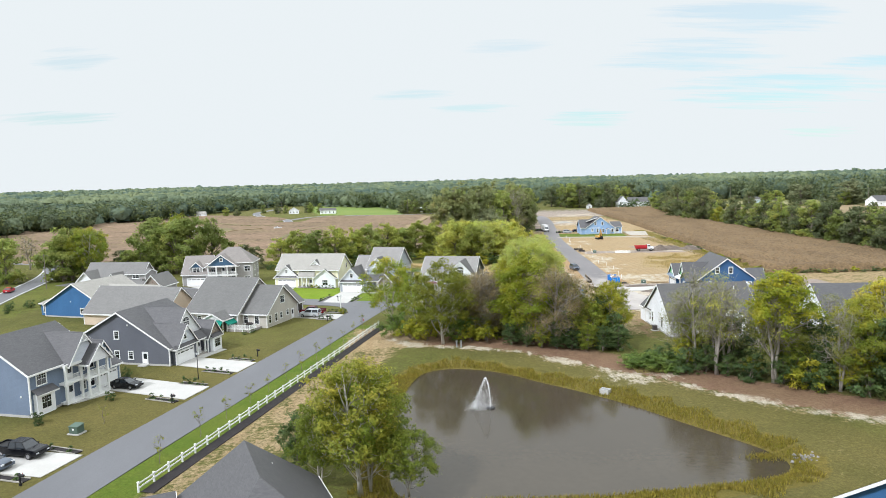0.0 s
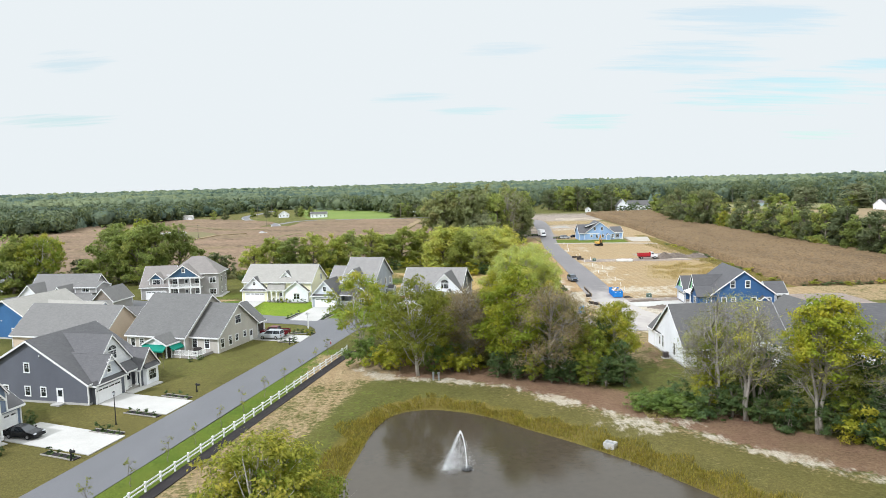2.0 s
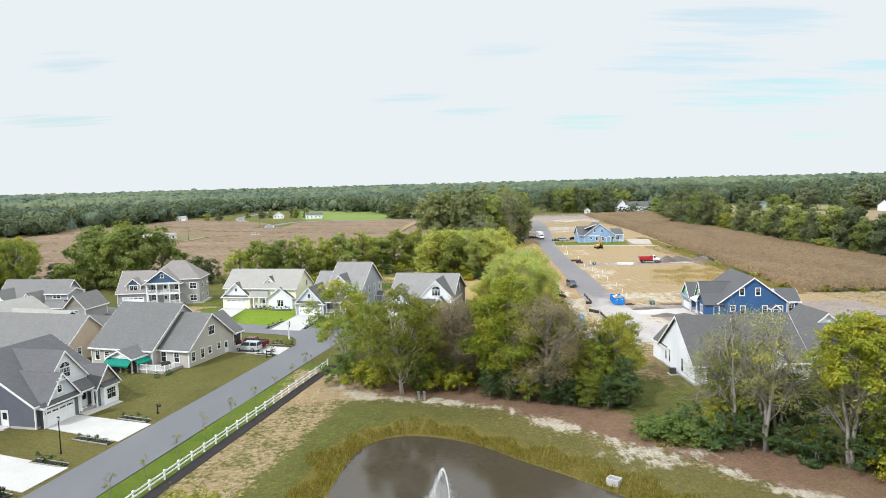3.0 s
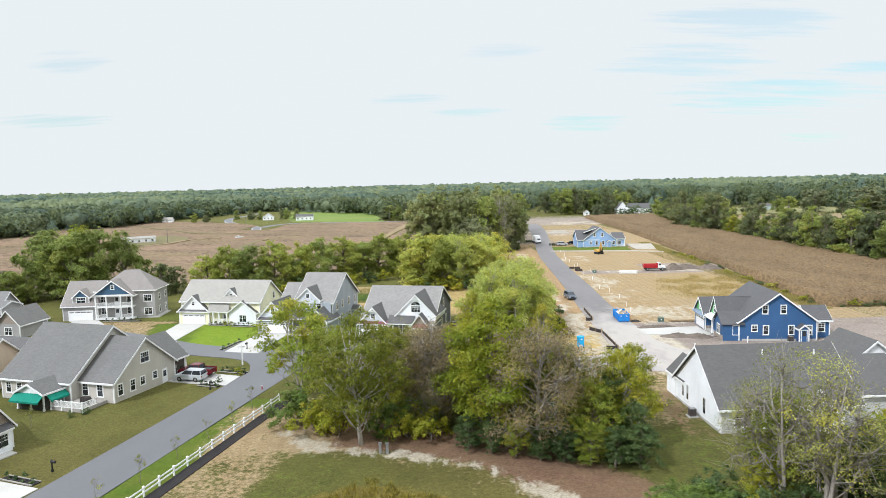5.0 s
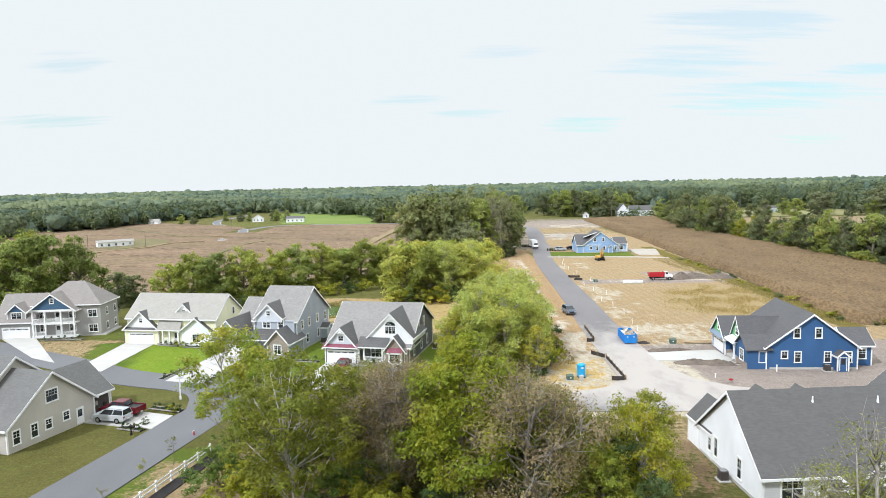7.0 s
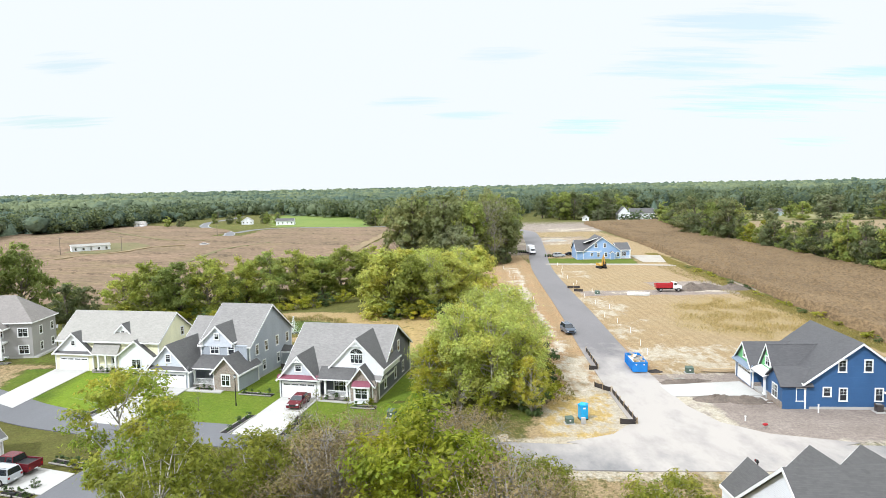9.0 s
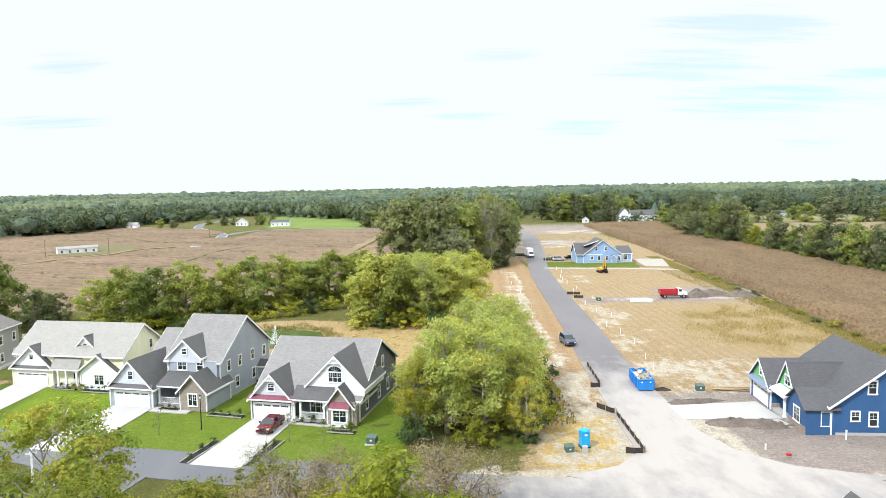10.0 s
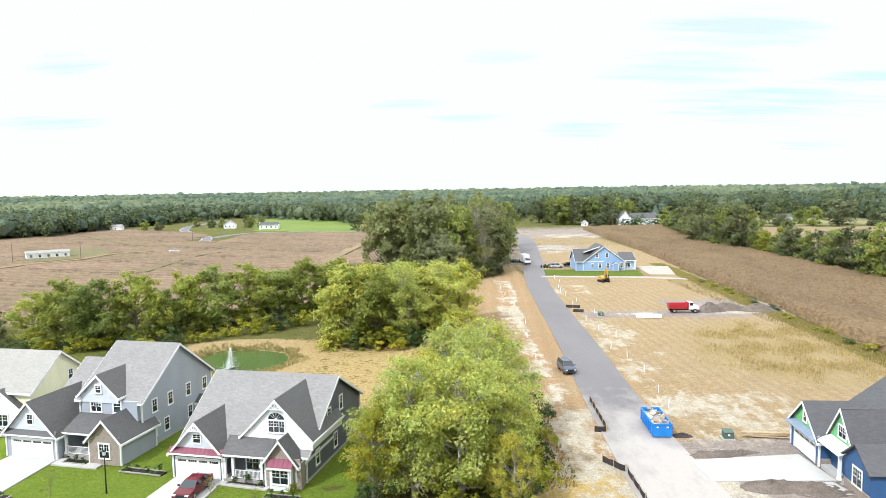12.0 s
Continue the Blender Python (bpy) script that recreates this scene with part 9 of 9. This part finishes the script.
heap(91.5, 291.5, 2.4, 1.7, 1, M["soil"], "heap of grey-brown soil on a building site")
heap(96.0, 293.5, 3.2, 1.2, 2, M["soil"], "low heap of grey-brown soil on a building site", 1.7)
heap(102.5, 291.5, 2.6, 1.3, 3, M["soil"], "low heap of grey-brown soil on a building site", 1.8)
heap(64.0, 201.0 - 2.4, 1.6, 0.5, 4, M["soil"], "low ridge of soil beside a driveway", 2.6, -4)
heap(60.5, 199.4, 1.5, 0.45, 5, M["soil"], "low ridge of soil beside a driveway", 2.6, -2)
heap(59.0, 207.8, 1.0, 0.3, 6, M["soil"], "low ridge of soil beside a driveway", 4.5, 0)
heap(56.6, 213.3, 0.75, 0.3, 8, M["fabric"], "small heap of torn black sheeting beside a container", 1.6)
heap(83.0, 455.0, 3.6, 0.9, 7, M["kerb"], "pale heap of sand beside the site road", 1.8)

# pond fittings: jets, inlet box, riprap
def spray_mesh(seed, h, spread, n, lean):
    """Water thrown up in a thin jet, bent over, and falling as a widening curtain of drops and mist."""
    rng = np.random.default_rng(seed)
    k = n // 3
    u = rng.random(k) ** 0.8
    z = h * (1 - np.abs(2 * u - 1) ** 1.3)
    wide = 0.03 + 0.16 * np.clip(2 * u - 0.8, 0, 1)
    arc = np.stack([lean * u ** 2 + rng.normal(size=k) * wide, rng.normal(size=k) * wide, z + rng.normal(size=k) * wide * 0.6], 1)
    m = n - k
    u = rng.uniform(0.30, 1.0, m)
    fall = rng.random(m) ** 0.62
    top = h * (1 - np.abs(2 * u - 1) ** 1.3)
    loose = 0.10 + spread * 0.42 * fall
    mist = np.stack([lean * u ** 2 + rng.normal(size=m) * loose, rng.normal(size=m) * loose, np.abs(top * (1 - fall) + rng.normal(size=m) * 0.12)], 1)
    v, f = leaf_cards(rng, arc, rng.normal(size=(k, 3)), 0.024, single=True)
    w, g = leaf_cards(rng, mist, rng.normal(size=(m, 3)), 0.019, single=True)
    return array_mesh("water_jet", np.concatenate([v, w]), np.concatenate([f, g + len(v)]), M["spray"])


P = thing("fountain", pose(12.9, 116.5, WATER), "pond fountain throwing up white spray", "fountain")
part("float", Geo().tube([(0, 0, -0.1), (0, 0, 0.12), (0, 0, 0.2)], [0.6, 0.6, 0.35], 14), M["metal_dark"], P)
part("water_jet", spray_mesh(1, 4.2, 1.5, 13000, -2.4), None, P, "white falling spray")
P = thing("fountain", pose(-7.0, 250.5, WATER), "pond fountain throwing up white spray", "fountain")
part("float", Geo().tube([(0, 0, -0.1), (0, 0, 0.12), (0, 0, 0.2)], [0.6, 0.6, 0.35], 14), M["metal_dark"], P)
part("water_jet", spray_mesh(2, 3.6, 1.6, 14000, -0.8), None, P, "white falling spray")
P = thing("outlet_box", pose(29.3, 120.9, WATER, 0, 0, -38) @ Matrix.Scale(0.86, 4), "white concrete outlet box at the pond's edge", "outlet box")
g = Geo()
for a in ((-0.75, 0.75, -0.6, -0.48), (-0.75, 0.75, 0.48, 0.6), (-0.75, -0.63, -0.48, 0.48), (0.63, 0.75, -0.48, 0.48)):
    g.box(*a, -0.6, 0.95)
part("wall", g, M["concrete"], P)
part("grate", Geo().box(-0.63, 0.63, -0.48, 0.48, 0.75, 0.8), M["grey_metal"], P)
rr = np.random.default_rng(12)
rock_mesh = []
for i in range(4):
    b = bmesh.new()
    bmesh.ops.create_icosphere(b, subdivisions=1, radius=0.2)
    for q in b.verts:
        q.co *= rr.uniform(0.7, 1.25)
    me = bpy.data.meshes.new("rock")
    b.to_mesh(me)
    b.free()
    me.materials.append(M["rock"])
    rock_mesh.append(me)
P = thing("riprap", pose(45.2, 97.4, -0.25), "pile of pale stones at the pond's inlet", "rocks")
for i in range(34):
    part("rock", rock_mesh[i % 4], None, P).matrix_local = pose(rr.normal() * 0.9, rr.normal() * 0.5, rr.uniform(-0.3, -0.1), rr.uniform(0, 360), rr.uniform(0, 360), 0)


def blades(name, spots, height, width, material, label, seed, category="reeds"):
    """Upright grass blades in tufts, one sheet of stuff."""
    rng = np.random.default_rng(seed)
    n = len(spots)
    a = rng.uniform(0, 2 * math.pi, n)
    h = height * rng.uniform(0.6, 1.25, n)
    lean = rng.normal(size=(n, 2)) * 0.25 * h[:, None]
    side = np.stack([np.cos(a), np.sin(a)], 1) * (width * rng.uniform(0.6, 1.4, n))[:, None]
    z = spots[:, 2]
    v = np.stack([np.column_stack([spots[:, :2] - side, z]), np.column_stack([spots[:, :2] + side, z]), np.column_stack([spots[:, :2] + side * 0.5 + lean * 0.5, z + h * 0.6]), np.column_stack([spots[:, :2] + lean, z + h])], 1).reshape(-1, 3)
    k = np.arange(n) * 4
    f = np.concatenate([np.stack([k, k + 1, k + 2], 1), np.stack([k, k + 2, k + 3], 1)])
    tagged(new(name, array_mesh(name, v, f, material)), label, category, kind="stuff")


def ring_spots(ring, n, lo, hi, seed):
    rng = np.random.default_rng(seed)
    i = rng.integers(0, len(ring) - 1, n)
    u = rng.random(n)[:, None]
    a, b = ring[i], ring[i + 1]
    p = a + (b - a) * u
    w = b - a
    nrm = np.stack([-w[:, 1], w[:, 0]], 1) / (np.linalg.norm(w, axis=1)[:, None] + 1e-9)
    c = ring.mean(0)
    nrm *= np.sign(((p - c) * nrm).sum(1))[:, None]
    d = rng.uniform(lo, hi, n)
    clump = 0.5 + 0.5 * np.sin(p[:, 0] * 0.9) * np.sin(p[:, 1] * 0.7)
    d = np.where(d > 0, d * (0.35 + clump * 1.1), d)
    p = p + nrm * d[:, None]
    return np.column_stack([p, np.interp(d, (-0.5, 0.2, 2.5, 4.5), (-0.8, -0.7, -0.38, -0.18))])


islet = np.random.default_rng(34).normal(size=(420, 2)) * (0.9, 0.45) + (41.2, 98.4)
blades("reeds", np.concatenate([ring_spots(POND, 24000, -0.1, 3.4, 31), np.column_stack([islet, np.full(420, -0.75)])]), 0.54, 0.04, M["reed"], "yellow-green reeds round the pond", 1)
blades("reeds", ring_spots(np.vstack([POND_2, POND_2[:1]]), 3500, 0.0, 3.0, 32), 0.8, 0.06, M["weed"], "dry reeds round a small pond", 2)
wrng = np.random.default_rng(41)
weeds = []
for x0, x1, y0, y1, n in ((99, 106, 225, 345, 4200), (38, 42, 200, 240, 1500), (36, 44, 128.5, 133, 1600)):
    weeds.append(np.column_stack([wrng.uniform(x0, x1, n), wrng.uniform(y0, y1, n), np.full(n, -0.08)]))
spot = wrng.uniform((72, 232), (102, 280), (26000, 2))
spot = spot[pond_gap(spot[:, 0], spot[:, 1], np.array([(80, 270), (73.5, 246), (84, 234), (97, 234), (101, 243), (101, 272), (92, 279)], float)) < wrng.normal(-1.0, 1.8, len(spot))]
spot = spot[np.sin(spot[:, 0] * 0.7 + 2 * np.sin(spot[:, 1] * 0.31)) + np.sin(spot[:, 1] * 0.5) + wrng.normal(0, 0.7, len(spot)) > -0.2]
blades("tall_grass", np.column_stack([spot, np.full(len(spot), -0.06)]), 0.55, 0.05, M["hay"], "standing tall dry grass on an empty lot", 5, "grass")
blades("weeds", np.concatenate(weeds), 0.38, 0.09, M["weed"], "dry weeds and tall grass on waste ground", 3, "weeds")
CORN_EDGE = "bushes along the corn"
er = random.Random(6)
for i in range(16):
    y = 228 + i * 7.4 + er.uniform(-3, 3)
    tree(er.choice(("bush", "bush_yellow", "bush_yellow")), 102.6 + (y - 232) * 0.06 + er.uniform(-1, 1), y, er.uniform(0.7, 1.5), 2.0, CORN_EDGE)

# ---- far buildings and poles ----
def far_house(x, y, rz, w, d, ze, zr, wall, roof, label, wins=4, along="x", name="house"):
    P = thing(name, pose(x, y, 0, 0, 0, rz), label, "shed" if name == "shed" else "house")
    gable(P, -w / 2, w / 2, -d / 2, d / 2, ze, zr, along, wall, roof, ov=0.3)
    for i in range(wins):
        window(P, "S", -d / 2, -w / 2 + w * (i + 0.5) / wins, ze * 0.35, 1.0, 1.2)
    return P


far_house(-148, 447, 36, 17, 5, 3.2, 3.9, M["white_siding"], M["roof_tan"], "long white trailer home at the field's edge", 5)
far_house(-133, 676, 10, 9, 8, 3.0, 6.0, M["white_siding"], M["roof_tan"], "small white farmhouse beside a country road", 3, "y")
far_house(-97, 655, 4, 14, 8, 3.4, 5.2, M["white_siding"], M["roof_mid"], "long white barn beside a green meadow", 4)
far_house(-218, 668, 0, 8, 6, 2.8, 4.6, M["white_siding"], M["roof_tan"], "white shed at the edge of woods", 1, "x", "shed")
far_house(-226, 790, 0, 11, 7, 3.2, 5.2, M["white_siding"], M["roof_tan"], "white house before woods", 4)
far_house(4, 655, -6, 34, 8, 2.6, 3.6, M["white_siding"], M["vinyl"], "long low white building behind a field", 6)
far_house(30, 640, -6, 14, 10, 4.0, 8.0, M["sky_blue"], M["roof_dark"], "blue-grey house behind a field", 3)
far_house(183, 640, -4, 18, 10, 4.6, 8.4, M["white_siding"], M["roof_mid"], "white farmhouse with dark roof", 5)
far_house(169, 641, -4, 9, 10, 4.6, 9.8, M["white_siding"], M["roof_mid"], "white gabled farmhouse wing", 2, "y")
far_house(137, 628, 0, 4, 4, 2.6, 4.2, M["white_siding"], M["roof_tan"], "small white garden shed", 1, "y", "shed")
far_house(294, 650, 8, 11, 7, 3.4, 5.6, M["pale_teal"], M["roof_mid"], "pale blue shed in a field", 2, "x", "shed")
far_house(346, 553, 10, 18, 12, 4.0, 8.0, M["white_siding"], M["roof_dark"], "white house with dark roof behind trees", 3)
tree_row("trees round farmhouses", ("belt_deep", "belt_dark"), ((-150, 684), (-144, 690), (-123, 688), (-118, 680), (-106, 668), (-108, 674), (-178, 646), (-190, 652), (-182, 658), (-168, 700), (-158, 708)), 9.5, 0.2, 1.0)
town = random.Random(31)
for i in range(14):
    far_house(206 + 11 * (i % 7) + town.uniform(-5, 5) + 30 * (i // 7), 1120 + 90 * (i // 7) + town.uniform(-25, 25), town.uniform(-30, 30), town.uniform(10, 15), town.uniform(8, 10), 5.4, 9.5, M[("white_siding", "beige", "white_siding")[i % 3]], M[("roof_mid", "roof_tan")[i % 2]], "pale two-storey house in a far town", 2, "xy"[i % 2])
for i in range(5):
    tree("bush", 164 + i * 6.4, 624 + (i % 3) * 1.5, 5.6 + (i % 3) * 0.8, 1.1, "shrubs before a farmhouse")
tree("belt_grey", 144.5, 618, 10.5, 1.5), tree("belt_grey", 308, 600, 19, 1.75), tree("belt_grey", 338, 584, 23, 1.7), tree("belt_dark", 284, 610, 14, 1.2), tree("belt_deep", 268, 606, 13, 1.2), tree("belt_grey", 362, 572, 16, 1.7)
poles = [(-112.2, 231, 10.6), (-120.0, 250, 10.0), (-153, 429, 8.5), (-128, 437, 8.5), (-115, 540, 9.0), (-161, 690, 11), (-150, 700, 11), (-172, 720, 11), (-120, 690, 11), (-100, 660, 10), (-22, 615, 12), (150, 600, 13), (215, 700, 13), (300, 720, 14), (340, 560, 14)]
for x, y, h in poles:
    P = thing("utility_pole", pose(x, y, 0, 0, 0, 25), "weathered wooden utility pole with crossarm", "utility pole", "utility poles")
    part("pole", Geo().tube([(0, 0, -0.2), (0, 0, h)], [0.17, 0.11], 8), M["pole_wood"], P)
    part("crossarm", Geo().box(-1.1, 1.1, -0.06, 0.06, h - 0.7, h - 0.58), M["pole_wood"], P)
    for k in (-0.95, -0.4, 0.4, 0.95):
        part("insulator", Geo().disc_z(k, 0, h - 0.58, h - 0.4, 0.05, sides=6), M["grey_metal"], P)
